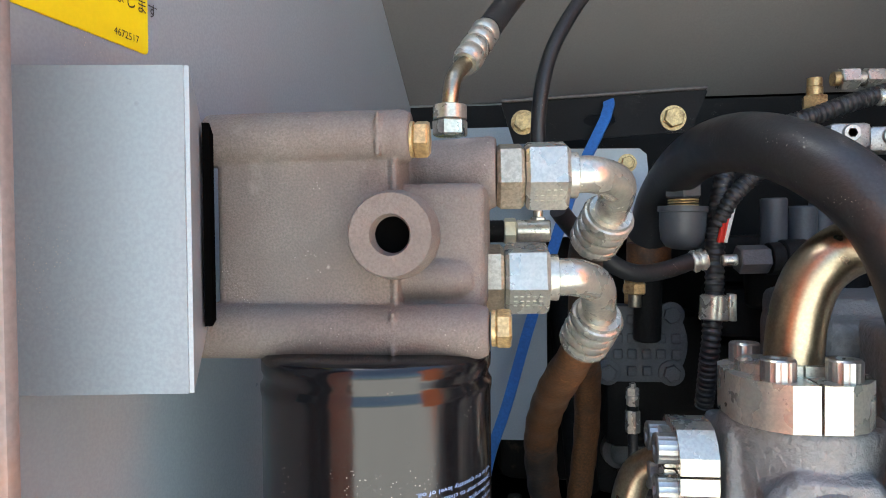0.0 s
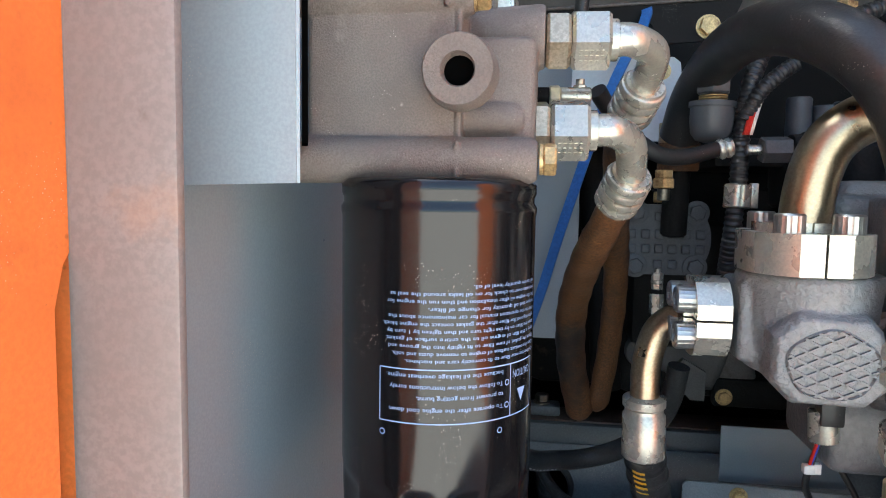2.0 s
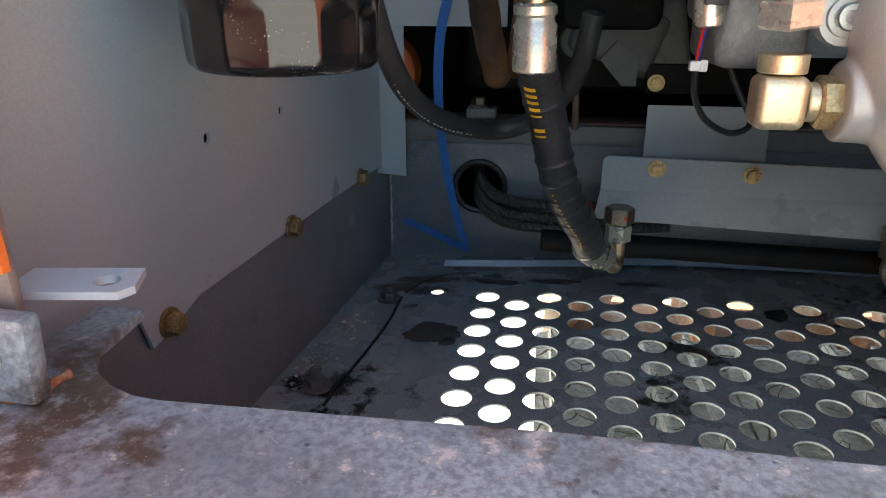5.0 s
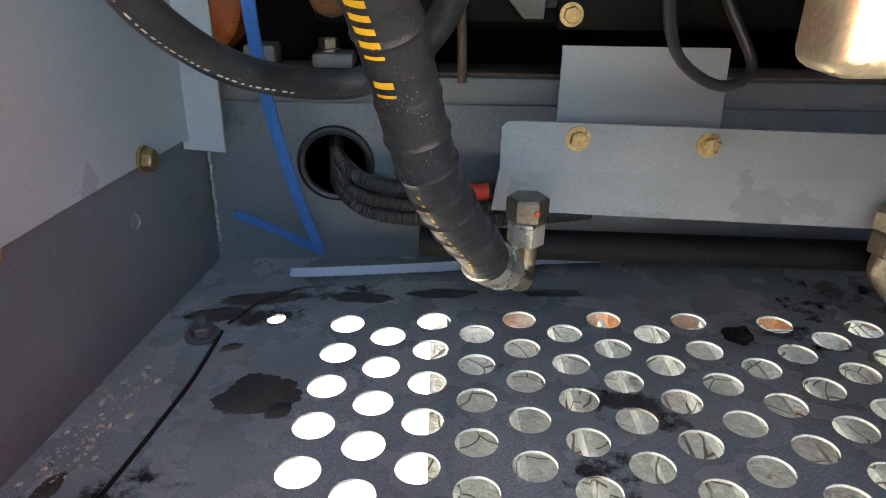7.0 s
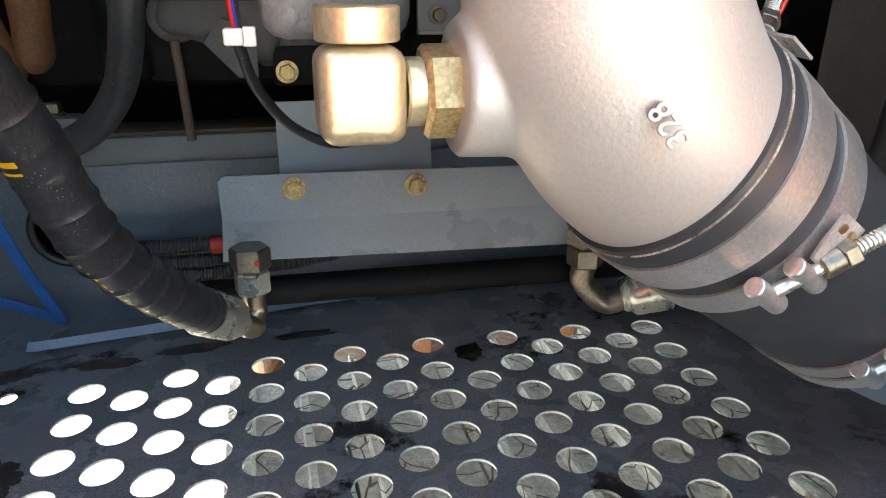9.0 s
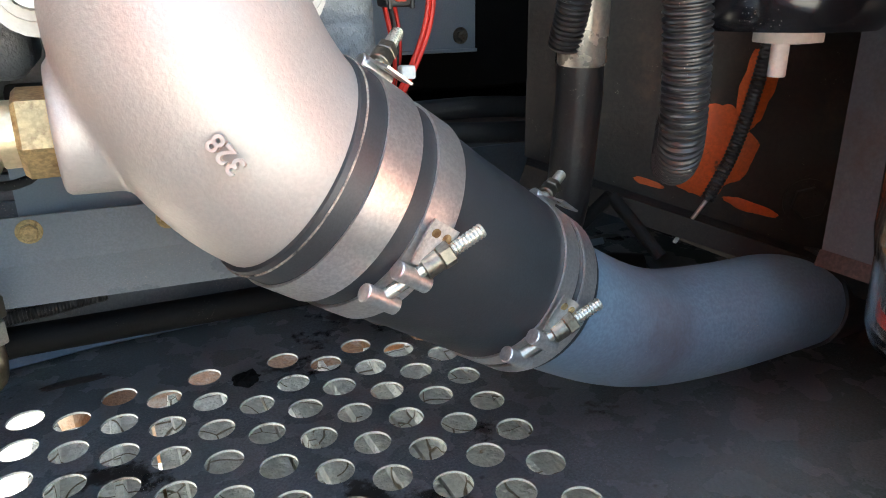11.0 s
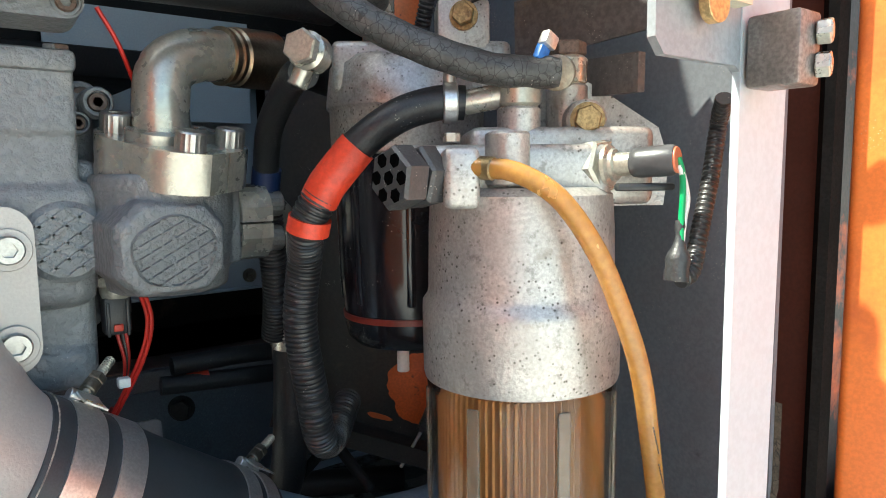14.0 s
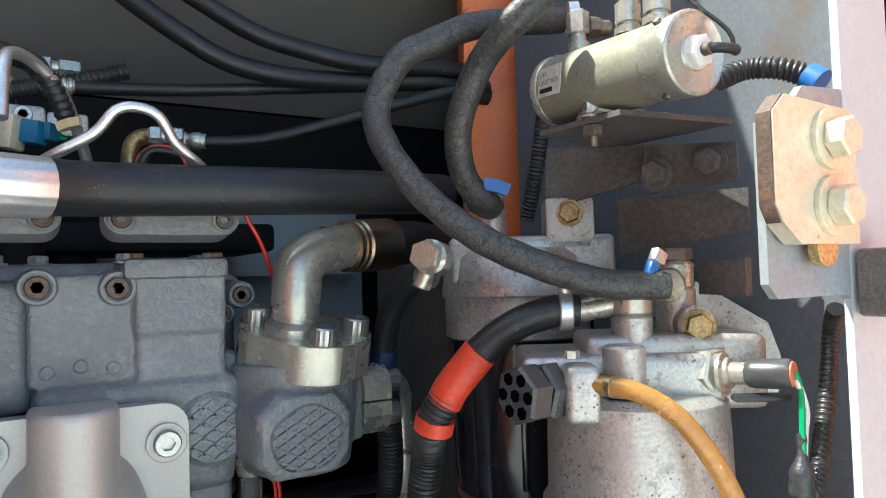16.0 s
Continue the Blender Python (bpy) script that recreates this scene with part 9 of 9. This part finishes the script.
# pressure switch below the far valve head, and the blue tie on the long fuel hose
def pressure_switch():
    t = thing("pressure_switch", (0.509, 0.425, 1.400), "zinc pressure switch with a black plug under the valve head", "switch")
    a, b = V((0.510, 0.425, 1.417)), V((0.509, 0.425, 1.395))
    d = (b - a).normalized()
    bm = bm_new()
    lathe(bm, a, d, [(0, 0.010), (0.004, 0.0105), ((b - a).length - 0.004, 0.0105), ((b - a).length, 0.009)], 24)
    part("body", bm, M_ZINC, t)
    bm = bm_new()
    hexa(bm, a + d * 0.006, a + d * 0.014, 0.025)
    part("hexagon", bm, M_ZINC, t, "zinc hexagon", 25)
    bm = bm_new()
    box(bm, b + d * 0.012, (0.017, 0.014, 0.026), 0.002)
    plug = part("plug", bm, M_BLACK, t, "black connector plug")
    for k in (-1, 1):
        bm = bm_new()
        box(bm, b + d * 0.014 + V(0.0062 * k, -0.0072, 0), (0.0022, 0.002, 0.024), 0.0006)
        part("latch_rib", bm, M_BLACK, plug)
    bm = bm_new()
    box(bm, b + d * 0.020 + V(0, -0.0075, 0), (0.006, 0.0022, 0.005), 0.0008)
    part("lock_tab", bm, M_REDTAPE, plug, "red lock tab")
    tie = thing("cable_tie", (0.671, 0.177, 1.542), "blue cable tie on the fuel hose fitting", "cable tie")
    bm = bm_new()
    box(bm, (0.669, 0.178, 1.539), (0.007, 0.005, 0.010), 0.001, (0, 28, 0))
    part("strap", bm, M_BLUE, tie)
    bm = bm_new()
    box(bm, (0.672, 0.176, 1.545), (0.009, 0.006, 0.008), 0.0012, (0, 28, 0))
    part("head", bm, M_STEEL, tie, "pale locking head")


pressure_switch()


# ---- dirt on the floor pan and seams of the bay ----
M_OIL = mat("oily dirt film", (0.055, 0.050, 0.045), 0.42, var=0.35, scale=60, fine=420, bump=0.3, tint=(0.075, 0.060, 0.045), tint_at=0.60, tint_scale=70)
M_CRUMB = mat("pale dry mud crumbs", (0.36, 0.33, 0.28), 0.9, var=0.25, scale=120, fine=600, bump=0.4)
M_WELD = mat("pale painted weld", (0.34, 0.36, 0.36), 0.5, var=0.3, scale=160, fine=600, bump=0.4, tint=(0.14, 0.12, 0.10), tint_at=0.58, tint_scale=90)


def floor_z(x):
    return 1.025 + 0.03 * x


def oil_stain(cx, cy, rx, ry, seed, turn=0.0):
    """Ragged film of oily dirt, a fraction of a millimetre thick."""
    n = 96
    outer, inner = [], []
    for k in range(n):
        a = 2 * math.pi * k / n
        f = 1 + 0.34 * noise.noise(V(math.cos(a) * 1.6 + seed, math.sin(a) * 1.6, seed)) + 0.16 * noise.noise(V(math.cos(a) * 7, math.sin(a) * 7, seed)) + 0.08 * noise.noise(V(math.cos(a) * 20, math.sin(a) * 20, seed))
        dx, dy = rx * f * math.cos(a), ry * f * math.sin(a)
        x, y = cx + dx * math.cos(turn) - dy * math.sin(turn), cy + dx * math.sin(turn) + dy * math.cos(turn)
        outer.append(V(x, y, floor_z(x) + 0.0001))
        xi, yi = cx + (x - cx) * 0.94, cy + (y - cy) * 0.94
        inner.append(V(xi, yi, floor_z(xi) + 0.0006))
    bm = bm_new()
    add_rings(bm, [outer, inner])
    single("oil_stain", bm, M_OIL, "dark film of oily dirt on the floor pan", "stain", "floor stains", angle=60)


for k, (x, y, a, b, g) in enumerate(((0.050, 0.600, 0.031, 0.024, 0.3), (0.071, 0.578, 0.012, 0.008, 0.9), (-0.012, 0.722, 0.030, 0.013, 0.1), (0.020, 0.752, 0.040, 0.012, 0.1), (0.115, 0.752, 0.030, 0.010, -0.1), (0.190, 0.757, 0.034, 0.009, 0.0), (0.300, 0.755, 0.030, 0.008, 0.0), (0.012, 0.665, 0.010, 0.006, 0.5), (-0.060, 0.500, 0.016, 0.008, 1.3))):
    oil_stain(x, y, a, b, 3.7 * k + 1.3, g)

# crumbs of dried mud along the foot of the partition
bm = bm_new()
rnd = random.Random(8)
for k in range(150):
    q = rnd.random()
    x = -0.070 + 0.028 * q + rnd.gauss(0, 0.009)
    y = 0.470 + 0.170 * q + rnd.gauss(0, 0.008)
    r = 0.0008 + 0.0022 * rnd.random() ** 3
    bmesh.ops.create_icosphere(bm, subdivisions=1, radius=r, matrix=pose(x, y, floor_z(x) + r * 0.2, rnd.random() * 90, 0, rnd.random() * 180) @ Matrix.Diagonal((1.3, 0.9, 0.5, 1)))
tagged(single("mud_crumbs", bm, M_CRUMB, "pale crumbs of dried mud along the partition foot", "mud"), kind="stuff")

# painted weld down the corner and a punched dimple in the lower sheet
bm = bm_new()
tube(bm, [(-0.047 + 0.0006 * math.sin(k * 2.1), 0.8425, 1.045 + 0.0065 * k) for k in range(18)], 0.0020, 8, 0.003, lambda q, n: 0.0017 + 0.0006 * math.sin(q * 900))
single("weld_bead", bm, M_WELD, "pale painted weld bead in the corner of the bay", "weld", kind="structure")
bm = bm_new()
lathe(bm, V(wall_x(0.700) - 0.0065, 0.700, 1.125), (1, -0.116, 0), [(0, 0.0085), (0.0016, 0.0080), (0.0018, 0.0062), (0.0004, 0.0052), (0.0004, 0.0010)], 28)
single("punched_dimple", bm, M_BACKLOW, "small punched dimple in the lower sheet", "dimple", kind="structure")
